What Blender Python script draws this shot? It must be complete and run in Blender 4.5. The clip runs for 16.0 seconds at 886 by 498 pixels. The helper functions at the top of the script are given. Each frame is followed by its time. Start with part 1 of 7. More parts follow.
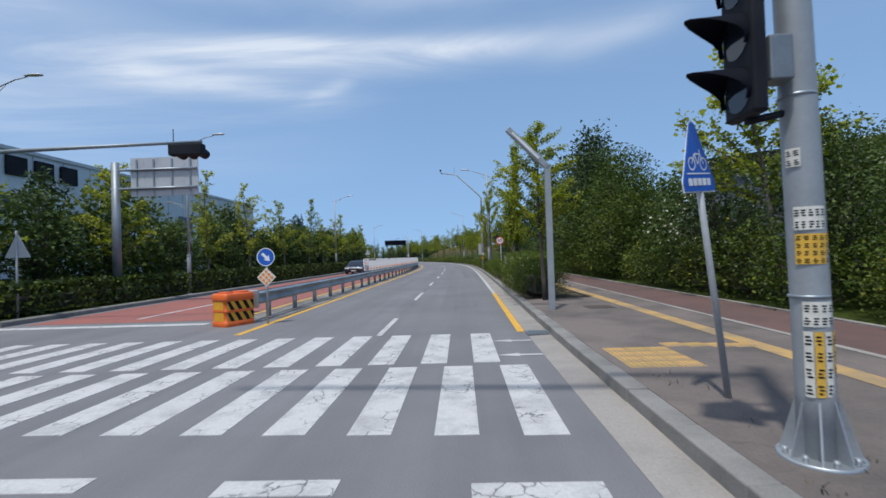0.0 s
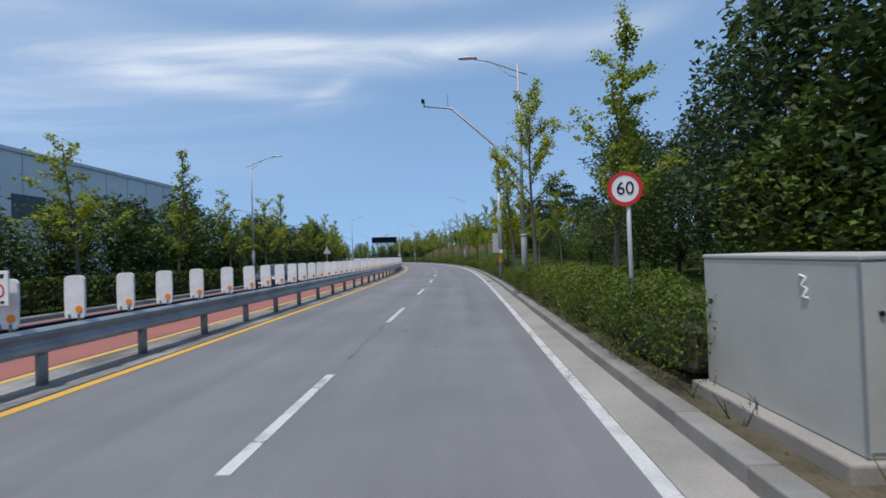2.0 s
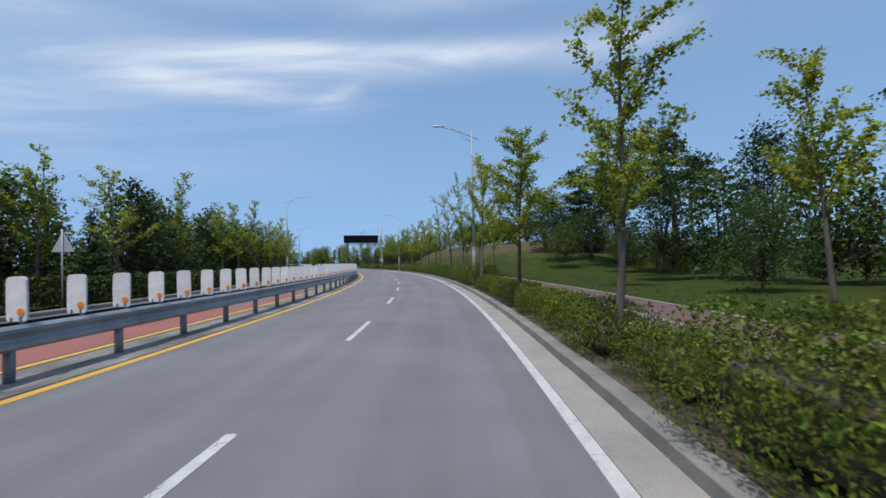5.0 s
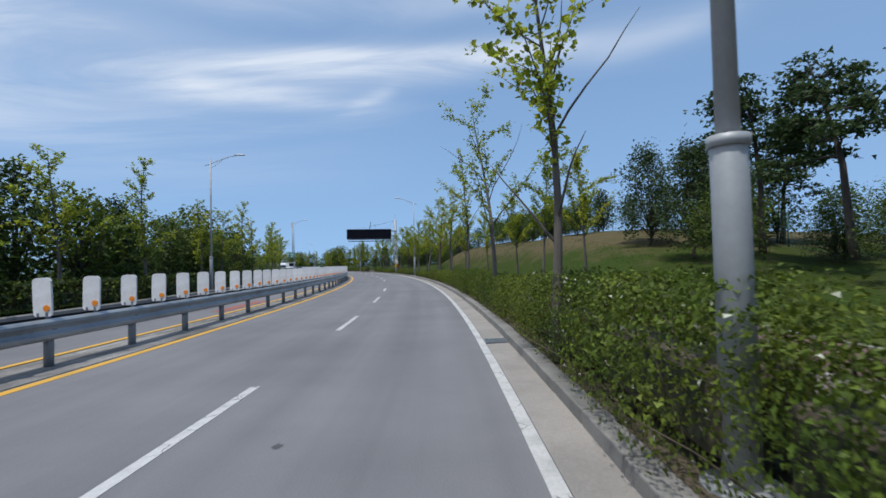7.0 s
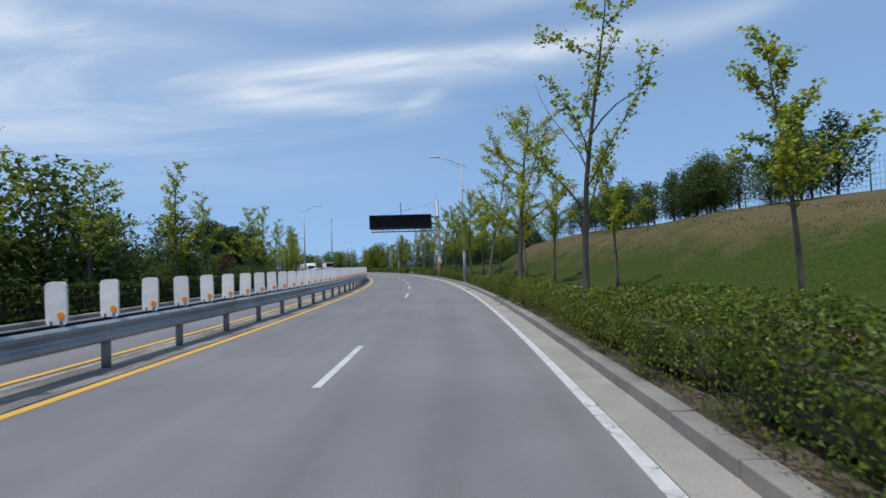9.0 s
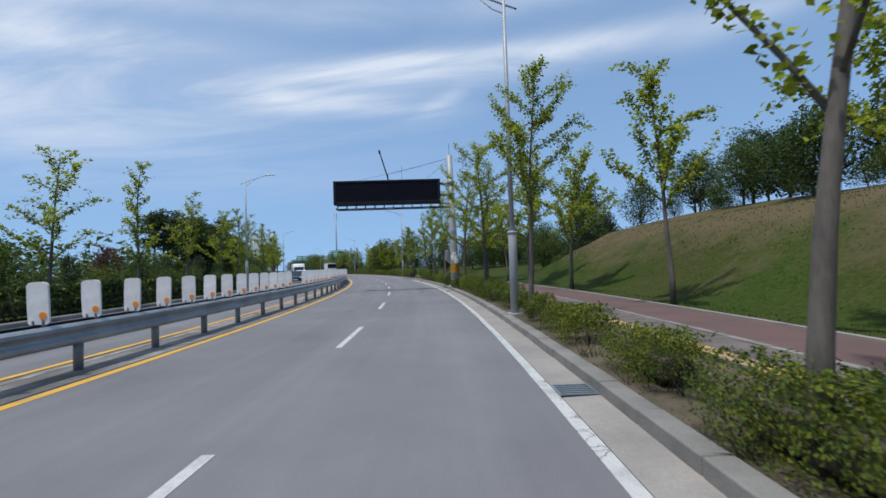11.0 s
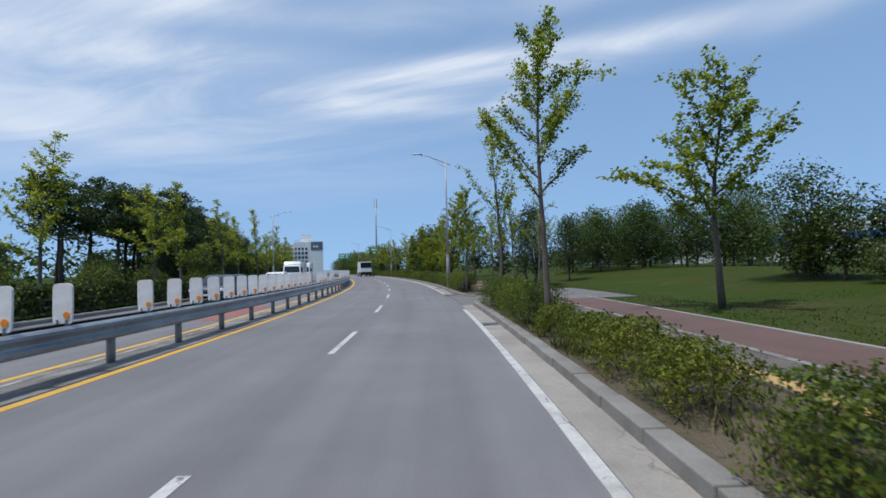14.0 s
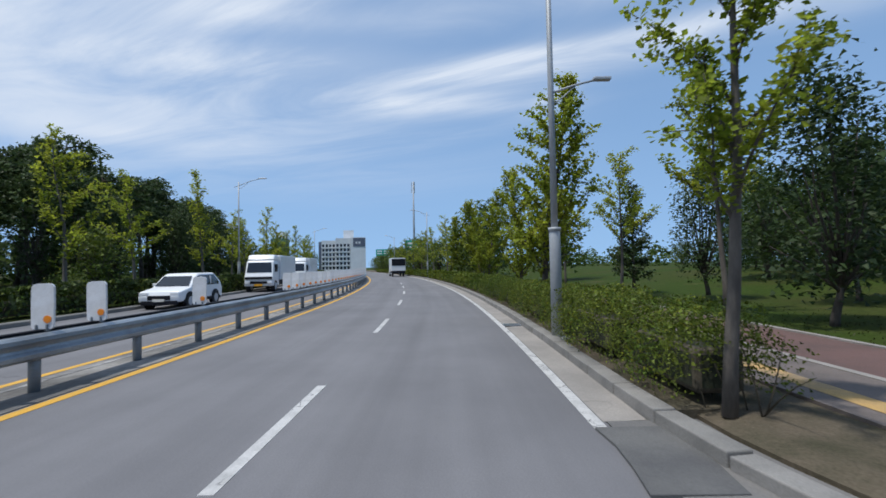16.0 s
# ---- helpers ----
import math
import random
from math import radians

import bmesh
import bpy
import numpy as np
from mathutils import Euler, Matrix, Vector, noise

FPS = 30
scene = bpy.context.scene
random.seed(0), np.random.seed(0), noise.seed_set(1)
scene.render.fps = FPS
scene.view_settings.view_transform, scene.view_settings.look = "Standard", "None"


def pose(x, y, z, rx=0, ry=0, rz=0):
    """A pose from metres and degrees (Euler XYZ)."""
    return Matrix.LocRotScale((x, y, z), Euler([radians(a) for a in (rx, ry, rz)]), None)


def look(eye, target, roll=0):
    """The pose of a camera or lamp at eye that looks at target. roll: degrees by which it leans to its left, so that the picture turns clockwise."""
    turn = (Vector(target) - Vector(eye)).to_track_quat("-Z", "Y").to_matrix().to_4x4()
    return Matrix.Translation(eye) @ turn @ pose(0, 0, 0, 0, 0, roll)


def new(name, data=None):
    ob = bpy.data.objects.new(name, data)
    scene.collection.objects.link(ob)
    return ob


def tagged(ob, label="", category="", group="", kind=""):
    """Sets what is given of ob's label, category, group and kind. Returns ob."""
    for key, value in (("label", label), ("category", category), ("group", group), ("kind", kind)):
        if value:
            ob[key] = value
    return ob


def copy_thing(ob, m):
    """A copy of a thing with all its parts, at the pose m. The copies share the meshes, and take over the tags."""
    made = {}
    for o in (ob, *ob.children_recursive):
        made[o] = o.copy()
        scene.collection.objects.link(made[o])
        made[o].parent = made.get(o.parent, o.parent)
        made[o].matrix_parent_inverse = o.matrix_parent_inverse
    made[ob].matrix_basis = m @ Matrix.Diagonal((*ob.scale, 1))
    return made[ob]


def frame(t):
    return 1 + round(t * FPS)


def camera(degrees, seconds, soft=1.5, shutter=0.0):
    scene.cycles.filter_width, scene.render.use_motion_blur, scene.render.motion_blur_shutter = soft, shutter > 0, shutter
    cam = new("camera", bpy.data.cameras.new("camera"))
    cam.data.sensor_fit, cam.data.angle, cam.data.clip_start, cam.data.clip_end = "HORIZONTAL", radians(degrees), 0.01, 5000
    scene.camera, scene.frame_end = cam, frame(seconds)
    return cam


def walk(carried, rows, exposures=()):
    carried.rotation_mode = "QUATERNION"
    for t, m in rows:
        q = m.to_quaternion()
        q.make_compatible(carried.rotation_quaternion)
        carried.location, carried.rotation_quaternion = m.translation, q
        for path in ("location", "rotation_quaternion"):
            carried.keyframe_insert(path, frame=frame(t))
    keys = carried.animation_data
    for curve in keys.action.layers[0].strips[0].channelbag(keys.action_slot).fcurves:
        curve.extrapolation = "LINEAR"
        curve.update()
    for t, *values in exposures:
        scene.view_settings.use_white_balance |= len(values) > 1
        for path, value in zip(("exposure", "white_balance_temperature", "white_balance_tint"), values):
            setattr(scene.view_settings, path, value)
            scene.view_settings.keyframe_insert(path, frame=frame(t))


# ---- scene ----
cam = camera(86.0, 16.0, soft=1.6, shutter=0.06)
PATH = [
    (0, (0.286, 3.952, 1.548), (0.253, 5.952, 1.577), -1.85),
    (0.5, (0.385, 8.967, 1.529), (0.37, 10.967, 1.549), -1.9),
    (1, (0.551, 14.239, 1.492), (0.527, 16.239, 1.514), -1.9),
    (1.5, (0.69, 19.9, 1.492), (0.650, 21.9, 1.519), -2.0),
    (2, (0.803, 25.768, 1.522), (0.768, 27.768, 1.548), -2.0),
    (2.5, (0.943, 31.293, 1.519), (0.902, 33.292, 1.545), -2.1),
    (3, (1.019, 36.653, 1.486), (0.981, 38.652, 1.517), -1.8),
    (3.5, (1.139, 41.978, 1.522), (1.107, 43.977, 1.559), -1.5),
    (6, (1.605, 70.866, 1.479), (1.526, 72.864, 1.537), -1.3),
    (6.5, (1.444, 76.351, 1.462), (1.327, 78.347, 1.523), -1.8),
    (7, (1.028, 81.738, 1.492), (0.831, 83.727, 1.552), -1.4),
    (7.5, (0.391, 86.791, 1.524), (0.099, 88.768, 1.586), -1.1),
    (8, (-0.496, 92.194, 1.486), (-0.855, 94.16, 1.549), -1.6),
    (10.5, (-5.085, 118.225, 1.489), (-5.54, 120.171, 1.554), -1.8),
    (11, (-6.363, 123.499, 1.463), (-6.859, 125.436, 1.532), -1.9),
    (11.5, (-7.722, 128.661, 1.468), (-8.273, 130.582, 1.54), -1.7),
    (12, (-9.258, 133.866, 1.503), (-9.853, 135.774, 1.574), -1.9),
    (12.5, (-10.754, 138.966, 1.508), (-11.386, 140.862, 1.579), -1.3),
    (13, (-12.355, 144.132, 1.536), (-13.014, 146.019, 1.612), -0.9),
    (13.5, (-14.038, 149.262, 1.492), (-14.729, 151.138, 1.568), -1.4),
    (14, (-16.102, 154.485, 1.514), (-16.841, 156.342, 1.59), -1.5),
    (14.5, (-18.156, 159.589, 1.5), (-18.945, 161.425, 1.574), -1.6),
    (15, (-20.247, 164.503, 1.497), (-21.081, 166.319, 1.567), -1.9),
    (15.5, (-22.562, 169.525, 1.495), (-23.439, 171.321, 1.564), -2.1),
    (16, (-24.92, 174.053, 1.547), (-25.841, 175.826, 1.619), -1.1),
]
walk(cam, [(t, look(eye, target, roll)) for t, eye, target, roll in PATH])

# ---- world, sun ----
SUN_DOWN = Vector((0.168, 0.327, -1.0))
world = bpy.data.worlds.new("sky")
scene.world = world
world.use_nodes = True
wn, wl = world.node_tree.nodes, world.node_tree.links
wn.clear()
w_out, w_bg = wn.new("ShaderNodeOutputWorld"), wn.new("ShaderNodeBackground")
sky = wn.new("ShaderNodeTexSky")
sky.sky_type, sky.sun_disc = "NISHITA", False
sky.sun_elevation = math.atan2(1.0, math.hypot(0.168, 0.327))
sky.sun_rotation = math.atan2(-0.168, -0.327)
sky.air_density, sky.dust_density, sky.ozone_density = 1.0, 0.25, 4.0
w_co = wn.new("ShaderNodeTexCoord")
w_sep = wn.new("ShaderNodeSeparateXYZ")
wl.new(w_co.outputs["Generated"], w_sep.inputs[0])
w_lift = wn.new("ShaderNodeMapping")
w_lift.inputs["Location"].default_value, w_lift.inputs["Scale"].default_value = (0, 0, 0.17), (1, 1, 0.9)
wl.new(w_co.outputs["Generated"], w_lift.inputs[0])
wl.new(w_lift.outputs[0], sky.inputs[0])


def w_math(op, a, b=0.0, clamp=False):
    n = wn.new("ShaderNodeMath")
    n.operation, n.use_clamp = op, clamp
    for k, v in enumerate((a, b)):
        if isinstance(v, (int, float)):
            n.inputs[k].default_value = v
        else:
            wl.new(v, n.inputs[k])
    return n.outputs[0]


# cirrus wisps: azimuth and elevation of both ends, half width, strength
STREAKS = ((-35, 20.8, 11, 24.2, 1.75, 0.88), (-27, 23.4, 8, 24.0, 0.9, 0.35), (-40, 18.7, -13, 17.6, 1.4, 0.62), (-17, 17.6, -11, 20.2, 0.9, 0.32),
           (12, 22.4, 27, 24.6, 1.5, 0.30), (-54, 26.4, -20, 28.0, 1.5, 0.50), (-62, 20.8, -33, 23.4, 1.6, 0.50), (-72, 14.2, -44, 13.0, 1.0, 0.22), (-14, 28.6, 22, 31.0, 1.6, 0.35))

# thin cirrus on a flat layer far above: the direction divided by its height
w_h = w_math("MAXIMUM", w_sep.outputs[2], 0.03)
w_x, w_y = w_math("DIVIDE", w_sep.outputs[0], w_h), w_math("DIVIDE", w_sep.outputs[1], w_h)
w_com = wn.new("ShaderNodeCombineXYZ")
wl.new(w_x, w_com.inputs[0])
wl.new(w_y, w_com.inputs[1])


def w_noise(scale, loc, rot, detail, rough, distortion):
    m, n = wn.new("ShaderNodeMapping"), wn.new("ShaderNodeTexNoise")
    m.inputs["Location"].default_value, m.inputs["Rotation"].default_value[2] = loc, radians(rot)
    m.inputs["Scale"].default_value = scale
    n.inputs["Scale"].default_value, n.inputs["Detail"].default_value = 1.0, detail
    n.inputs["Roughness"].default_value, n.inputs["Distortion"].default_value = rough, distortion
    wl.new(w_com.outputs[0], m.inputs[0])
    wl.new(m.outputs[0], n.inputs[0])
    return n.outputs["Fac"]


def w_ramp(v, lo, hi):
    r = wn.new("ShaderNodeMapRange")
    r.interpolation_type = "SMOOTHSTEP"
    r.inputs[1].default_value, r.inputs[2].default_value = lo, hi
    wl.new(v, r.inputs[0])
    return r.outputs[0]


w_big = w_noise((0.19, 0.36, 1), (3.1, 0.4, 0), -14, 4, 0.5, 0.7)
w_fine = w_noise((0.55, 1.5, 1), (1.2, 5.0, 0), -24, 8, 0.6, 0.8)
w_az = w_math("MULTIPLY", w_math("ARCTAN2", w_sep.outputs[0], w_sep.outputs[1]), 57.296)
w_el = w_math("MULTIPLY", w_math("ARCSINE", w_sep.outputs[2]), 57.296)


def w_streak(az0, el0, az1, el1, wide, strength):
    """A long wisp between two directions, in degrees, that thins out at both ends."""
    mid = w_math("DIVIDE", w_math("SUBTRACT", w_az, (az0 + az1) / 2), (az1 - az0) / 2)
    rise = w_math("ADD", w_math("MULTIPLY", mid, (el1 - el0) / 2), (el0 + el1) / 2)
    off = w_math("ADD", w_math("SUBTRACT", w_el, rise), w_math("MULTIPLY", w_math("SUBTRACT", w_big, 0.5), wide * 2.6))
    q = w_math("DIVIDE", off, wide)
    r2 = w_math("ADD", w_math("MULTIPLY", q, q), w_math("POWER", w_math("ABSOLUTE", mid), 3.0))
    return w_math("MULTIPLY", w_math("EXPONENT", w_math("MULTIPLY", r2, -1.0)), strength)


w_veil = w_math("MULTIPLY", w_math("SUBTRACT", 1.0, w_ramp(w_az, -62, -2)), w_ramp(w_el, 5, 20))
w_grain = w_ramp(w_math("ADD", w_math("MULTIPLY", w_big, 0.5), w_math("MULTIPLY", w_fine, 0.5)), 0.34, 0.64)
w_sum = w_math("MULTIPLY", w_veil, w_math("ADD", 0.20, w_math("MULTIPLY", w_grain, 0.90)))
w_tufts = w_math("ADD", 0.35, w_math("MULTIPLY", w_ramp(w_fine, 0.3, 0.7), 0.95))
for streak in STREAKS:
    w_sum = w_math("ADD", w_sum, w_math("MULTIPLY", w_streak(*streak), w_tufts))
w_sum = w_math("ADD", w_sum, w_math("MULTIPLY", w_math("MULTIPLY", w_grain, w_ramp(w_el, 12, 40)), 0.16))
w_fac = w_math("MINIMUM", w_math("MULTIPLY", w_sum, 0.92), 0.92)
w_mix = wn.new("ShaderNodeMix")
w_mix.data_type = "RGBA"
wl.new(w_fac, w_mix.inputs["Factor"])
w_tint = wn.new("ShaderNodeMix")
w_tint.data_type, w_tint.blend_type = "RGBA", "MULTIPLY"
w_tint.inputs["Factor"].default_value = 1.0
wl.new(sky.outputs[0], w_tint.inputs["A"])
w_tint.inputs["B"].default_value = (0.82, 0.97, 1.06, 1)
w_haze = wn.new("ShaderNodeMix")
w_haze.data_type = "RGBA"
wl.new(w_math("SUBTRACT", 0.64, w_math("MULTIPLY", w_ramp(w_sep.outputs[2], -0.05, 0.5), 0.26)), w_haze.inputs["Factor"])
wl.new(w_tint.outputs["Result"], w_haze.inputs["A"])
w_haze.inputs["B"].default_value = (2.52, 4.0, 6.1, 1)
wl.new(w_haze.outputs["Result"], w_mix.inputs["A"])
w_mix.inputs["B"].default_value = (5.2, 5.75, 6.6, 1)
wl.new(w_mix.outputs["Result"], w_bg.inputs[0])
w_bg.inputs[1].default_value = 0.146
wl.new(w_bg.outputs[0], w_out.inputs[0])

sun = new("sun", bpy.data.lights.new("sun", "SUN"))
sun.data.energy, sun.data.angle, sun.data.color = 3.4, radians(2.0), (0.97, 0.95, 0.90)
sun.matrix_world = look(-SUN_DOWN * 50, (0, 0, 0))
scene.view_settings.exposure = -0.06

# ---- materials ----


def material(name, colour, rough=0.8, second=None, scale=3.0, fine=40.0, vary=0.25, bump=0.2, metal=0.0, island=0.0, per_object=0.0, spread=(0.4, 0.65), through_light=0.0, stretch=(1, 1, 1)):
    """A surface in two tones at a coarse scale, with fine grain in tone and relief."""
    m = bpy.data.materials.new(name)
    m.use_nodes = True
    n, l = m.node_tree.nodes, m.node_tree.links
    b = n["Principled BSDF"]
    b.inputs["Roughness"].default_value, b.inputs["Metallic"].default_value = rough, metal
    co = n.new("ShaderNodeTexCoord")
    mp = n.new("ShaderNodeMapping")
    mp.inputs["Scale"].default_value = stretch
    l.new(co.outputs["Object"], mp.inputs[0])
    n1, n2 = n.new("ShaderNodeTexNoise"), n.new("ShaderNodeTexNoise")
    for k, s in ((n1, scale), (n2, fine)):
        k.inputs["Scale"].default_value, k.inputs["Detail"].default_value, k.inputs["Roughness"].default_value = s, 6, 0.62
        l.new(mp.outputs[0], k.inputs[0])
    r = n.new("ShaderNodeMapRange")
    r.inputs[1].default_value, r.inputs[2].default_value = spread
    l.new(n1.outputs["Fac"], r.inputs[0])
    mix = n.new("ShaderNodeMix")
    mix.data_type = "RGBA"
    l.new(r.outputs[0], mix.inputs["Factor"])
    mix.inputs["A"].default_value = (*colour, 1)
    mix.inputs["B"].default_value = (*(second or [c * 0.75 for c in colour]), 1)
    hsv = n.new("ShaderNodeHueSaturation")
    l.new(mix.outputs["Result"], hsv.inputs["Color"])
    g = n.new("ShaderNodeMapRange")
    g.inputs[1].default_value, g.inputs[2].default_value = 0.25, 0.75
    g.inputs[3].default_value, g.inputs[4].default_value = 1 - vary, 1 + vary
    l.new(n2.outputs["Fac"], g.inputs[0])
    value = g.outputs[0]
    for amount, node, socket in ((island, "ShaderNodeNewGeometry", "Random Per Island"), (per_object, "ShaderNodeObjectInfo", "Random")):
        if amount:
            src, mr, mul = n.new(node), n.new("ShaderNodeMapRange"), n.new("ShaderNodeMath")
            mr.inputs[3].default_value, mr.inputs[4].default_value = 1 - amount, 1 + amount
            mul.operation = "MULTIPLY"
            l.new(src.outputs[socket], mr.inputs[0])
            l.new(mr.outputs[0], mul.inputs[0])
            l.new(value, mul.inputs[1])
            value = mul.outputs[0]
            hue = n.new("ShaderNodeMapRange")
            hue.inputs[3].default_value, hue.inputs[4].default_value = 0.5 + amount * 0.07, 0.5 - amount * 0.07
            l.new(src.outputs[socket], hue.inputs[0])
            l.new(hue.outputs[0], hsv.inputs["Hue"])
    l.new(value, hsv.inputs["Value"])
    l.new(hsv.outputs[0], b.inputs["Base Color"])
    if bump:
        bp = n.new("ShaderNodeBump")
        bp.inputs["Strength"].default_value, bp.inputs["Distance"].default_value = bump, 0.01
        l.new(n2.outputs["Fac"], bp.inputs["Height"])
        l.new(bp.outputs[0], b.inputs["Normal"])
    if through_light:
        tr, ms, out = n.new("ShaderNodeBsdfTranslucent"), n.new("ShaderNodeMixShader"), n["Material Output"]
        l.new(hsv.outputs[0], tr.inputs[0])
        ms.inputs[0].default_value = through_light
        l.new(b.outputs[0], ms.inputs[1])
        l.new(tr.outputs[0], ms.inputs[2])
        l.new(ms.outputs[0], out.inputs[0])
    return m


ASPHALT = material("asphalt", (0.172, 0.169, 0.178), 0.9, (0.134, 0.132, 0.140), 0.35, 60, 0.16, 0.25, spread=(0.35, 0.7))
PATCH = material("asphalt_patch", (0.085, 0.084, 0.086), 0.9, (0.125, 0.123, 0.12), 1.2, 60, 0.2, 0.3)
APRON = material("worn_asphalt", (0.165, 0.158, 0.152), 0.9, (0.115, 0.112, 0.110), 0.7, 50, 0.2, 0.3)
TAR = material("tar", (0.05, 0.05, 0.054), 0.85, (0.075, 0.074, 0.078), 6.0, 80, 0.2, 0.1)
RUST = material("rusty_plate", (0.085, 0.058, 0.046), 0.8, (0.055, 0.042, 0.036), 3.0, 60, 0.25, 0.3)
CONCRETE = material("concrete", (0.30, 0.275, 0.252), 0.85, (0.225, 0.208, 0.192), 0.9, 45, 0.16, 0.25)
KERB = material("kerb_stone", (0.235, 0.225, 0.21), 0.85, (0.165, 0.158, 0.148), 1.4, 60, 0.2, 0.3, per_object=0.10)
WHITE_LINE = material("white_road_paint", (0.49, 0.483, 0.475), 0.75, (0.31, 0.306, 0.302), 2.2, 38, 0.16, 0.2, spread=(0.47, 0.72))
YELLOW_LINE = material("yellow_road_paint", (0.66, 0.36, 0.045), 0.7, (0.50, 0.30, 0.07), 2.0, 45, 0.14, 0.2, spread=(0.48, 0.75))
RED_ROAD = material("red_road_surface", (0.31, 0.105, 0.085), 0.9, (0.24, 0.10, 0.085), 0.8, 55, 0.18, 0.25)
RED_PATH = material("red_path", (0.135, 0.076, 0.067), 0.9, (0.10, 0.062, 0.055), 0.7, 60, 0.2, 0.3)
PAVER = material("grey_pavers", (0.165, 0.135, 0.120), 0.9, (0.090, 0.078, 0.072), 0.6, 50, 0.2, 0.3, per_object=0.07)
TACTILE = material("tactile_yellow", (0.50, 0.31, 0.10), 0.8, (0.27, 0.20, 0.12), 1.2, 50, 0.2, 0.25, per_object=0.08)
DIRT = material("dirt", (0.120, 0.098, 0.072), 0.95, (0.062, 0.058, 0.038), 1.2, 40, 0.3, 0.6)
MEDIAN = material("gritty_median", (0.115, 0.11, 0.105), 0.95, (0.27, 0.26, 0.25), 1.3, 30, 0.35, 0.5, stretch=(1, 0.35, 1))
WORN_LINE = material("worn_white_paint", (0.36, 0.355, 0.35), 0.8, (0.15, 0.147, 0.145), 1.6, 30, 0.2, 0.2, spread=(0.40, 0.60))
GRASS = material("grass", (0.034, 0.056, 0.010), 0.95, (0.046, 0.053, 0.015), 0.22, 9, 0.45, 1.0, spread=(0.42, 0.66))
BARE = material("bare_soil", (0.30, 0.22, 0.13), 0.95, (0.17, 0.17, 0.06), 0.35, 14, 0.3, 0.8)
STEEL = material("galvanised_steel", (0.46, 0.49, 0.52), 0.45, (0.36, 0.385, 0.41), 1.5, 30, 0.08, 0.05, metal=0.7)
RAIL = material("guardrail_steel", (0.34, 0.38, 0.42), 0.42, (0.23, 0.26, 0.29), 1.1, 30, 0.10, 0.05, metal=0.55)
POST = material("guardrail_post_steel", (0.25, 0.28, 0.31), 0.5, (0.19, 0.21, 0.23), 2.0, 30, 0.1, 0.05, metal=0.5, per_object=0.1)
POLE = material("grey_pole_paint", (0.33, 0.355, 0.38), 0.5, (0.27, 0.29, 0.31), 1.4, 25, 0.06, 0.04, metal=0.25)
LAMP_GREY = material("lamp_pole_grey", (0.36, 0.38, 0.40), 0.5, (0.30, 0.315, 0.33), 1.4, 25, 0.06, 0.03, metal=0.15)
PANEL = material("white_plastic", (0.72, 0.73, 0.75), 0.55, (0.60, 0.60, 0.60), 4.0, 30, 0.05, 0.05, per_object=0.05)
ORANGE = material("orange_reflector", (0.85, 0.27, 0.02), 0.35, (0.75, 0.22, 0.02), 9, 90, 0.08, 0.05)
BLACK = material("black_metal", (0.013, 0.014, 0.019), 0.55, (0.020, 0.021, 0.026), 2, 40, 0.1, 0.05)
SCREEN = material("unlit_display", (0.004, 0.005, 0.010), 0.8, (0.006, 0.007, 0.013), 1.5, 60, 0.15, 0.1)
DARK_GLASS = material("dark_glass", (0.015, 0.02, 0.03), 0.08, (0.02, 0.026, 0.035), 2, 20, 0.1, 0.0)
BLUE_SIGN = material("blue_sign", (0.010, 0.11, 0.52), 0.4, (0.012, 0.095, 0.44), 2, 30, 0.06, 0.02)
GREEN_SIGN = material("green_sign", (0.012, 0.33, 0.24), 0.45, (0.012, 0.28, 0.20), 1, 30, 0.06, 0.02)
RED_SIGN = material("red_sign", (0.58, 0.025, 0.03), 0.4, (0.5, 0.03, 0.03), 3, 30, 0.06, 0.02)
WHITE = material("white_sheet", (0.78, 0.79, 0.80), 0.45, (0.70, 0.70, 0.70), 2, 30, 0.05, 0.03)
SIGN_BACK = material("sign_back_grey", (0.52, 0.53, 0.55), 0.5, (0.44, 0.45, 0.47), 1, 25, 0.06, 0.03, metal=0.2)
BOX_GREY = material("cabinet_grey", (0.42, 0.42, 0.40), 0.5, (0.36, 0.36, 0.34), 1.3, 25, 0.05, 0.04)
BARREL = material("orange_plastic", (0.72, 0.13, 0.02), 0.5, (0.55, 0.11, 0.03), 2.5, 30, 0.1, 0.08)
HAZARD_Y = material("hazard_yellow", (0.78, 0.36, 0.02), 0.45, (0.66, 0.32, 0.03), 4, 40, 0.08, 0.04)
WALL_WHITE = material("white_wall_panel", (0.62, 0.65, 0.68), 0.7, (0.55, 0.58, 0.61), 0.3, 8, 0.05, 0.05)
APARTMENT = material("apartment_white", (0.72, 0.73, 0.74), 0.8, (0.64, 0.65, 0.66), 0.2, 5, 0.05, 0.0)
APARTMENT_GREY = material("apartment_slate", (0.10, 0.12, 0.17), 0.8, (0.13, 0.15, 0.2), 0.2, 5, 0.05, 0.0)
CAR_WHITE = material("white_car_paint", (0.78, 0.79, 0.80), 0.25, (0.74, 0.75, 0.76), 1, 20, 0.02, 0.0)
CAR_DARK = material("dark_car_paint", (0.022, 0.032, 0.06), 0.22, (0.028, 0.038, 0.07), 1, 20, 0.05, 0.0)
RUBBER = material("rubber", (0.02, 0.02, 0.02), 0.85, (0.03, 0.03, 0.03), 6, 50, 0.1, 0.1)
PAPER = material("poster_paper", (0.70, 0.68, 0.62), 0.8, (0.58, 0.56, 0.50), 8, 60, 0.08, 0.05)
PAPER_Y = material("yellow_poster", (0.72, 0.42, 0.05), 0.8, (0.6, 0.36, 0.06), 8, 60, 0.08, 0.05)
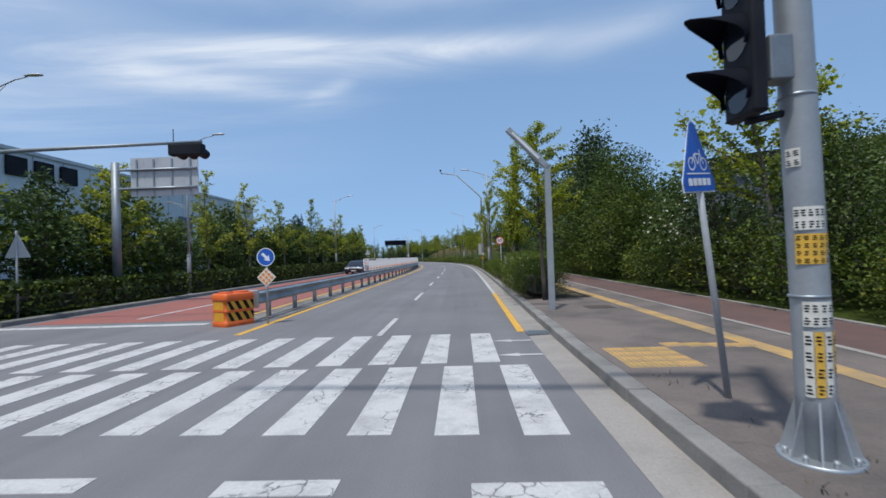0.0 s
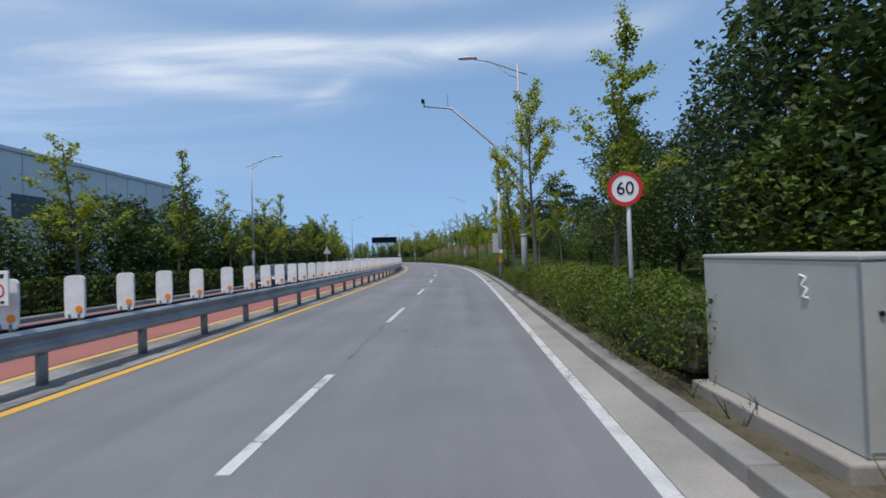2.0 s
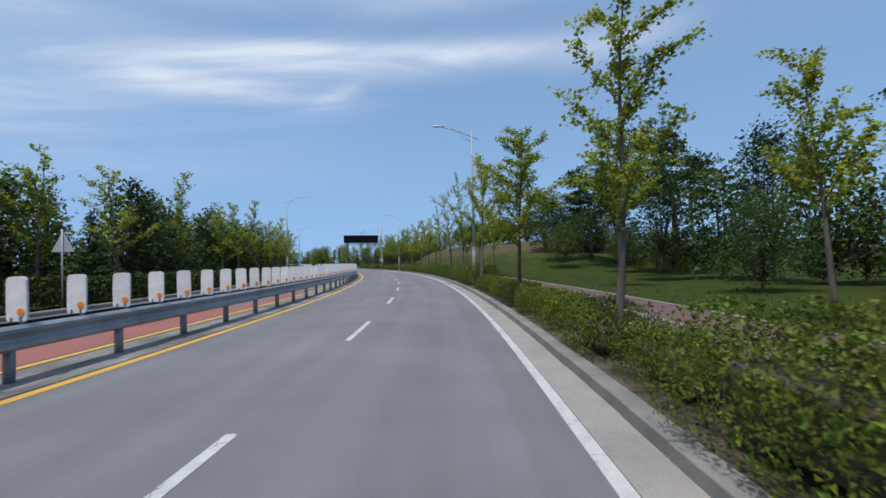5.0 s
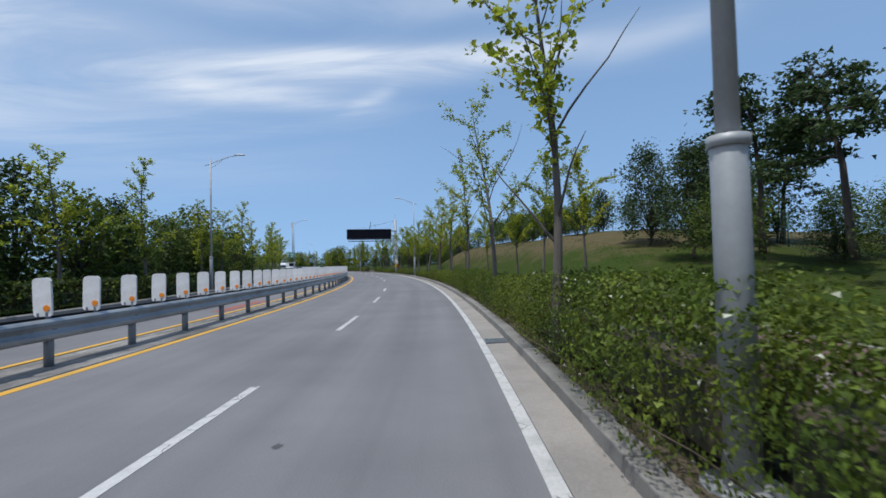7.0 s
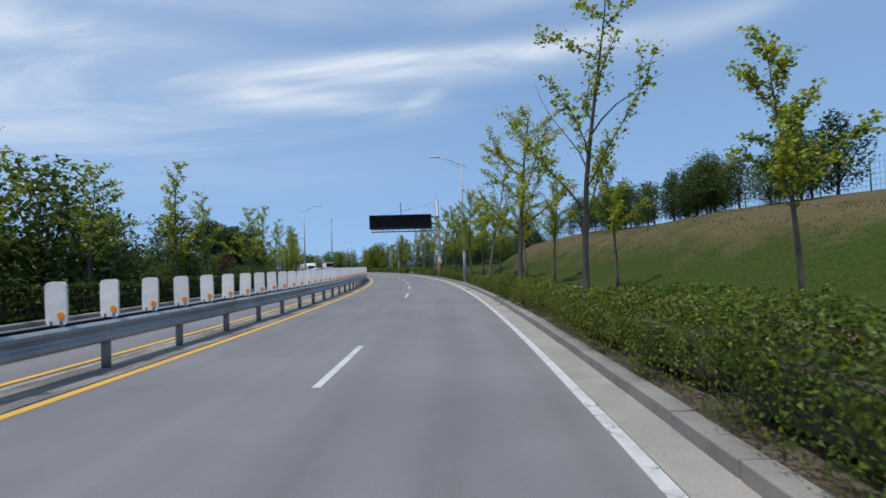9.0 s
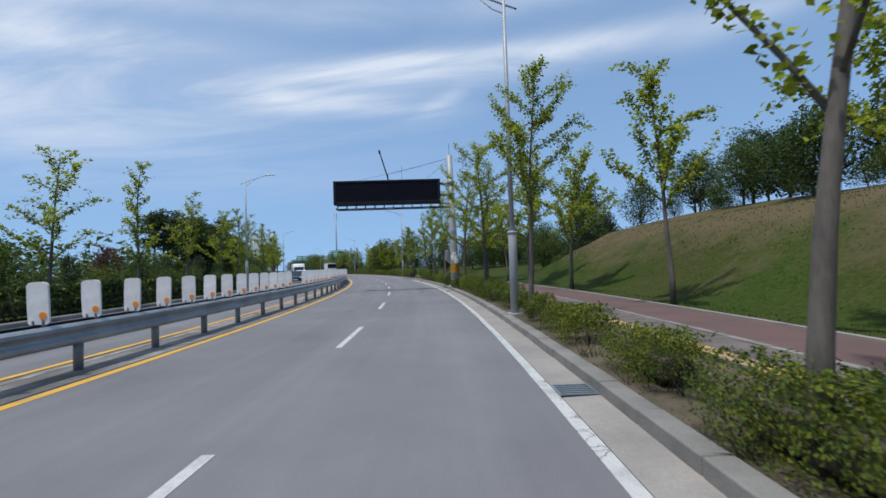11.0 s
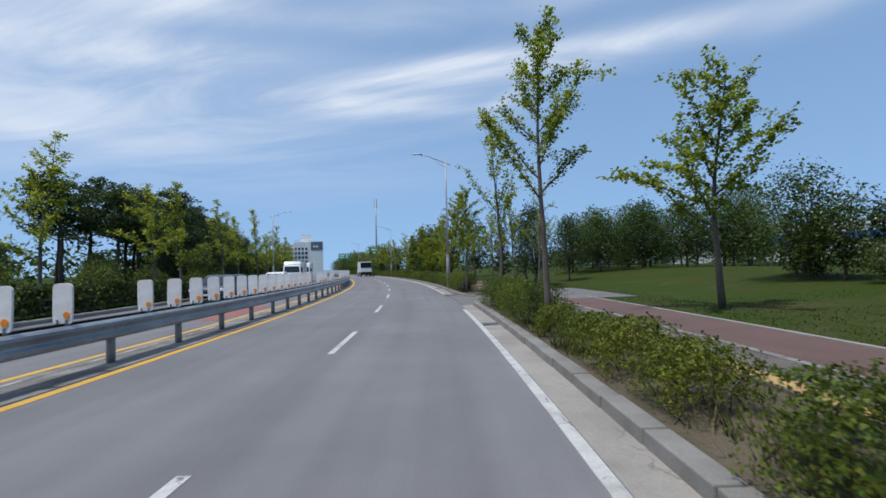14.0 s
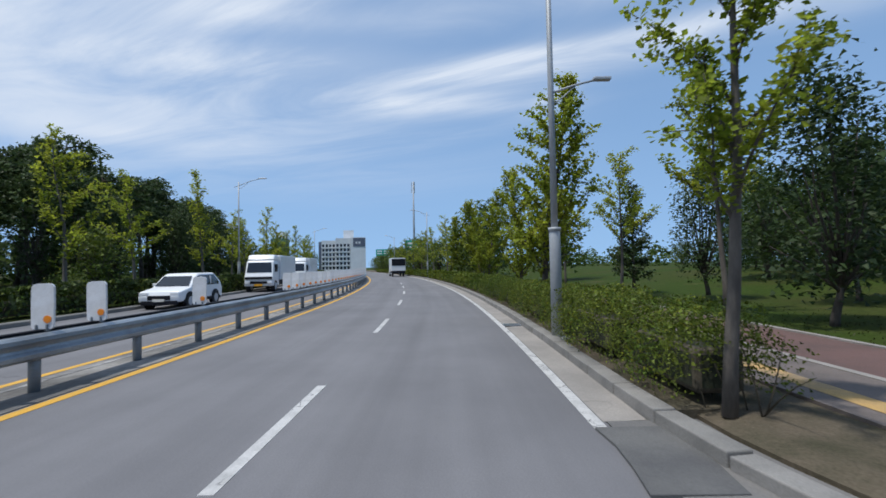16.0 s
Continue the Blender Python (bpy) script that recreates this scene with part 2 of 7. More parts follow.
FENCE = material("green_mesh_fence", (0.05, 0.16, 0.13), 0.7, (0.06, 0.13, 0.11), 0.8, 20, 0.2, 0.1)
BARK = material("bark", (0.088, 0.072, 0.060), 0.95, (0.052, 0.044, 0.038), 6, 40, 0.25, 0.6, stretch=(1, 1, 0.25))
BARK_GREY = material("grey_bark", (0.125, 0.110, 0.096), 0.95, (0.08, 0.07, 0.062), 6, 40, 0.2, 0.5, stretch=(1, 1, 0.25))


def leaf_material(name, colour, second, vary=0.45, light=0.35):
    m = material(name, colour, 0.55, second, 0.7, 9.0, 0.15, 0.0, island=vary, per_object=0.14, through_light=light)
    m.node_tree.nodes["Principled BSDF"].inputs["Specular IOR Level"].default_value = 0.25
    return m


LEAF_GINKGO = leaf_material("ginkgo_leaves", (0.235, 0.29, 0.030), (0.35, 0.365, 0.040), 0.5, 0.6)
LEAF_GREEN = leaf_material("broad_leaves", (0.070, 0.112, 0.018), (0.108, 0.14, 0.02))
LEAF_DARK = leaf_material("dark_leaves", (0.054, 0.094, 0.022), (0.084, 0.122, 0.026))
LEAF_PINE = leaf_material("pine_needles", (0.044, 0.074, 0.027), (0.066, 0.097, 0.032))
LEAF_RED = leaf_material("maple_red_leaves", (0.09, 0.025, 0.03), (0.12, 0.04, 0.035))
LEAF_HEDGE = leaf_material("hedge_leaves", (0.074, 0.118, 0.016), (0.138, 0.168, 0.020), 0.65)
LEAF_HEDGE_FAR = leaf_material("far_hedge_leaves", (0.030, 0.054, 0.013), (0.050, 0.072, 0.015), 0.5)
LEAF_GOLD = leaf_material("golden_shrub_leaves", (0.185, 0.19, 0.016), (0.115, 0.145, 0.018), 0.45)
BLOSSOM = material("white_blossom", (0.50, 0.51, 0.42), 0.8, (0.40, 0.42, 0.32), 4, 20, 0.1, 0.0, island=0.15)
GRASS_BLADE = leaf_material("grass_blades", (0.028, 0.048, 0.008), (0.046, 0.050, 0.014), 0.45)
DRY = leaf_material("dry_stalks", (0.21, 0.165, 0.09), (0.15, 0.125, 0.065), 0.4)
# near-black colour that stands for the shade inside the hedges
SHADE_CORE = material("hedge_inner_shade", (0.028, 0.034, 0.016), 0.95, (0.02, 0.022, 0.012), 5, 30, 0.3, 0.4)
HEDGE_TWIGS = material("hedge_twigs", (0.09, 0.075, 0.05), 0.95, (0.06, 0.05, 0.035), 5, 30, 0.3, 0.4)


def with_cracks(m, scale, width, depth, cover, seed=0.0):
    """Darkens a surface along ragged cracks that come and go."""
    n, l = m.node_tree.nodes, m.node_tree.links
    b = n["Principled BSDF"]
    src = b.inputs["Base Color"].links[0].from_socket
    co, vo, wob, msk = n.new("ShaderNodeTexCoord"), n.new("ShaderNodeTexVoronoi"), n.new("ShaderNodeTexNoise"), n.new("ShaderNodeTexNoise")
    wob.inputs["Scale"].default_value, wob.inputs["Detail"].default_value = scale * 2.5, 5
    l.new(co.outputs["Object"], wob.inputs[0])
    mixv = n.new("ShaderNodeVectorMath")
    mixv.operation = "MULTIPLY_ADD"
    l.new(wob.outputs["Color"], mixv.inputs[0])
    mixv.inputs[1].default_value = (0.45 / scale,) * 3
    l.new(co.outputs["Object"], mixv.inputs[2])
    vo.feature = "DISTANCE_TO_EDGE"
    vo.inputs["Scale"].default_value = scale
    l.new(mixv.outputs[0], vo.inputs[0])
    line = n.new("ShaderNodeMapRange")
    line.inputs[1].default_value, line.inputs[2].default_value, line.inputs[3].default_value, line.inputs[4].default_value = width * 0.3, width, 1, 0
    l.new(vo.outputs["Distance"], line.inputs[0])
    msk.inputs["Scale"].default_value, msk.inputs["Detail"].default_value = scale * 0.45, 3
    shift = n.new("ShaderNodeMapping")
    shift.inputs["Location"].default_value = (seed, seed * 2, 0)
    l.new(co.outputs["Object"], shift.inputs[0])
    l.new(shift.outputs[0], msk.inputs[0])
    on = n.new("ShaderNodeMapRange")
    on.inputs[1].default_value, on.inputs[2].default_value, on.inputs[4].default_value = 0.66 - cover, 0.74 - cover, depth
    l.new(msk.outputs["Fac"], on.inputs[0])
    mul = n.new("ShaderNodeMath")
    mul.operation = "MULTIPLY"
    l.new(line.outputs[0], mul.inputs[0])
    l.new(on.outputs[0], mul.inputs[1])
    mix = n.new("ShaderNodeMix")
    mix.data_type = "RGBA"
    l.new(mul.outputs[0], mix.inputs["Factor"])
    l.new(src, mix.inputs["A"])
    mix.inputs["B"].default_value = (0.05, 0.05, 0.052, 1)
    l.new(mix.outputs["Result"], b.inputs["Base Color"])


def with_tracks(m, amount):
    """Long streaks along the lanes: worn wheel paths, oil and joints between strips."""
    n, l = m.node_tree.nodes, m.node_tree.links
    b = n["Principled BSDF"]
    src = b.inputs["Base Color"].links[0].from_socket
    uv, mp, no = n.new("ShaderNodeUVMap"), n.new("ShaderNodeMapping"), n.new("ShaderNodeTexNoise")
    uv.uv_map = "lane"
    mp.inputs["Scale"].default_value = (1.5, 0.035, 1)
    l.new(uv.outputs[0], mp.inputs[0])
    no.inputs["Scale"].default_value, no.inputs["Detail"].default_value, no.inputs["Roughness"].default_value = 1.0, 4, 0.55
    l.new(mp.outputs[0], no.inputs[0])
    r = n.new("ShaderNodeMapRange")
    r.inputs[1].default_value, r.inputs[2].default_value = 0.3, 0.7
    r.inputs[3].default_value, r.inputs[4].default_value = 1 - amount, 1 + amount
    l.new(no.outputs["Fac"], r.inputs[0])
    hs = n.new("ShaderNodeHueSaturation")
    l.new(src, hs.inputs["Color"])
    l.new(r.outputs[0], hs.inputs["Value"])
    l.new(hs.outputs[0], b.inputs["Base Color"])


with_tracks(ASPHALT, 0.13)
with_cracks(ASPHALT, 0.30, 0.006, 0.7, 0.03)
with_cracks(WHITE_LINE, 4.5, 0.035, 0.8, 0.17, 3.0)
with_cracks(PAVER, 1.6, 0.02, 0.5, 0.10, 5.0)
with_cracks(TACTILE, 3.0, 0.03, 0.5, 0.12, 9.0)
with_cracks(CONCRETE, 0.9, 0.010, 0.5, 0.08, 7.0)
for soft_one in (GRASS, DIRT, BARE):
    soft_one.node_tree.nodes["Principled BSDF"].inputs["Specular IOR Level"].default_value = 0.06
for dull in (SCREEN, BLACK):
    dull.node_tree.nodes["Principled BSDF"].inputs["Specular IOR Level"].default_value = 0.10

# ---- the road's line: s metres along the lane dashes, d to the right of them ----
ROAD_S = (-80, 15, 45, 65, 85, 110, 135, 160, 185, 210, 250, 300, 640)
ROAD_H = (-1.16, -1.16, -0.95, 1.16, 5.5, 11.26, 16.18, 22.25, 27.39, 32.64, 38, 40.5, 40.5)
_s = np.arange(-80, 640.1, 0.5)
_h = np.radians(np.interp(_s, ROAD_S, ROAD_H))
_x, _y = np.cumsum(-np.sin(_h)) * 0.5, np.cumsum(np.cos(_h)) * 0.5
_x += -0.979 - np.interp(15.2, _s, _x)
_y += 15.538 - np.interp(15.2, _s, _y)


def P(s, d, z=0.0):
    h = np.interp(s, _s, _h)
    return (float(np.interp(s, _s, _x) + d * np.cos(h)), float(np.interp(s, _s, _y) + d * np.sin(h)), float(z))


def M(s, d, z=0.0, turn=0.0, scale=1.0, lean=0.0):
    """A pose beside the road: x to the right, y along the road; turn in degrees to the left."""
    h = math.degrees(np.interp(s, _s, _h))
    return pose(*P(s, d, z), lean, 0, h + turn) @ Matrix.Scale(scale, 4)


# ---- building helpers ----


def mesh_of(name, bm, mat, smooth=False):
    me = bpy.data.meshes.new(name)
    bm.normal_update()
    bm.to_mesh(me)
    bm.free()
    for m in mat if isinstance(mat, (list, tuple)) else (mat,):
        me.materials.append(m)
    if smooth:
        me.polygons.foreach_set("use_smooth", [True] * len(me.polygons))
    return me


def part(name, bm, mat, parent=None, label="", m=None, smooth=False):
    ob = new(name, mesh_of(name, bm, mat, smooth) if isinstance(bm, bmesh.types.BMesh) else bm)
    if parent:
        ob.parent = parent
    if m is not None:
        ob.matrix_basis = m
    return tagged(ob, label)


def thing(name, label, category, group="", m=None):
    ob = new(name)
    ob.empty_display_size = 0.2
    if m is not None:
        ob.matrix_basis = m
    return tagged(ob, label, category, group)


def structure(name, bm, mat, smooth=False, kind="structure"):
    return tagged(part(name, bm, mat, smooth=smooth), kind=kind)


def box(bm, x0, x1, y0, y1, z0, z1, bevel=0.0, m=None, mat=0):
    r = bmesh.ops.create_cube(bm, size=1)
    bmesh.ops.scale(bm, vec=(x1 - x0, y1 - y0, z1 - z0), verts=r["verts"])
    bmesh.ops.translate(bm, vec=((x0 + x1) / 2, (y0 + y1) / 2, (z0 + z1) / 2), verts=r["verts"])
    faces = {f for v in r["verts"] for f in v.link_faces}
    for f in faces:
        f.material_index = mat
    verts = r["verts"]
    if bevel:
        e = list({e for v in verts for e in v.link_edges})
        out = bmesh.ops.bevel(bm, geom=e, offset=bevel, segments=2, affect="EDGES", profile=0.5)
        verts = list({v for f in out["faces"] for v in f.verts} | {v for v in verts if v.is_valid})
    if m is not None:
        bmesh.ops.transform(bm, matrix=m, verts=verts)
    return bm


def rod(bm, pts, radii, n=10, mat=0, cap=True):
    """A tube along points, with a radius at each."""
    pts = [Vector(p) for p in pts]
    if not isinstance(radii, (list, tuple)):
        radii = [radii] * len(pts)
    rings = []
    side = None
    for k, p in enumerate(pts):
        way = (pts[min(k + 1, len(pts) - 1)] - pts[max(k - 1, 0)]).normalized()
        if side is None:
            side = way.cross(Vector((0, 0, 1)) if abs(way.z) < 0.9 else Vector((1, 0, 0))).normalized()
        side = (side - way * side.dot(way)).normalized()
        up = way.cross(side)
        rings.append([bm.verts.new(p + radii[k] * (math.cos(a) * side + math.sin(a) * up)) for a in (2 * math.pi * j / n for j in range(n))])
    for a, b in zip(rings, rings[1:]):
        for j in range(n):
            f = bm.faces.new((a[j], a[(j + 1) % n], b[(j + 1) % n], b[j]))
            f.material_index, f.smooth = mat, True
    if cap:
        for r in (rings[0][::-1], rings[-1]):
            bm.faces.new(r).material_index = mat
    return bm


def outline(bm, pts, depth, m=None, mat=0):
    """A flat plate from an outline in x, z (anticlockwise, seen from -y), depth thick towards +y."""
    a = [bm.verts.new((x, 0, z)) for x, z in pts]
    b = [bm.verts.new((x, depth, z)) for x, z in pts]
    fs = [bm.faces.new(a), bm.faces.new(b[::-1])]
    for k in range(len(a)):
        fs.append(bm.faces.new((a[k - 1], b[k - 1], b[k], a[k])))
    for f in fs:
        f.material_index = mat
    if m is not None:
        bmesh.ops.transform(bm, matrix=m, verts=a + b)
    return bm


def disc(r, n=28):
    return [(r * math.cos(2 * math.pi * k / n), r * math.sin(2 * math.pi * k / n)) for k in range(n)]


def sweep(profile, s0, s1, step=2.0, closed=False, wobble=None):
    """A profile of (d, z) drawn along the road."""
    bm = bmesh.new()
    lane = bm.loops.layers.uv.new("lane")
    rows, along_s = [], np.linspace(s0, s1, max(2, int(round((s1 - s0) / step)) + 1))
    for s in along_s:
        rows.append([bm.verts.new(P(s, d + (wobble(s) if wobble else 0), z)) for d, z in profile])
    n = len(profile)
    for i, (a, b) in enumerate(zip(rows, rows[1:])):
        for j in range(n if closed else n - 1):
            k = (j + 1) % n
            f = bm.faces.new((a[j], a[k], b[k], b[j]))
            for lp, uv in zip(f.loops, ((j, i), (k, i), (k, i + 1), (j, i + 1))):
                lp[lane].uv = (profile[uv[0]][0], along_s[uv[1]])
    if closed:
        bm.faces.new(rows[0][::-1])
        bm.faces.new(rows[-1])
    return bm


def slab(d0, d1, z0, z1, s0, s1, step=2.0, wobble=None):
    return sweep([(d0, z0), (d1, z0), (d1, z1), (d0, z1)], s0, s1, step, closed=True, wobble=wobble)


def sheet(d0, d1, z, s0, s1, step=2.0, cells=1):
    return sweep([(d0 + (d1 - d0) * k / cells, z) for k in range(cells + 1)], s0, s1, step)


def text_mesh(body, size, mat, name="lettering"):
    """Lettering as a mesh, centred, in x and z."""
    cu = bpy.data.curves.new(name, "FONT")
    cu.body, cu.size, cu.align_x, cu.align_y, cu.extrude = body, size, "CENTER", "CENTER", 0.001
    tmp = new(name, cu)
    me = bpy.data.meshes.new_from_object(tmp.evaluated_get(bpy.context.evaluated_depsgraph_get()))
    bpy.data.objects.remove(tmp)
    me.transform(Matrix.Rotation(radians(90), 4, "X"))
    me.materials.clear()
    me.materials.append(mat)
    return me


# ---- ground and road ----
far = bmesh.new()
bmesh.ops.create_circle(far, cap_ends=True, segments=64, radius=3500)
bmesh.ops.translate(far, vec=(0, 150, -0.5), verts=far.verts)
structure("ground", far, GRASS)


def ease(a, b, v):
    t = min(1.0, max(0.0, (v - a) / (b - a)))
    return t * t * (3 - 2 * t)


def rise_right(s, d):
    """The grass beyond the path: nearly level, with a mound halfway along."""
    mound = ease(94, 126, s) * (1 - ease(153, 169, s))
    z = 0.12 + 3.5 * ease(9.2, 16.2, d) * mound * (1 - 0.45 * ease(30, 55, d)) + 0.7 * ease(15, 22, d) * mound
    z += 0.9 * ease(11, 24, d) * ease(150, 190, s) + 1.0 * ease(10, 26, d) * (1 - ease(40, 90, s))
    return z + 0.10 * noise.noise((s * 0.12, d * 0.3, 0)) * ease(8.6, 11, d) + 0.35 * mound * noise.noise((s * 0.09, d * 0.16, 5)) * ease(10, 15, d)


def rise_left(s, d):
    return 0.1 + 0.5 * ease(13, 20, -d) + 0.5 * ease(20, 45, -d) + 0.08 * noise.noise((s * 0.15, d * 0.3, 9))


def terrain(name, ds, s0, s1, step, height, mat):
    bm = bmesh.new()
    rows = [[bm.verts.new(P(s, d, height(s, d))) for d in ds] for s in np.arange(s0, s1 + 0.1, step)]
    for a, b in zip(rows, rows[1:]):
        for j in range(len(ds) - 1):
            bm.faces.new((a[j], a[j + 1], b[j + 1], b[j])).smooth = True
    return structure(name, bm, mat)


def slope_material():
    """Grass that gives way to bare sandy soil in a ragged belt on the mound."""
    m = GRASS.copy()
    m.name = "grass_slope"
    n, l = m.node_tree.nodes, m.node_tree.links
    b = n["Principled BSDF"]
    src = b.inputs["Base Color"].links[0].from_socket
    co, sep, big = n.new("ShaderNodeNewGeometry"), n.new("ShaderNodeSeparateXYZ"), n.new("ShaderNodeTexNoise")
    l.new(co.outputs["Position"], sep.inputs[0])
    big.inputs["Scale"].default_value, big.inputs["Detail"].default_value, big.inputs["Roughness"].default_value = 0.30, 9, 0.78
    l.new(co.outputs["Position"], big.inputs[0])
    up = n.new("ShaderNodeMapRange")
    up.inputs[1].default_value, up.inputs[2].default_value = 0.9, 2.8
    l.new(sep.outputs[2], up.inputs[0])
    add = n.new("ShaderNodeMath")
    add.operation = "MULTIPLY_ADD"
    l.new(up.outputs[0], add.inputs[0])
    add.inputs[1].default_value = 0.26
    l.new(big.outputs["Fac"], add.inputs[2])
    r = n.new("ShaderNodeMapRange")
    r.inputs[1].default_value, r.inputs[2].default_value, r.inputs[4].default_value = 0.56, 0.78, 0.85
    l.new(add.outputs[0], r.inputs[0])
    mix = n.new("ShaderNodeMix")
    mix.data_type = "RGBA"
    l.new(r.outputs[0], mix.inputs["Factor"])
    l.new(src, mix.inputs["A"])
    mix.inputs["B"].default_value = (0.118, 0.090, 0.052, 1)
    l.new(mix.outputs["Result"], b.inputs["Base Color"])
    return m


LINE_S = (-40, 12, 22, 31, 40, 72, 97, 122, 139, 165, 420)
LINE_D = (2.66, 2.70, 2.83, 2.905, 2.965, 3.10, 3.10, 3.17, 3.13, 3.08, 3.09)
LANE_S = (-40, 31, 40, 60, 79, 88, 134, 166, 420)
LANE_D = (-0.14, -0.13, -0.10, -0.04, 0.0, -0.02, 0.05, -0.035, -0.035)


def line_shift(s):
    """Where the edge line's outer side runs, against a line 3.10 m from the dashes."""
    return float(np.interp(s, LINE_S, LINE_D)) - 3.10


def kerb_shift(s):
    return line_shift(s) - 0.12


def lane_shift(s):
    return float(np.interp(s, LANE_S, LANE_D))


def rail_shift(s):
    return 0.12 * ease(90, 130, s)


terrain("ground_right", (8.42, 8.8, 9.4, 10.2, 11.2, 12.4, 13.8, 15.4, 17, 19, 21, 24, 28, 34, 42, 55, 80), -40, 420, 2.5, rise_right, slope_material())
terrain("ground_left", (-90, -60, -45, -34, -26, -21, -17, -14.5, -13, -12, -11.2), -40, 420, 4, rise_left, GRASS)

road = structure("road", slab(-10.9, 3.12, -0.3, 0.0, 14, 420, 3), ASPHALT)
structure("road_junction", slab(-40, 3.12, -0.3, 0.0, -40, 13.996, 3), ASPHALT)
structure("median_strip", slab(-4.45, -3.30, -0.1, 0.012, 16.5, 415, 3, lane_shift), MEDIAN)
structure("bus_lane", slab(-10.55, -4.85, -0.1, 0.006, 16.3, 76, 3), RED_ROAD)
for s0, s1, d0, d1 in ((76, 86, -5.6, -4.9), (98, 103, -5.5, -5.0), (171, 177, -5.7, -5.0)):
    structure("red_road_patch", slab(d0, d1, -0.1, 0.006, s0, s1), RED_ROAD)

# gutter and kerb, broken by the driveway; the kerb stands closer by the crossing


for s0, s1 in ((-40, 174.0), (181.6, 415)):
    structure("gutter", sweep([(3.232, -0.2), (3.232, 0.005), (3.652, 0.018), (3.652, -0.2)], s0, s1, 2, wobble=kerb_shift), CONCRETE)
    structure("planting_strip", slab(3.86, 5.90, -0.2, 0.11, max(s0, 18.2), s1, wobble=kerb_shift), DIRT)
stone_bm = bmesh.new()
box(stone_bm, -0.11, 0.11, -0.496, 0.496, -0.2, 0.155, 0.014)
bmesh.ops.triangulate(stone_bm, faces=[f for f in stone_bm.faces if len(f.verts) > 4])
stone_me = mesh_of("kerb_stone", stone_bm, KERB)
kerb = tagged(thing("kerb", "grey concrete kerb stones along the gutter", "kerb"), kind="structure")
kerb_rng = random.Random(3)
for k in range(272):
    s = -4.0 + k
    if 173.2 < s < 182.8:
        continue
    part("kerb_stone", stone_me, None, kerb, m=M(s, 3.752 + kerb_shift(s) + kerb_rng.uniform(-0.006, 0.006), kerb_rng.uniform(-0.008, 0.004), kerb_rng.uniform(-0.3, 0.3)))
for s, z, turn in ((173.35, -0.05, -18), (174.0, -0.11, -40)):
    part("kerb_stone", stone_me, None, kerb, m=M(s, 3.66 + abs(turn) * 0.008, z, turn))
bend_s, bend_d = 182.5, 3.752 + kerb_shift(182.5)
for turn, z in ((2, -0.004), (6, -0.014), (12, -0.034), (20, -0.062), (30, -0.095)):
    c_, s_ = math.cos(radians(turn)) * 0.5, math.sin(radians(turn)) * 0.5
    part("kerb_stone", stone_me, None, kerb, m=M(bend_s - c_, bend_d + s_, z, turn))
    bend_s, bend_d = bend_s - 2 * c_, bend_d + 2 * s_
structure("driveway", sweep([(3.124, -0.3), (3.124, 0.010), (4.2, 0.022), (5.3, 0.07), (6.4, 0.128), (8.4, 0.150), (10.2, 0.16), (10.2, -0.3)], 174.0, 181.6, 1.0, closed=True), APRON)
structure("soil_corner", sweep([(4.0, -0.2), (4.0, 0.06), (4.25, 0.105), (5.2, 0.115), (5.2, -0.2)], 179.4, 181.62, 0.6, closed=True, wobble=lambda s: 0.55 * (1 - ease(178, 181.5, s))), DIRT)
structure("gutter_patch", slab(2.95, 3.60, -0.1, 0.024, 180.1, 181.4, 0.5, lambda s: 0.04 * math.sin(s * 3.1)), PATCH)
structure("kerb_left", sweep([(-11.15, -0.2), (-11.15, 0.15), (-10.93, 0.15), (-10.9, 0.12), (-10.9, -0.2)], 16, 415, 3, closed=True), KERB)
structure("pavement_corner", slab(3.86, 5.99, -0.2, 0.151, -40, 18.2, wobble=kerb_shift), PAVER)
for s0, s1 in ((-40, 174.7), (179.2, 415)):
    structure("pavement", slab(5.45 if s0 < 0 else 5.22, 6.5, -0.2, 0.148, s0, s1), PAVER)
    structure("path_edging", slab(6.5, 6.62, -0.2, 0.162, s0, s1), CONCRETE)
    structure("bike_path", slab(6.62, 8.3, -0.2, 0.14, s0, s1), RED_PATH)
    structure("path_edging_outer", slab(8.3, 8.42, -0.2, 0.17, s0, s1), CONCRETE)
    tag = sheet(5.50, 5.80, 0.153, s0, s1)
    structure("tactile_line", tag, TACTILE)

# loose-laid pavers and edging stones where the path runs close
paver_bm = bmesh.new()
box(paver_bm, -0.146, 0.146, -0.146, 0.146, -0.03, 0.006, 0.004)
paver_me = mesh_of("paver", paver_bm, PAVER)
paving = tagged(thing("paved_strip", "worn brownish pavers beside the yellow tactile line", "paving"), kind="structure")
paver_rng = random.Random(9)
for row in range(78):
    for d in (5.365, 5.97, 6.27):
        part("paver", paver_me, None, paving, m=M(131.0 + 0.3 * row, d, 0.148 + paver_rng.uniform(-0.003, 0.004), paver_rng.uniform(-0.5, 0.5)))
edge_bm = bmesh.new()
box(edge_bm, -0.062, 0.062, -0.494, 0.494, -0.1, 0.012, 0.008)
edge_me = mesh_of("edging_stone", edge_bm, KERB)
for k in range(80):
    part("edging_stone", edge_me, None, paving, m=M(92.5 + k, 6.56, 0.162 + paver_rng.uniform(-0.006, 0.004), paver_rng.uniform(-0.4, 0.4)))

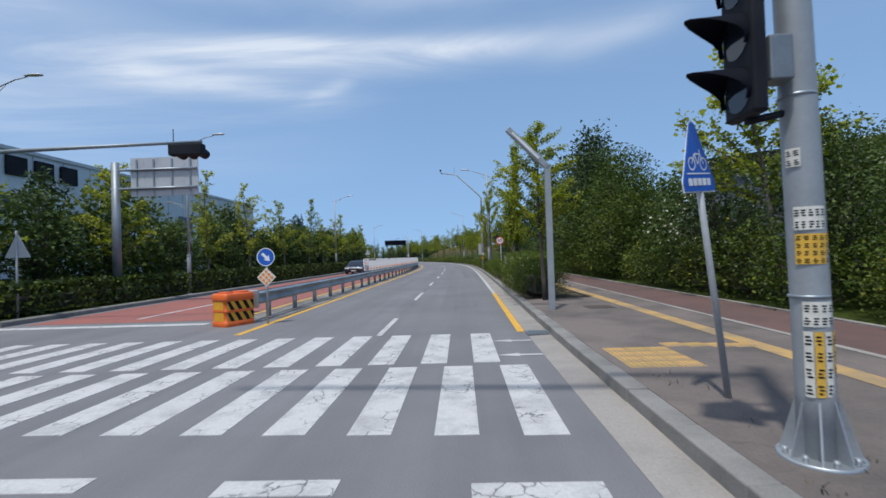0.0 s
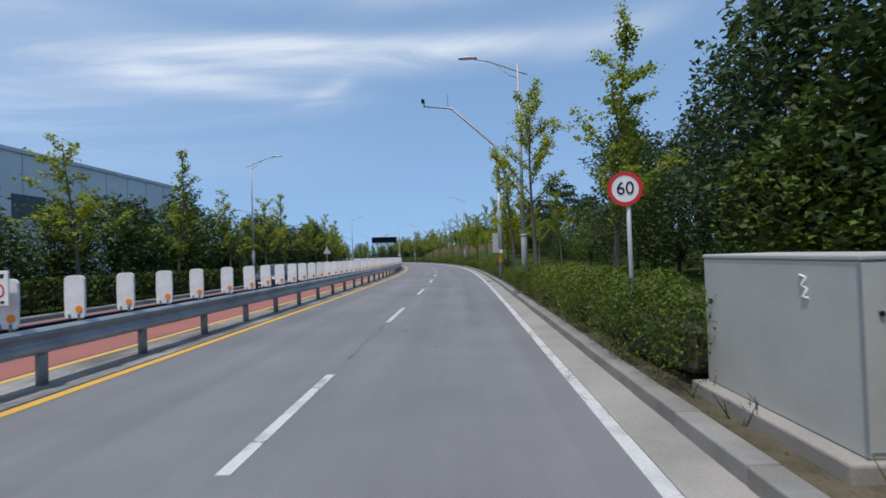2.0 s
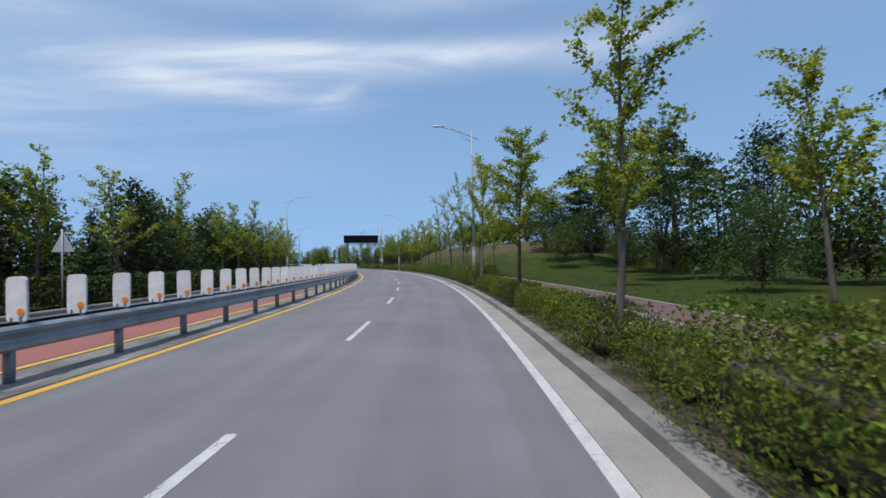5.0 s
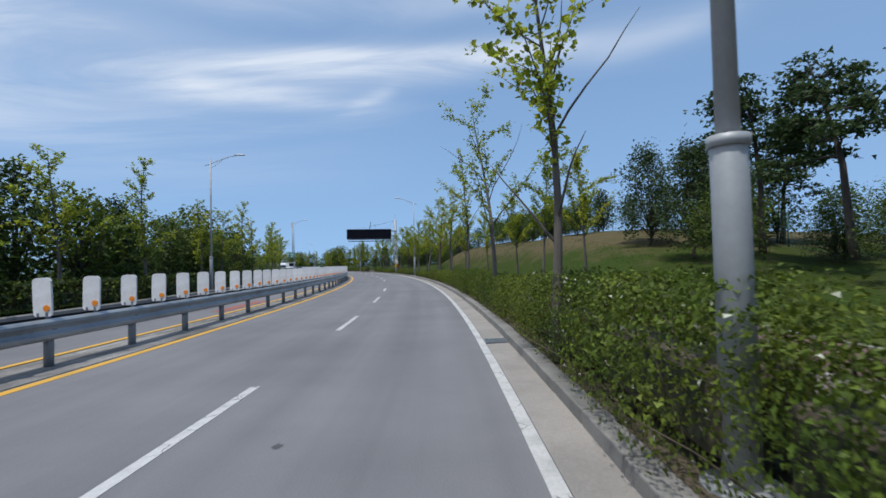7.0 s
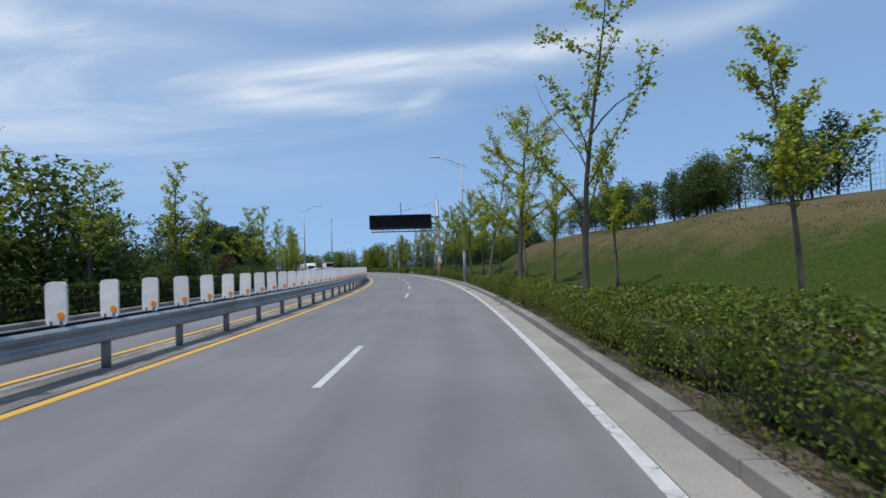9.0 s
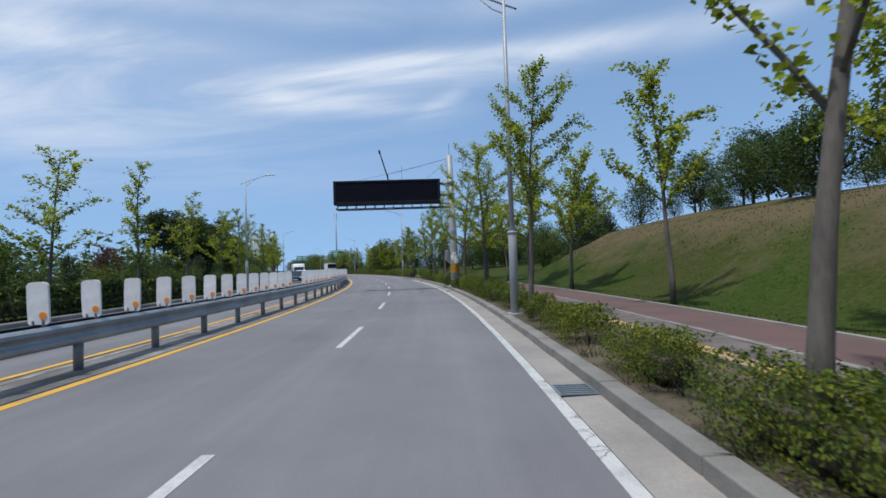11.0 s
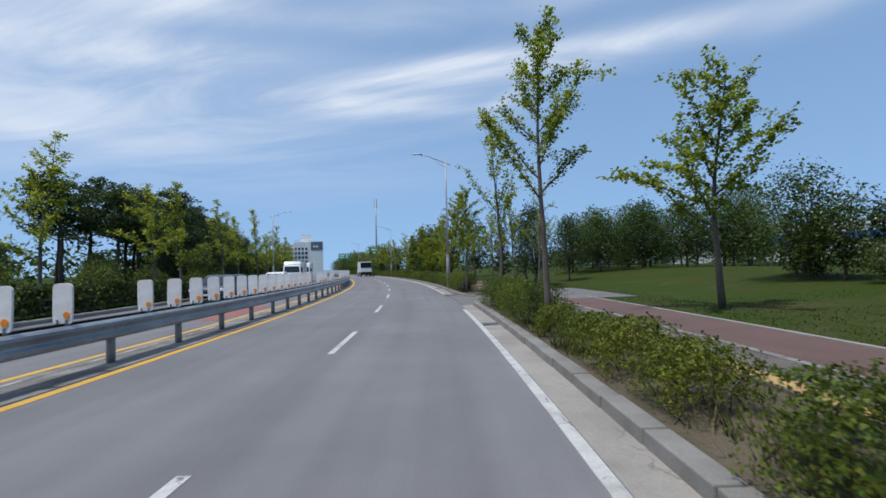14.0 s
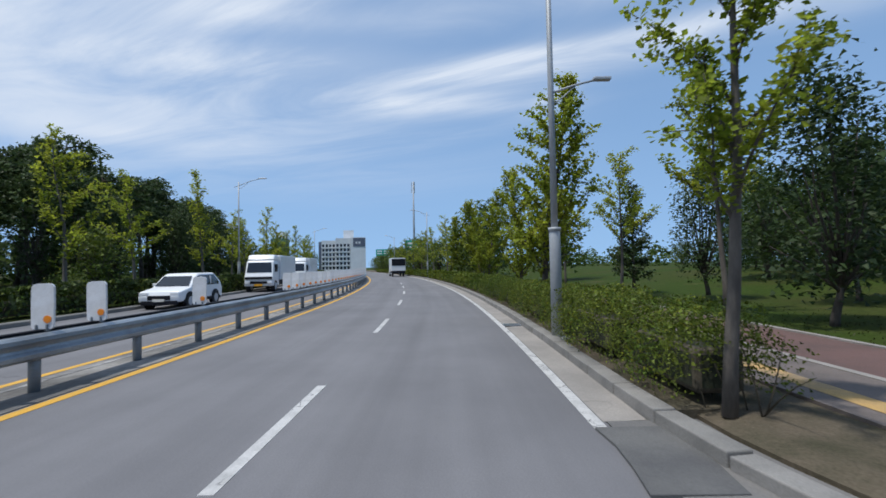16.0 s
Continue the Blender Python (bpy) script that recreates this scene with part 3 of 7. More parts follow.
# tactile slabs at the crossing
tactile_bm = bmesh.new()
box(tactile_bm, -0.145, 0.145, -0.145, 0.145, -0.05, 0.006, 0.006)
for i in range(4):
    for j in range(4):
        box(tactile_bm, -0.115 + i * 0.07, -0.095 + i * 0.07, -0.115 + j * 0.07, -0.095 + j * 0.07, 0.004, 0.012)
tactile_me = mesh_of("tactile_slab", tactile_bm, TACTILE)
crossing_pad = tagged(thing("tactile_paving", "worn yellow tactile slabs at the kerb crossing", "paving"), kind="structure")
for i in range(3):
    for j in range(4):
        part("tactile_slab", tactile_me, None, crossing_pad, m=M(9.5 + 0.3 * j, 3.62 + 0.3 * i, 0.15))
for i in range(4):
    part("tactile_slab", tactile_me, None, crossing_pad, m=M(10.7 - 0.05 * i, 4.54 + 0.3 * i, 0.15, 5))

# ---- road paint ----
z_paint = 0.005
structure("edge_line", slab(2.972, 3.10, -0.02, 0.009, 22.5, 172.2, wobble=line_shift), WHITE_LINE)
structure("edge_line_far", slab(2.972, 3.10, -0.02, z_paint, 181.4, 400, wobble=line_shift), WHITE_LINE)
structure("edge_line_yellow", slab(2.95, 3.10, -0.02, 0.009, 13.1, 22.5, 0.7, line_shift), YELLOW_LINE)
structure("centre_line_yellow", slab(-3.255, -3.095, -0.02, z_paint, 13.6, 410, wobble=lane_shift), YELLOW_LINE)
structure("centre_line_yellow_oncoming", slab(-4.72, -4.58, -0.02, 0.016, 17.5, 410, wobble=rail_shift), YELLOW_LINE)
structure("white_line_oncoming", slab(-4.40, -4.31, -0.02, 0.017, 90, 410, wobble=rail_shift), WORN_LINE)
structure("stop_line_oncoming", slab(-10.7, -5.0, -0.02, z_paint, 15.4, 15.75), WHITE_LINE)
structure("lane_line_oncoming", slab(-7.9, -7.76, -0.02, 0.011, 17, 30), WHITE_LINE)


def painted(name, s0, s1, d0, d1, z=z_paint, mat=WHITE_LINE):
    """One flat painted bar with slightly ragged ends."""
    return part(name, slab(d0, d1, -0.02, z, s0, s1, 1.0, lane_shift if name == "lane_dash" else None), mat, road)


for k in range(27):
    if k == 13:
        continue
    late, longer = {0: (0.45, 0.0), 1: (0.4, 0.35), 2: (0.62, -0.15), 3: (0.3, 0.0)}.get(k, (0.0, 0.0))
    painted("lane_dash", max(13.05, 12.2 + 8 * k + late), 15.2 + 8 * k + late + longer, -0.103, 0.013)
for k in range(20):
    painted("lane_dash_oncoming", 33 + 8 * k, 36 + 8 * k, -7.9, -7.76, 0.011)
for k in range(16):
    painted("crossing_bar", 7.72 + 0.034 * k, 10.3, 1.99 - 0.77 * k, 2.38 - 0.77 * k)
    painted("crossing_bar", 10.5, 13.0, 1.64 - 0.77 * k, 2.02 - 0.77 * k)
for d0, d1 in ((1.52, 2.4), (-0.22, 0.61), (-1.98, -1.21), (-3.7, -2.9)):
    painted("stop_dash", 6.68 + 0.045 * (2 - d1), 6.90 + 0.045 * (2 - d1), d0, d1)
for s_mid, size in ((12.15, 1.0), (10.95, 1.0)):
    bm = bmesh.new()
    arrow = [(-0.55, 0), (-0.2, -0.12), (-0.2, -0.05), (0.15, -0.045), (0.15, 0.045), (-0.2, 0.05), (-0.2, 0.12)]
    vs = [bm.verts.new(P(s_mid + y, 2.55 + x, 0.006)) for x, y in arrow]
    bm.faces.new(vs)
    part("painted_arrow", bm, WHITE_LINE, road)
bm = bmesh.new()
for s, d, w, h in ((118.4, -0.9, 0.10, 0.07), (139.9, -0.95, 0.12, 0.12), (178.3, 1.94, 0.15, 0.17)):
    rod(bm, [P(s, d, -0.05), P(s, d, 0.004)], w, 14)
structure("manhole_cover", bm, PATCH)

# the ragged paving seam that opens here and there along the dashes, and a few tar spots
seam_rng = np.random.default_rng(17)
for s0, s1, d0 in ((16.2, 20.2, -0.16), (24.3, 28.4, -0.17), (31.9, 36.0, -0.16), (36.4, 40.0, -0.10)):
    bm = bmesh.new()
    row, drift = [], 0.0
    for s in np.arange(s0, s1, 0.06):
        drift = 0.9 * drift + seam_rng.normal() * 0.006
        half = max(0.0, 0.006 + seam_rng.normal() * 0.004) * (1 if math.sin(s * 2.3) > -0.55 else 0)
        pair = (bm.verts.new(P(s, d0 + drift - half, 0.003)), bm.verts.new(P(s, d0 + drift + half, 0.003)))
        if row and half > 0.001:
            bm.faces.new((row[0], row[1], pair[1], pair[0]))
        row = pair
    part("seam_crack", bm, TAR, road, "thin dark crack along the paving seam")
for s, d, r in ((17.7, 1.32, 0.035), (18.4, 1.9, 0.05), (22.3, 0.75, 0.03), (35.2, 0.4, 0.04), (33.4, 1.1, 0.03), (38.6, 1.5, 0.045), (85.2, 0.9, 0.04), (141.0, 1.0, 0.04), (146.6, -0.7, 0.035), (171.5, 0.9, 0.05), (176.5, 0.6, 0.06)):
    bm = bmesh.new()
    bm.faces.new([bm.verts.new(P(s + 1.7 * r * math.sin(a) * q, d + r * math.cos(a) * q, 0.003)) for a, q in zip(np.linspace(0, 2 * math.pi, 12)[:-1], seam_rng.uniform(0.6, 1.2, 11))])
    part("tar_spot", bm, TAR, road, "small dark stain")

# drains set in the gutter
drain_bm = bmesh.new()
box(drain_bm, -0.21, 0.21, -0.25, 0.25, -0.1, 0.004)
drain_me = mesh_of("frame", drain_bm, BLACK)
bar_bm = bmesh.new()
box(bar_bm, -0.20, 0.20, -0.015, 0.015, 0.0, 0.016)
bar_me = mesh_of("bar", bar_bm, RAIL)
side_bm = bmesh.new()
box(side_bm, -0.01, 0.01, -0.25, 0.25, 0.0, 0.016)
side_me = mesh_of("side_bar", side_bm, RAIL)


def drain_grate(m):
    g = thing("drain_grate", "rusty grey steel drain grate set in the concrete gutter", "drain", "gutter drains", m)
    part("frame", drain_me, None, g)
    for k in range(6):
        part("bar", bar_me, None, g, m=pose(0, -0.21 + k * 0.08, 0))
    for x in (-0.205, 0.205):
        part("side_bar", side_me, None, g, m=pose(x, 0, 0))


for s in (51.3, 90.1, 128.7, 149.6, 167.8, 189.0):
    drain_grate(M(s, 3.31 + line_shift(s), 0.014))
drain_grate(M(12.85, 2.93, 0.014))
cover = thing("inspection_cover", "square red-tiled inspection cover framed in the pavement", "manhole cover", m=M(139.8, 5.93, 0.148))
bm = bmesh.new()
box(bm, -0.45, 0.45, -0.45, 0.45, -0.05, 0.006)
part("frame", bm, RAIL, cover, "worn steel frame")
bm = bmesh.new()
box(bm, -0.40, 0.40, -0.40, 0.40, -0.03, 0.011)
part("lid", bm, RED_ROAD, cover, "red tiled lid")

steel_cover = thing("steel_cover", "rusty brown steel cover plate in the pavement by the bent post", "manhole cover", m=M(15.6, 4.9, 0.151))
part("frame", box(bmesh.new(), -0.37, 0.37, -0.37, 0.37, -0.05, 0.005), KERB, steel_cover, "narrow concrete frame")
part("plate", box(bmesh.new(), -0.34, 0.34, -0.34, 0.34, -0.03, 0.010), RUST, steel_cover, "rusty chequer plate")

# ---- plants ----


def mesh_np(name, verts, faces, mats, index=None, smooth=False):
    """A mesh of alike faces from arrays."""
    me = bpy.data.meshes.new(name)
    me.vertices.add(len(verts))
    me.vertices.foreach_set("co", np.asarray(verts, np.float32).ravel())
    n, k = faces.shape
    me.loops.add(n * k)
    me.loops.foreach_set("vertex_index", faces.astype(np.int32).ravel())
    me.polygons.add(n)
    me.polygons.foreach_set("loop_start", np.arange(0, n * k, k, dtype=np.int32))
    me.polygons.foreach_set("loop_total", np.full(n, k, np.int32))
    for m in mats:
        me.materials.append(m)
    if index is not None:
        me.polygons.foreach_set("material_index", index.astype(np.int32))
    me.polygons.foreach_set("use_smooth", np.full(n, smooth))
    me.update()
    me.validate()
    return me


def leaves(name, centres, size, mats, rng, flat=0.4, long=1.5, index=None, facing=None):
    """Small leaves, one at each centre, tilted at random: four-cornered, or three-cornered in far crowns and hedges; flat: how level they lie."""
    n = len(centres)
    up = rng.normal(size=(n, 3))
    if facing is None:
        up[:, 2] = np.abs(up[:, 2]) + flat * 2
    else:
        up = up * 0.55 + facing * 1.15
    up /= np.linalg.norm(up, axis=1)[:, None]
    a = np.cross(up, rng.normal(size=(n, 3)))
    a /= np.linalg.norm(a, axis=1)[:, None] + 1e-9
    b = np.cross(up, a)
    r = (size * rng.uniform(0.6, 1.35, n))[:, None]
    c = np.asarray(centres)
    bend = up * r * 0.25
    if size > 0.056 or facing is not None:
        v = np.stack([c - a * r * long, c - b * r * 1.25 + bend, c + a * r * long * 0.75 + b * r * 0.9], 1).reshape(-1, 3)
        return mesh_np(name, v, np.arange(3 * n).reshape(n, 3), mats, index)
    v = np.stack([c - a * r * long, c - b * r + bend, c + a * r * long, c + b * r + bend], 1).reshape(-1, 3)
    return mesh_np(name, v, np.arange(4 * n).reshape(n, 4), mats, index)


def branch(rng, start, way, length, droop=0.0, bends=5, wander=0.12):
    pts, p, w = [np.array(start, float)], np.array(start, float), np.array(way, float)
    for _ in range(bends):
        w = w + rng.normal(size=3) * wander + np.array((0, 0, -droop))
        w /= np.linalg.norm(w)
        p = p + w * length / bends
        pts.append(p.copy())
    return np.array(pts)


def along(pts, f):
    k = np.clip(f, 0, 0.9999) * (len(pts) - 1)
    i = np.floor(k).astype(int)
    t = (k - i)[:, None]
    return pts[i] * (1 - t) + pts[i + 1] * t


def ginkgo_tree(name, seed, height, first, limbs, reach, count, leaf=0.05, rise=0.9, trunk_r=0.09, bare=0.0, leaf_mat=None, label="", bark=None):
    """A street ginkgo: one leader, rising limbs, leaves in tufts along the wood."""
    rng = np.random.default_rng(seed)
    bm = bmesh.new()
    lead = branch(rng, (0, 0, 0), (0, 0, 1), height, 0, 9, 0.035)
    rod(bm, lead, [trunk_r * (1 - 0.93 * (k / 9) ** 0.9) for k in range(10)], 9)
    tufts = []
    for k in range(limbs):
        f = first + (0.97 - first) * (k + rng.uniform(0, 0.8)) / limbs
        at = along(lead, np.array([f]))[0]
        ang = k * 2.4 + rng.uniform(-0.5, 0.5)
        up = rise * rng.uniform(0.7, 1.3)
        way = np.array((math.cos(ang), math.sin(ang), up))
        size = reach * rng.uniform(0.55, 1.1) * (1 - 0.75 * ((f - first) / (1 - first)) ** 1.3)
        b = branch(rng, at, way / np.linalg.norm(way), size, -0.03, 5, 0.13)
        r0 = max(0.008, trunk_r * 0.42 * (1 - 0.8 * f))
        rod(bm, b, [r0 * (1 - 0.16 * j) for j in range(6)], 4)
        if rng.uniform() < bare:
            continue
        tufts.append((b, 1.0))
        for _ in range(3):
            g = rng.uniform(0.25, 0.95)
            q = along(b, np.array([g]))[0]
            way2 = b[-1] - b[0] + rng.normal(size=3) * size * 0.6
            t = branch(rng, q, way2 / np.linalg.norm(way2), size * rng.uniform(0.2, 0.42), -0.02, 3, 0.2)
            rod(bm, t, [r0 * 0.4, r0 * 0.33, r0 * 0.26, r0 * 0.15], 3)
            tufts.append((t, 0.7))
    tufts.append((lead[6:], 0.5))
    trunk = mesh_of("trunk", bm, bark or BARK_GREY)
    weight = np.array([np.linalg.norm(b[-1] - b[0]) * w for b, w in tufts])
    cs = []
    for (b, _), n in zip(tufts, (count * weight / weight.sum()).astype(int)):
        knots = max(2, int(n / 7))
        f = rng.choice(np.linspace(0.12, 1.0, knots), n)
        cs.append(along(b, f) + rng.normal(size=(n, 3)) * np.array((1.15, 1.15, 0.75)) * max(leaf * 1.3, 0.068))
    crown = leaves("crown", np.concatenate(cs), leaf, [leaf_mat or LEAF_GINKGO], rng, 0.3, 1.15)
    return tree_of(name, label, trunk, crown)


def tree_of(name, label, trunk, crown, category="tree"):
    t = thing(name, label, category)
    part("trunk", trunk, None, t)
    part("crown", crown, None, t)
    return t


def clump_tree(name, seed, height, width, count, leaf, mats, label, base=0.25, blobs=26, trunk_r=0.13, blossom=0.0, tall=1.0, flat_top=False, forks=5, shape=0.5):
    """A broad tree: forked limbs that each carry ragged clumps of leaves, with gaps between them."""
    rng = np.random.default_rng(seed)
    bm = bmesh.new()
    fork = height * base
    lead = branch(rng, (0, 0, 0), (0, 0, 1), fork * 1.6 if not flat_top else height * 0.9, 0, 6, 0.06)
    rod(bm, lead, [trunk_r * (1 - 0.09 * k) for k in range(7)], 8)
    cs, pieces = [], []
    for k in range(blobs):
        f = (k + 0.5) / blobs
        z = fork + (height - fork) * (f ** 0.85 if not flat_top else 0.45 + 0.55 * f)
        g = (z - fork) / (height - fork)
        r = width * 0.5 * (math.sin(math.pi * min(1, (g * 0.86 + 0.16))) ** shape if not flat_top else 0.5 + 0.5 * rng.uniform()) * rng.uniform(0.35, 1.0)
        a = k * 2.4 + rng.uniform(-0.4, 0.4)
        c = np.array((math.cos(a) * r, math.sin(a) * r, z))
        pieces.append(c)
        if k % max(1, blobs // (forks * 3)) == 0:
            q = along(lead, np.array([min(0.98, 0.55 + 0.4 * g)]))[0]
            mid = (q + c) / 2 + rng.normal(size=3) * 0.12 * width * 0.3
            rod(bm, [q, mid, c], [trunk_r * 0.42, trunk_r * 0.26, trunk_r * 0.1], 5)
    rad = width * (0.21 if not flat_top else 0.17) * rng.uniform(0.7, 1.25, len(pieces))
    share = rad**2 / (rad**2).sum()
    for c, r, n in zip(pieces, rad, (count * share).astype(int)):
        w = rng.normal(size=(n, 3))
        w /= np.linalg.norm(w, axis=1)[:, None]
        shell = rng.uniform(0.35, 1.0, n) ** 0.45 * r * (1 + 0.35 * np.sin(w[:, 0] * 5 + w[:, 2] * 4 + c[0] * 3))
        q = w * shell[:, None]
        q[:, 2] *= tall * (0.5 if flat_top else 0.85)
        cs.append(c + q)
    cs = np.concatenate(cs)
    index = (rng.uniform(size=len(cs)) < blossom).astype(int) if blossom else None
    crown = leaves("crown", cs, leaf, mats, rng, 0.35, 1.4, index)
    return tree_of(name, label, mesh_of("trunk", bm, BARK), crown)


def layered_pine(name, seed, height, spread, count, leaf, label, bare=0.45):
    """A red pine: a bent bare trunk, crooked limbs near the top, and flat pads of needles with sky between them."""
    rng = np.random.default_rng(seed)
    bm = bmesh.new()
    lead = branch(rng, (0, 0, 0), (rng.normal() * 0.06, rng.normal() * 0.06, 1), height * 0.97, 0, 9, 0.07)
    r0 = 0.021 * height
    rod(bm, lead, [r0 * (1 - 0.85 * (k / 9)) for k in range(10)], 8)
    pads = [(lead[-1], 0.75)]
    for k in range(15):
        f = bare + (0.97 - bare) * (k + rng.uniform(0, 0.7)) / 15
        at = along(lead, np.array([f]))[0]
        a = k * 2.4 + rng.uniform(-0.5, 0.5)
        size = spread * rng.uniform(0.55, 1.05) * (1 - 0.55 * (f - bare) / (1 - bare))
        b = branch(rng, at, (math.cos(a), math.sin(a), rng.uniform(0.05, 0.5)), size, 0.03, 5, 0.22)
        rod(bm, b, [r0 * 0.34 * (1 - 0.17 * j) for j in range(6)], 5)
        for g in (0.62, 1.0):
            pads.append((along(b, np.array([g]))[0], rng.uniform(0.6, 1.0)))
        for _ in range(2):
            q = along(b, np.array([rng.uniform(0.4, 0.9)]))[0]
            t = branch(rng, q, (rng.normal(), rng.normal(), 0.35), size * 0.38, 0, 3, 0.2)
            rod(bm, t, [r0 * 0.12, r0 * 0.1, r0 * 0.08, r0 * 0.05], 4)
            pads.append((t[-1], rng.uniform(0.4, 0.8)))
    share = np.array([w * w for _, w in pads])
    cs = []
    for (c, w), n in zip(pads, (count * share / share.sum()).astype(int)):
        q = rng.normal(size=(n, 3)) * np.array((0.46, 0.46, 0.13)) * w * spread * 0.36
        q[:, 2] += 0.05 * spread * w - 0.25 * (q[:, 0] ** 2 + q[:, 1] ** 2) / (spread * 0.4)
        cs.append(c + q)
    crown = leaves("crown", np.concatenate(cs), leaf, [LEAF_PINE], rng, 0.2, 1.7)
    return tree_of(name, label, mesh_of("trunk", bm, BARK), crown)


def hedge_piece(seed, length, width, height, count, leaf, mats, label, gold=0.0, name="hedge", clump=0.42):
    """A shaggy hedge: twigs and an added dark box for inner shade, under a lumpy row of leafy mounds, with stray
    shoots.
    """
    rng = np.random.default_rng(seed)
    h = thing(name, label, "hedge")
    bm = bmesh.new()
    for k in range(int(7 * length)):
        x, y = rng.uniform(-0.42, 0.42) * width, rng.uniform(-0.5, 0.5) * length
        p = branch(rng, (x * 0.5, y, 0), (rng.normal() * 0.35, rng.normal() * 0.35, 1), height * rng.uniform(0.6, 0.95), 0, 3, 0.15)
        rod(bm, p, [0.012, 0.010, 0.007, 0.003], 3)
    # dark box added in the middle as shade between the twigs
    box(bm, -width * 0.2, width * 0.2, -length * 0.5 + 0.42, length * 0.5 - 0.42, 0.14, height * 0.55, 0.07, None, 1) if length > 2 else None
    tagged(part("core", mesh_of("core", bm, [HEDGE_TWIGS, SHADE_CORE]), None, h, "twigs round a dark box of painted shade"), kind="stuff")
    mounds = max(2, int(length / clump))
    cs, tone, faces = [], [], []
    for k in range(mounds):
        for side in (-1, 1):
            y0 = ((k + 0.5 + rng.uniform(-0.3, 0.3)) / mounds - 0.5) * (length - 0.35)
            x0 = side * width * rng.uniform(0.10, 0.22)
            rx, ry, rz = width * rng.uniform(0.24, 0.34), clump * rng.uniform(0.62, 1.0), height * rng.uniform(0.30, 0.42)
            z0 = height * rng.uniform(0.50, 0.68)
            n = int(count / mounds / 2)
            w = rng.normal(size=(n, 3))
            w /= np.linalg.norm(w, axis=1)[:, None]
            bulge = 1 + 0.22 * np.sin(w[:, 0] * 6 + seed + k) * np.sin(w[:, 1] * 7 + w[:, 2] * 5)
            depth = rng.uniform(0.25, 1.0, n) ** 0.4 * bulge
            c = np.stack([x0 + w[:, 0] * rx * depth, y0 + w[:, 1] * ry * depth, z0 + w[:, 2] * rz * depth], 1)
            skirt = rng.uniform(size=n) < 0.26
            c[skirt, 2] = rng.uniform(0.12, 0.6, skirt.sum()) * height
            c[skirt, 0] = side * width * rng.uniform(0.30, 0.47, skirt.sum())
            w[skirt] = (side, 0, 0.1)
            shoots = rng.integers(3, 7)
            for _ in range(shoots):
                b = branch(rng, (x0 + rng.normal() * rx * 0.5, y0 + rng.normal() * ry * 0.5, z0 + rz * 0.6), (rng.normal() * 0.4, rng.normal() * 0.4, 1), height * rng.uniform(0.08, 0.24), 0, 3, 0.15)
                c = np.concatenate([c, along(b, rng.uniform(0, 1, 14)) + rng.normal(size=(14, 3)) * leaf * 0.8])
                w = np.concatenate([w, rng.normal(size=(14, 3)) * 0.6 + (0, 0, 0.3)])
            cs.append(c)
            faces.append(w)
            tone.append(rng.uniform(size=len(c)) < gold * rng.uniform(0.2, 1.8))
    c = np.concatenate(cs)
    c[:, 2] *= height / np.percentile(c[:, 2], 98)
    c[:, 0] *= 0.5 * width / np.percentile(np.abs(c[:, 0]), 97)
    c[:, 2] = np.where(c[:, 2] > 0.88 * height, 0.88 * height + (c[:, 2] - 0.88 * height) * 0.45, np.maximum(c[:, 2], 0.03))
    index = np.concatenate(tone).astype(int) if gold else None
    part("foliage", leaves("foliage", c, leaf, mats, rng, 0.45, 1.55, index, np.concatenate(faces)), None, h)
    return h


def strip_weeds(name, s0, s1, d0, d1, n, high, seed, label):
    """Weeds and dry stalks in clumps on the planting strip, too many to count."""
    r = np.random.default_rng(seed)
    knots = r.uniform(s0, s1, max(8, n // 45))
    ss = r.choice(knots, n) + r.normal(size=n) * 0.12
    ds = np.clip((d0 + (d1 - d0) * r.uniform(0, 1, len(knots)))[np.searchsorted(np.sort(knots), ss) % len(knots)] + r.normal(size=n) * 0.12, d0, d1)
    base = np.array([P(a, b + kerb_shift(a) * 0.8, 0.10) for a, b in zip(ss, ds)])
    h = high * r.uniform(0.3, 1.2, n)
    a = r.uniform(0, 2 * math.pi, n)
    w = np.stack([np.cos(a), np.sin(a), 0 * a], 1) * 0.008
    tip = np.stack([r.normal(size=n) * 0.45 * h, r.normal(size=n) * 0.45 * h, h], 1)
    v = np.stack([base - w, base + w, base + w * 0.3 + tip, base - w * 0.3 + tip], 1).reshape(-1, 3)
    me = mesh_np(name, v, np.arange(4 * n).reshape(n, 4), [GRASS_BLADE, DRY], (r.uniform(size=n) < 0.4).astype(int))
    return tagged(part(name, me, None), label, "weeds", kind="stuff")


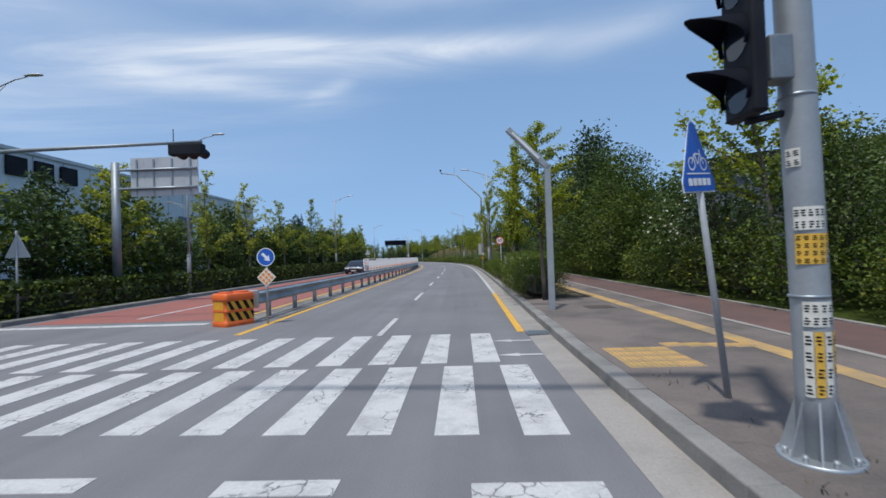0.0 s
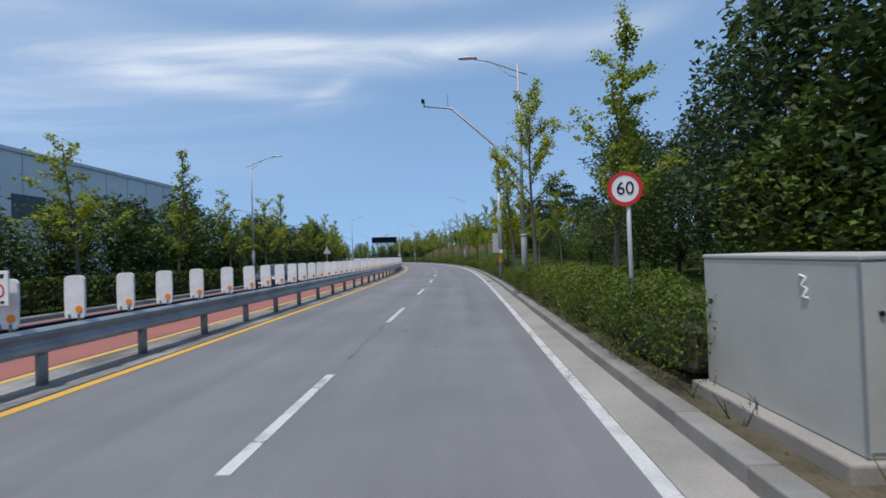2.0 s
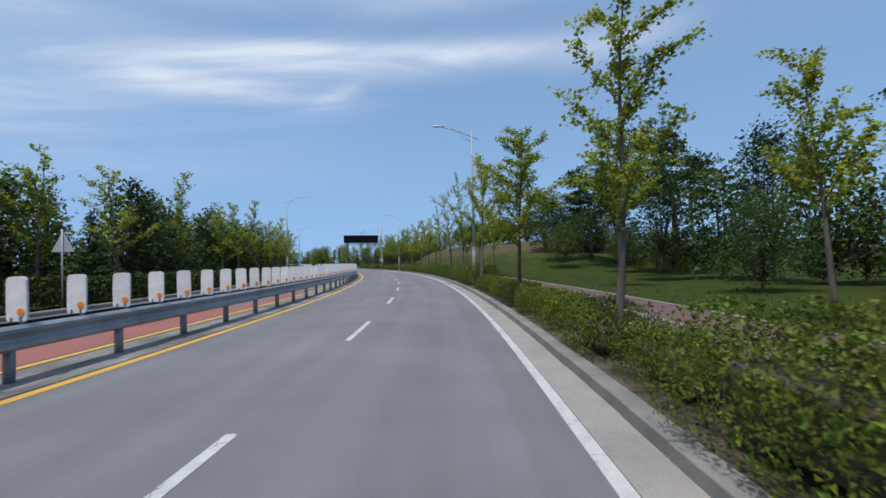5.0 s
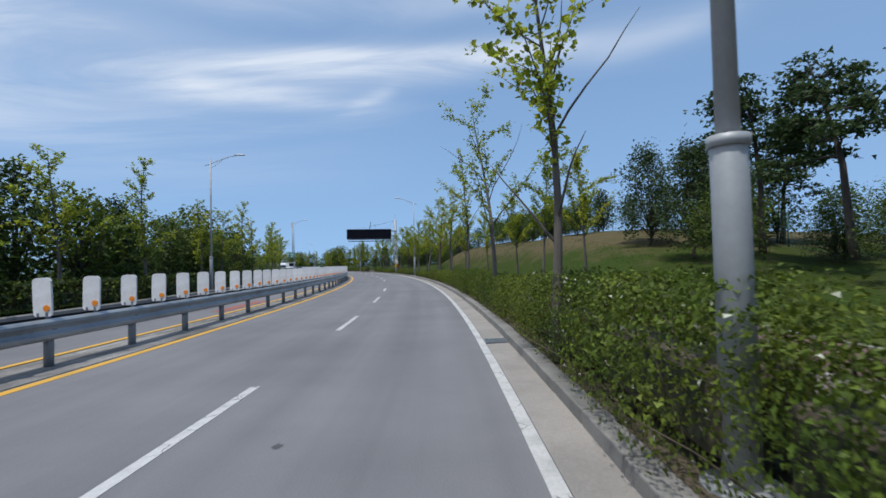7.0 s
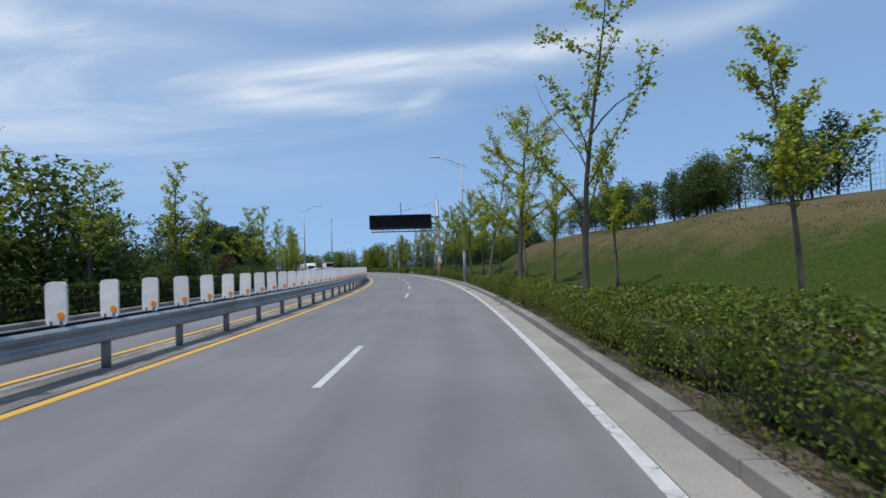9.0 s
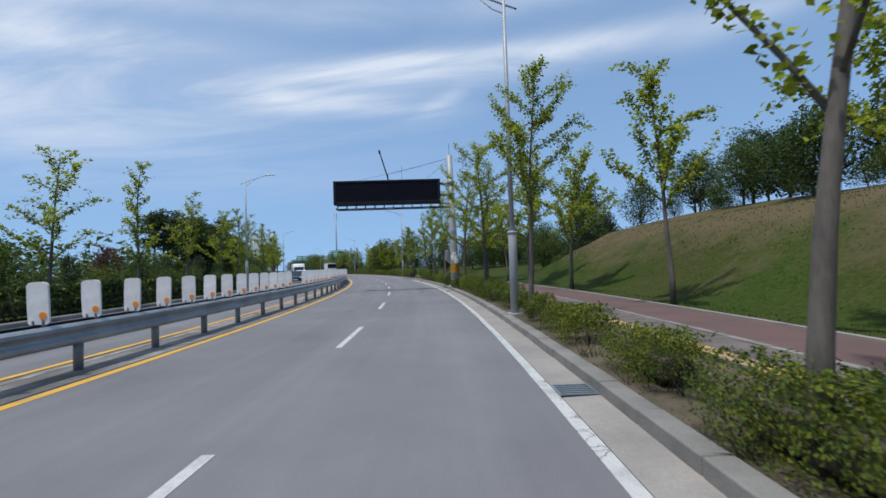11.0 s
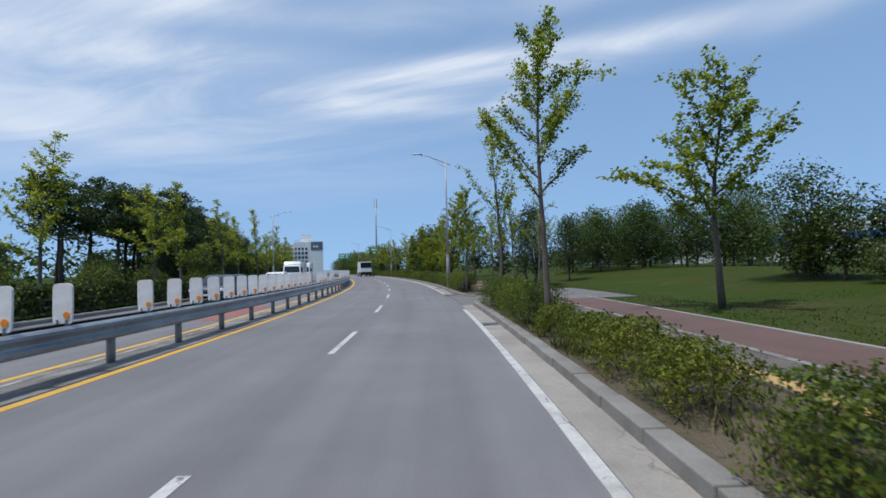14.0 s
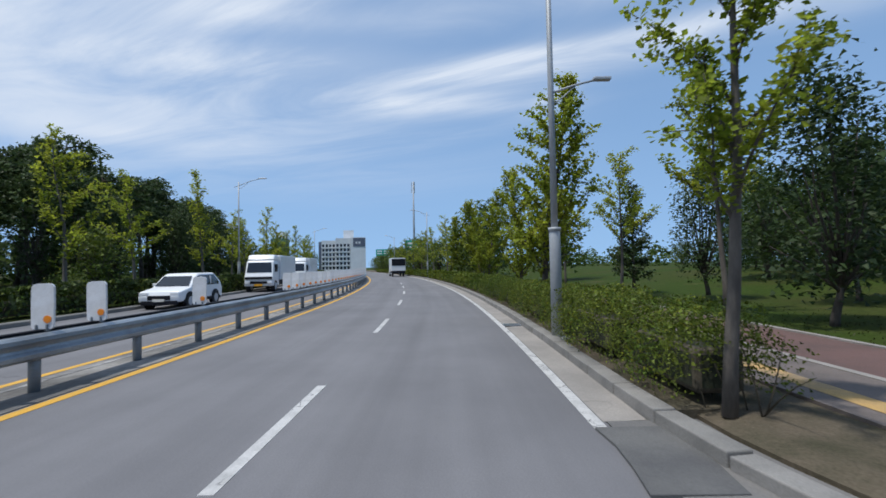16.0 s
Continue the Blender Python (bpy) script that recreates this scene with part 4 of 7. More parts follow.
def strip_litter(name, s0, s1, d0, d1, n, seed, label):
    """Small stones, clods and dead leaves lying on the soil."""
    r = np.random.default_rng(seed)
    ss, ds = r.uniform(s0, s1, n), r.uniform(d0, d1, n)
    c = np.array([P(a, b + kerb_shift(a) * 0.8, 0.118) for a, b in zip(ss, ds)])
    k = (0.008 + 0.022 * r.uniform(size=n) ** 3)[:, None]
    a = r.uniform(0, 2 * math.pi, n)
    u, w = np.stack([np.cos(a), np.sin(a), 0 * a], 1), np.stack([-np.sin(a), np.cos(a), 0 * a], 1)
    up = np.array((0, 0, 1.0)) * k * 0.7
    ring = [c + (u * x + w * y) * k - up for x, y in ((1, 0.2), (0.1, 1), (-1, -0.1), (-0.2, -0.9))]
    v = np.stack(ring + [c + up], 1).reshape(-1, 3)
    base = np.arange(n)[:, None] * 5
    f = np.concatenate([base + np.array((i, (i + 1) % 4, 4)) for i in range(4)])
    me = mesh_np(name, v, f, [HEDGE_TWIGS, DRY], np.tile((r.uniform(size=n) < 0.5).astype(int), 4))
    return tagged(part(name, me, None), label, "gravel", kind="stuff")


def grass_tufts(name, s0, s1, d0, d1, n, high, seed, label):
    """Rough grass as single blades, too many to count."""
    r = np.random.default_rng(seed)
    ss, ds = r.uniform(s0, s1, n), d0 + (d1 - d0) * r.uniform(0, 1, n) ** 1.4
    base = np.array([P(a, b, rise_right(a, b) - 0.02) for a, b in zip(ss, ds)])
    h = high * r.uniform(0.4, 1.2, n)
    a = r.uniform(0, 2 * math.pi, n)
    w = np.stack([np.cos(a), np.sin(a), 0 * a], 1) * 0.018
    tip = np.stack([r.normal(size=n) * 0.35 * h, r.normal(size=n) * 0.35 * h, h], 1)
    v = np.stack([base - w, base + w, base + w * 0.3 + tip, base - w * 0.3 + tip], 1).reshape(-1, 3)
    me = mesh_np(name, v, np.arange(4 * n).reshape(n, 4), [GRASS_BLADE])
    return tagged(part(name, me, None), label, "grass", kind="stuff")


def scatter(proto, spots, label_group=""):
    """The built thing goes to the first spot; copies to the rest. Spots: s, d, z, turn, scale."""
    if label_group:
        tagged(proto, group=label_group)
    for k, (s, d, z, turn, scale) in enumerate(spots):
        m = M(s, d, z, turn, scale)
        if k == 0:
            proto.matrix_basis = m
        else:
            copy_thing(proto, m)


# ---- guardrail between the carriageways ----
POST_STEP, RAIL_FROM, RAIL_TO = 2.12, 15.9, 330.0
guardrail = tagged(thing("guardrail", "double-sided galvanised steel guardrail on round posts along the median", "guardrail"))
wave = [(0.0, 0.43), (0.035, 0.445), (0.075, 0.475), (0.080, 0.525), (0.035, 0.565), (0.015, 0.60), (0.035, 0.635), (0.080, 0.675), (0.075, 0.725), (0.035, 0.755), (0.0, 0.77)]
near = [(-3.87 + a, z) for a, z in wave]
back = [(-4.03 - a, z) for a, z in wave]
for prof, thick in ((near, -0.008), (back, 0.008)):
    loop = prof + [(d + thick, z) for d, z in prof[::-1]]
    part("rail_beam", sweep(loop, RAIL_FROM, RAIL_TO, 2.12, closed=True, wobble=rail_shift), RAIL, guardrail, "corrugated grey steel beam", smooth=False)
post_bm = rod(bmesh.new(), [(0, 0, -0.2), (0, 0, 0.70)], 0.07, 12)
post_me = mesh_of("post", post_bm, POST)
block_bm = bmesh.new()
box(block_bm, -0.10, 0.10, -0.05, 0.05, 0.52, 0.68, 0.008)
block_me = mesh_of("spacer", block_bm, POST)
POST_S, POST_DRIFT = (16, 29, 41, 84, 137, 156, 171, 182, 400), (0.45, 0.42, -0.38, 0.38, 0.02, 0.9, 1.85, 1.35, 1.35)
for k in range(int((RAIL_TO - RAIL_FROM) / POST_STEP)):
    s = RAIL_FROM + 0.5 + k * POST_STEP
    s += float(np.interp(s, POST_S, POST_DRIFT))
    p = part("post", post_me, None, guardrail, m=M(s, -3.95 + rail_shift(s)))
    if k < 90:
        part("spacer", block_me, None, p)
part("mounting_bar", slab(-4.02, -3.92, 0.775, 0.805, RAIL_FROM + 12, RAIL_TO, 2.12, wobble=rail_shift), BLACK, guardrail, "dark flat bar on top")
end_bm = bmesh.new()
box(end_bm, -0.17, 0.17, -0.04, 0.04, 0.36, 0.82, 0.02)
part("end_plate", end_bm, STEEL, guardrail, "grey steel end plate", M(15.82, -3.95))

# anti-glare panels on the rail
pan = [(-0.145, 0.03), (-0.115, 0.0), (0.115, 0.0), (0.145, 0.03)]
pan += [(0.15, 0.30), (0.147, 0.56), (0.12, 0.60), (0.06, 0.612), (-0.06, 0.612), (-0.12, 0.60), (-0.147, 0.56), (-0.15, 0.30)]
blade_bm = outline(bmesh.new(), pan, 0.035)
blade_me = mesh_of("blade", blade_bm, PANEL)
eye_bm = outline(bmesh.new(), disc(0.05, 18), 0.012)
eye_me = mesh_of("reflector", eye_bm, ORANGE)
foot_bm = bmesh.new()
box(foot_bm, -0.011, 0.011, -0.02, 0.05, -0.03, 0.06)
foot_me = mesh_of("bracket", foot_bm, POST)
panel = thing("antiglare_panel", "white plastic anti-glare panel with an orange reflector on the guardrail", "road panel", "anti-glare panels on the guardrail")
part("blade", blade_me, None, panel)
part("reflector", eye_me, None, panel, "round orange reflector", pose(0.07, -0.012, 0.13))
for x in (-0.07, 0.07):
    part("bracket", foot_me, None, panel, m=pose(x, 0, 0))
panel_rng = random.Random(11)
missing = {106, 107, 115, 125, 141, 142, 146, 147, 149, 150, 151, 152, 153}
PANEL_S, PANEL_DRIFT = (31, 35, 37, 45, 90, 137, 156, 166, 172, 180, 185, 400), (0.05, -0.05, 0.4, 0.35, 0.5, 0.65, 0.45, 0.5, 0.0, -0.2, -0.45, -0.45)
for k in range(262):
    s = 31.0 + 1.06 * k
    s += float(np.interp(s, PANEL_S, PANEL_DRIFT))
    if k in missing:
        continue
    m = M(s, -3.97 + rail_shift(s), 0.805, panel_rng.uniform(-4, 4)) @ pose(0, 0, 0, panel_rng.uniform(-1.5, 1.5), panel_rng.uniform(-1.5, 1.5), 0)
    if k == 0:
        panel.matrix_basis = m
    else:
        copy_thing(panel, m)
plate = thing("speed_plate", "white rectangular speed plate with red digits fixed to a panel", "traffic sign", m=M(30.96, -3.97, 1.10))
bm = bmesh.new()
box(bm, -0.15, 0.15, -0.02, 0.0, 0.0, 0.42, 0.006)
part("plate", bm, WHITE, plate)
part("digits", text_mesh("50", 0.22, RED_SIGN), None, plate, "red digits", pose(0, -0.023, 0.17))
bm = bmesh.new()
for x in (-0.09, -0.02, 0.05):
    box(bm, x, x + 0.05, -0.024, -0.02, 0.33, 0.38)
    box(bm, x, x + 0.05, -0.024, -0.02, 0.025, 0.06)
part("lettering", bm, BLACK, plate)


# ---- street lamps ----


def street_lamp():
    lamp = thing("street_lamp", "grey steel street lamp with a curved arm and a flat head", "street lamp", "street lamps")
    bm = bmesh.new()
    rod(bm, [(0, 0, 0), (0, 0, 2.13), (0, 0, 2.17)], [0.112, 0.108, 0.085], 14)
    rod(bm, [(0, 0, 2.10), (0, 0, 2.17)], 0.125, 14)
    rod(bm, [(0, 0, 0), (0, 0, 0.03)], 0.24, 14)
    part("base_sleeve", bm, LAMP_GREY, lamp)
    part("pole", rod(bmesh.new(), [(0, 0, 1.9), (0, 0, 5.0), (0, 0, 8.55)], [0.072, 0.060, 0.046], 12), LAMP_GREY, lamp)
    bm = bmesh.new()
    rod(bm, [(0.35, 0, 8.12), (0, 0, 8.25), (-0.5, 0, 8.45), (-1.1, 0, 8.68), (-1.6, 0, 8.78)], [0.022, 0.03, 0.028, 0.026, 0.024], 8)
    rod(bm, [(0, 0, 8.0), (-0.3, 0, 8.12), (-0.75, 0, 8.5)], 0.015, 6)
    part("arm", bm, LAMP_GREY, lamp)
    bm = bmesh.new()
    rod(bm, [(0, 0, 4.85), (0.45, 0, 5.0), (0.95, 0, 5.12)], [0.024, 0.022, 0.02], 7)
    rod(bm, [(0, 0, 4.6), (0.25, 0, 4.78), (0.5, 0, 5.0)], 0.012, 5)
    box(bm, 0.85, 1.2, -0.07, 0.07, 5.09, 5.16, 0.02)
    part("footway_arm", bm, LAMP_GREY, lamp, "lower arm over the footway")
    bm = bmesh.new()
    for k, (x, w, h) in enumerate(((-1.5, 0.05, 0.04), (-1.62, 0.09, 0.06), (-1.9, 0.12, 0.075), (-2.1, 0.11, 0.06), (-2.2, 0.05, 0.03))):
        ring = [bm.verts.new((x, w * math.cos(a), 8.82 + h * math.sin(a) * (1 if math.sin(a) > 0 else 0.5))) for a in np.linspace(0, 2 * math.pi, 13)[:-1]]
        if k:
            for j in range(12):
                bm.faces.new((last[j], last[(j + 1) % 12], ring[(j + 1) % 12], ring[j])).smooth = True
        else:
            bm.faces.new(ring[::-1])
        last = ring
    bm.faces.new(last)
    part("lamp_head", bm, SIGN_BACK, lamp, "flat grey lamp head")
    return lamp


scatter(street_lamp(), [(42.3, 3.85, 0.1, 0, 0.95), (84.1, 4.08, 0.1, 0, 1.03), (136, 4.0, 0.1, 0, 1.08), (186.2, 3.75, 0.1, 0, 1.05), (235, 3.8, 0.1, 0, 1), (282, 3.8, 0.1, 0, 1),
                        (21.2, -16.5, 0.1, 180, 1.06), (26.3, -11.7, 0.1, 180, 0.92), (58.4, -12.6, 0.1, 180, 1.04), (113.2, -11.2, 0.1, 180, 1.05), (162.2, -10.95, 0.1, 180, 1.07), (214, -12.4, 0.1, 180, 1), (262, -12, 0.1, 180, 1)])

# ---- message board over the lanes ----
board = thing("message_sign", "unlit black electronic message board on a cantilever pole over the lanes", "road sign", m=M(152.4, 0, 0, -4))
bm = bmesh.new()
box(bm, -3.3, 3.25, 0.05, 0.42, 5.36, 6.82, 0.03)
part("housing", bm, BLACK, board)
bm = bmesh.new()
box(bm, -3.14, 3.09, 0.0, 0.05, 5.52, 6.70)
part("display", bm, SCREEN, board, "unlit black display")
bm = bmesh.new()
for x0, x1, z0, z1 in ((-3.3, -3.14, 5.36, 6.82), (3.09, 3.25, 5.36, 6.82), (-3.14, 3.09, 5.36, 5.52), (-3.14, 3.09, 6.70, 6.82)):
    box(bm, x0, x1, -0.03, 0.05, z0, z1, 0.01)
part("bezel", bm, BLACK, board)
bm = bmesh.new()
for y, z in ((-0.55, 5.02), (0.05, 5.02), (0.05, 5.30)):
    rod(bm, [(-3.05, y, z), (3.75, y, z)], 0.036, 6)
for k in range(13):
    x = -3.05 + k * 0.567
    rod(bm, [(x, -0.55, 5.02), (x, 0.05, 5.02), (x, 0.05, 5.34)], 0.028, 5)
    if k < 12 and k % 2 == 0:
        rod(bm, [(x, -0.55, 5.02), (x + 0.567, 0.05, 5.02)], 0.02, 4)
    rod(bm, [(x, -0.55, 5.02), (x, 0.0, 5.34)], 0.018, 4)
part("walkway_frame", bm, BLACK, board, "open steel maintenance frame")
part("pole", rod(bmesh.new(), [(4.0, 0.1, 0.1), (3.97, 0.1, 2.0), (3.86, 0.1, 8.25)], [0.27, 0.25, 0.19], 24), POLE, board, "tapered grey steel pole")
for z in (5.85, 6.55):
    bm = rod(bmesh.new(), [(3.25, 0.24, z), (3.9, 0.14, z)], 0.09, 12)
    arm_part = part("bracket", bm, RAIL, board, "bolted steel bracket")
    part("flange", rod(bmesh.new(), [(3.42, 0.22, z), (3.50, 0.21, z)], 0.16, 12), RAIL, arm_part)
    bm = bmesh.new()
    box(bm, 3.68, 4.13, -0.16, 0.34, z - 0.05, z + 0.05, 0.01)
    part("clamp", bm, RAIL, arm_part)
bm = bmesh.new()
rod(bm, [(4.0, 0.1, 0.08), (4.0, 0.1, 0.13)], 0.48, 24)
for k in range(16):
    a = 2 * math.pi * k / 16
    c, s_ = math.cos(a), math.sin(a)
    rod(bm, [(4.0 + 0.25 * c, 0.1 + 0.25 * s_, 0.45), (4.0 + 0.42 * c, 0.1 + 0.42 * s_, 0.13)], 0.018, 5)
    rod(bm, [(4.0 + 0.42 * c, 0.1 + 0.42 * s_, 0.12), (4.0 + 0.42 * c, 0.1 + 0.42 * s_, 0.20)], 0.03, 6)
part("base_flange", bm, STEEL, board, "ribbed base with bolts")


def bands(parent, name, x, y, z0, z1, r, count, turns, rows=8):
    """Slanted yellow and black bands round a drum, each a thin curved strip."""
    for k in range(count):
        bm = bmesh.new()
        grid = []
        for i in range(rows + 1):
            ring = []
            for j in range(5):
                a = 2 * math.pi * (k + j / 4 - turns * i / rows) / count
                ring.append(bm.verts.new((x + r * math.cos(a), y + r * math.sin(a), z0 + (z1 - z0) * i / rows)))
            grid.append(ring)
        for i in range(rows):
            for j in range(4):
                bm.faces.new((grid[i][j], grid[i][j + 1], grid[i + 1][j + 1], grid[i + 1][j])).smooth = True
        part(name, bm, (HAZARD_Y, BLACK)[k % 2], parent, ("yellow", "black")[k % 2] + " slanted band")


def hazard_wrap(parent, x, y, z0, z1, r):
    bands(parent, "hazard_band", x, y, z0, z1, r, 16, -5.6 * (z1 - z0) / 0.57)


def wrap(parent, name, x, y, z0, z1, r, mat, a0, a1, label=""):
    """A sheet stuck round part of a pole."""
    bm = bmesh.new()
    grid = [[bm.verts.new((x + r * math.cos(a), y + r * math.sin(a), z)) for a in np.linspace(radians(a0), radians(a1), 14)] for z in (z0, z1)]
    for j in range(13):
        bm.faces.new((grid[0][j], grid[0][j + 1], grid[1][j + 1], grid[1][j]))
    return part(name, bm, mat, parent, label)


hazard_wrap(board, 3.985, 0.1, 1.0, 1.57, 0.275)
wrap(board, "poster", 3.98, 0.1, 1.86, 2.10, 0.259, PAPER, 205, 258, "torn white poster")
wrap(board, "poster", 3.98, 0.1, 1.84, 2.06, 0.258, WHITE, 262, 318, "torn white poster")
wrap(board, "poster", 3.975, 0.1, 2.10, 2.26, 0.2565, PAPER, 238, 300, "faded poster remains")
wrap(board, "poster", 3.978, 0.1, 1.74, 1.86, 0.261, BOX_GREY, 215, 290, "pale glue stain of a removed poster")
bm = bmesh.new()
box(bm, 3.43, 3.64, -0.10, 0.30, 1.78, 2.34, 0.02)
box(bm, 3.41, 3.66, -0.12, 0.32, 2.34, 2.37, 0.01)
cab = part("control_box", bm, BOX_GREY, board, "grey control box")
bm = bmesh.new()
box(bm, 3.64, 3.76, -0.03, 0.23, 1.66, 2.3, 0.0)
part("mount", bm, RAIL, cab)
bm = bmesh.new()
box(bm, 3.445, 3.625, -0.112, -0.10, 1.80, 2.33, 0.004)
part("door", bm, POST, cab, "dark grey door")
part("lock", rod(bmesh.new(), [(3.465, -0.125, 2.06), (3.465, -0.11, 2.06)], 0.014, 8), BLACK, cab)
bm = outline(bmesh.new(), [(3.45, 1.78), (3.74, 1.50), (3.74, 1.78)], 0.012, pose(0, 0.05, 0))
part("gusset", bm, STEEL, cab, "grey triangular bracket")
bm = bmesh.new()
for k in range(3):
    box(bm, 3.424, 3.431, -0.02 + 0.07 * k, 0.03 + 0.07 * k, 2.20, 2.215)
    box(bm, 3.424, 3.431, -0.02 + 0.06 * k, 0.02 + 0.06 * k, 2.16, 2.172)
part("lettering", bm, BLACK, cab)
bm = bmesh.new()
box(bm, 3.98, 4.18, -0.29, -0.14, 1.57, 1.82, 0.02)
meter = part("meter_box", bm, PANEL, board, "small white meter box")
bm = bmesh.new()
box(bm, 4.02, 4.14, -0.30, -0.29, 1.61, 1.78)
part("window", bm, BOX_GREY, meter)
bm = bmesh.new()
for k in range(14):
    z = 3.0 + k * 0.36
    rod(bm, [(3.74, 0.05, z), (3.60, 0.05, z), (3.60, 0.15, z), (3.74, 0.15, z)], 0.01, 4)
part("climbing_step", bm, RAIL, board)
bm = bmesh.new()
rod(bm, [(0.05, 0.15, 6.86), (0.05, -0.2, 6.95), (0.05, -5.0, 7.3)], [0.045, 0.04, 0.03], 7)
rod(bm, [(0.05, 0.15, 6.8), (0.05, 0.15, 7.25)], 0.02, 6)
box(bm, 0.01, 0.09, -5.25, -4.95, 7.24, 7.38, 0.01)
rod(bm, [(0.9, 0.2, 6.86), (0.9, 0.2, 7.7)], 0.01, 5)
part("detector_arm", bm, BLACK, board, "thin black detector arm")
bm = bmesh.new()
for x, y, z in ((-1.8, 0.2, 6.86), (0.05, 0.15, 7.2), (2.4, 0.2, 6.88)):
    rod(bm, [(3.86, 0.1, 8.1), ((3.86 + x) / 2, 0.12, (8.1 + z) / 2 - 0.05), (x, y, z)], 0.007, 4)
rod(bm, [(3.86, 0.1, 8.2), (3.86, 0.1, 9.0)], 0.012, 5)
part("stay_wire", bm, BLACK, board)

# ---- camera mast ----
mast = thing("camera_mast", "grey traffic camera mast with a bent arm reaching over the lane", "camera mast", m=M(51.3, 3.85, 0.1))
bm = bmesh.new()
rod(bm, [(0, 0, 0), (0, 0, 2.6), (0, 0, 5.0)], [0.13, 0.12, 0.105], 14)
rod(bm, [(0, 0, 4.95), (0, 0, 5.05)], 0.19, 14)
rod(bm, [(0, 0, 5.0), (0, 0.1, 7.15), (-0.15, 0.2, 7.4), (-2.35, 0.9, 9.65), (-2.6, 1.0, 9.75), (-4.0, 1.15, 9.95)], [0.10, 0.085, 0.08, 0.06, 0.055, 0.045], 10)
part("pole", bm, POLE, mast)
bm = bmesh.new()
rod(bm, [(-3.95, 1.15, 9.95), (-3.98, 1.15, 10.3)], 0.03, 6)
box(bm, -4.1, -3.92, 0.9, 1.3, 10.15, 10.3, 0.02)
rod(bm, [(-2.6, 1.0, 9.75), (-2.6, 1.0, 10.5)], 0.012, 5)
part("camera_head", bm, BLACK, mast, "small dark camera head")
bm = bmesh.new()
box(bm, -0.42, -0.12, -0.15, 0.25, 1.45, 2.5, 0.02)
part("equipment_box", bm, BOX_GREY, mast, "pale grey equipment box")
hazard_wrap(mast, 0, 0, 0.95, 1.4, 0.133)
bm = bmesh.new()
box(bm, -0.09, 0.09, -0.16, -0.12, 1.42, 1.62, 0.01)
part("plate", bm, PAPER, mast)

# ---- start of the street: crossing, signs, signals ----
sig = thing("signal_pole", "tall grey steel signal pole plastered with torn posters", "traffic light", m=M(6.85, 3.80, 0.15, 0))
part("pole", rod(bmesh.new(), [(0, 0, 0), (-0.01, 0, 0.45), (-0.06, 0, 3.2), (-0.12, 0, 7.2)], [0.125, 0.113, 0.105, 0.09], 28), POLE, sig)
part("base_flange", rod(bmesh.new(), [(0, 0, -0.02), (0, 0, 0.025)], 0.24, 28), STEEL, sig)
rib_me = mesh_of("rib", outline(bmesh.new(), [(0.10, 0.02), (0.225, 0.02), (0.115, 0.40)], 0.012), STEEL)
bolt_me = mesh_of("bolt", rod(bmesh.new(), [(0.2, 0, 0.02), (0.2, 0, 0.065)], 0.018, 6), STEEL)
for k in range(8):
    part("rib", rib_me, None, sig, m=pose(0, 0, 0, 0, 0, 45 * k + 11))
    part("bolt", bolt_me, None, sig, m=pose(0, 0, 0, 0, 0, 45 * k + 33))
part("mast_arm", rod(bmesh.new(), [(-0.12, 0, 6.3), (-3.0, 0.15, 6.55), (-6.2, 0.3, 6.7)], [0.08, 0.07, 0.05], 12), POLE, sig, "long grey mast arm")
bm = bmesh.new()
box(bm, -0.43, -0.33, -0.17, 0.17, 2.24, 3.32, 0.025)
signal_head = part("signal_head", bm, BLACK, sig, "black three-lamp signal head with visors")
for k in range(3):
    z = 2.42 + 0.355 * k
    bm = bmesh.new()
    ts = np.linspace(-0.5, math.pi + 0.5, 17)
    a = [bm.verts.new((-0.43, 0.155 * math.cos(t), z + 0.155 * math.sin(t))) for t in ts]
    b = [bm.verts.new((-0.43 - 0.33 * (0.10 + 0.90 * max(0, math.sin(t)) ** 1.6), 0.155 * math.cos(t), z + 0.150 * math.sin(t) - 0.015)) for t in ts]
    for j in range(16):
        bm.faces.new((a[j], a[j + 1], b[j + 1], b[j])).smooth = True
    part("visor", bm, SCREEN, signal_head)
    part("lens", rod(bmesh.new(), [(-0.435, 0, z), (-0.425, 0, z)], 0.14, 20), DARK_GLASS, signal_head)
for z in (2.22, 3.28):
    part("bracket", rod(bmesh.new(), [(-0.07, 0, z + 0.06), (-0.38, 0, z)], 0.025, 8), BLACK, signal_head)
bm = bmesh.new()
box(bm, -0.30, -0.15, -0.14, 0.02, 2.45, 2.74, 0.012)
part("junction_box", bm, POST, sig, "rusty grey junction box")
for z in (1.05, 2.36):
    part("band", rod(bmesh.new(), [(-0.008 - 0.018 * z, 0, z), (-0.008 - 0.018 * z, 0, z + 0.02)], 0.117 if z < 2 else 0.111, 24), RAIL, sig)
note_rng = random.Random(17)
flyers = [(1.49, 1.64, PAPER, 205, 300, "pale torn flyer", 2, 5), (1.27, 1.465, PAPER_Y, 205, 335, "orange flyer", 4, 6), (0.87, 1.03, PAPER, 215, 310, "white flyer with bold writing", 2, 4), (1.9, 2.02, PAPER, 190, 235, "scrap of paper", 2, 2)]
flyers += [(0.42 + 0.004 * k, 0.84, PAPER_Y if k % 2 else PAPER, 212 + 29 * k, 238 + 29 * k, "narrow flyer strip", 4, 1) for k in range(4)]
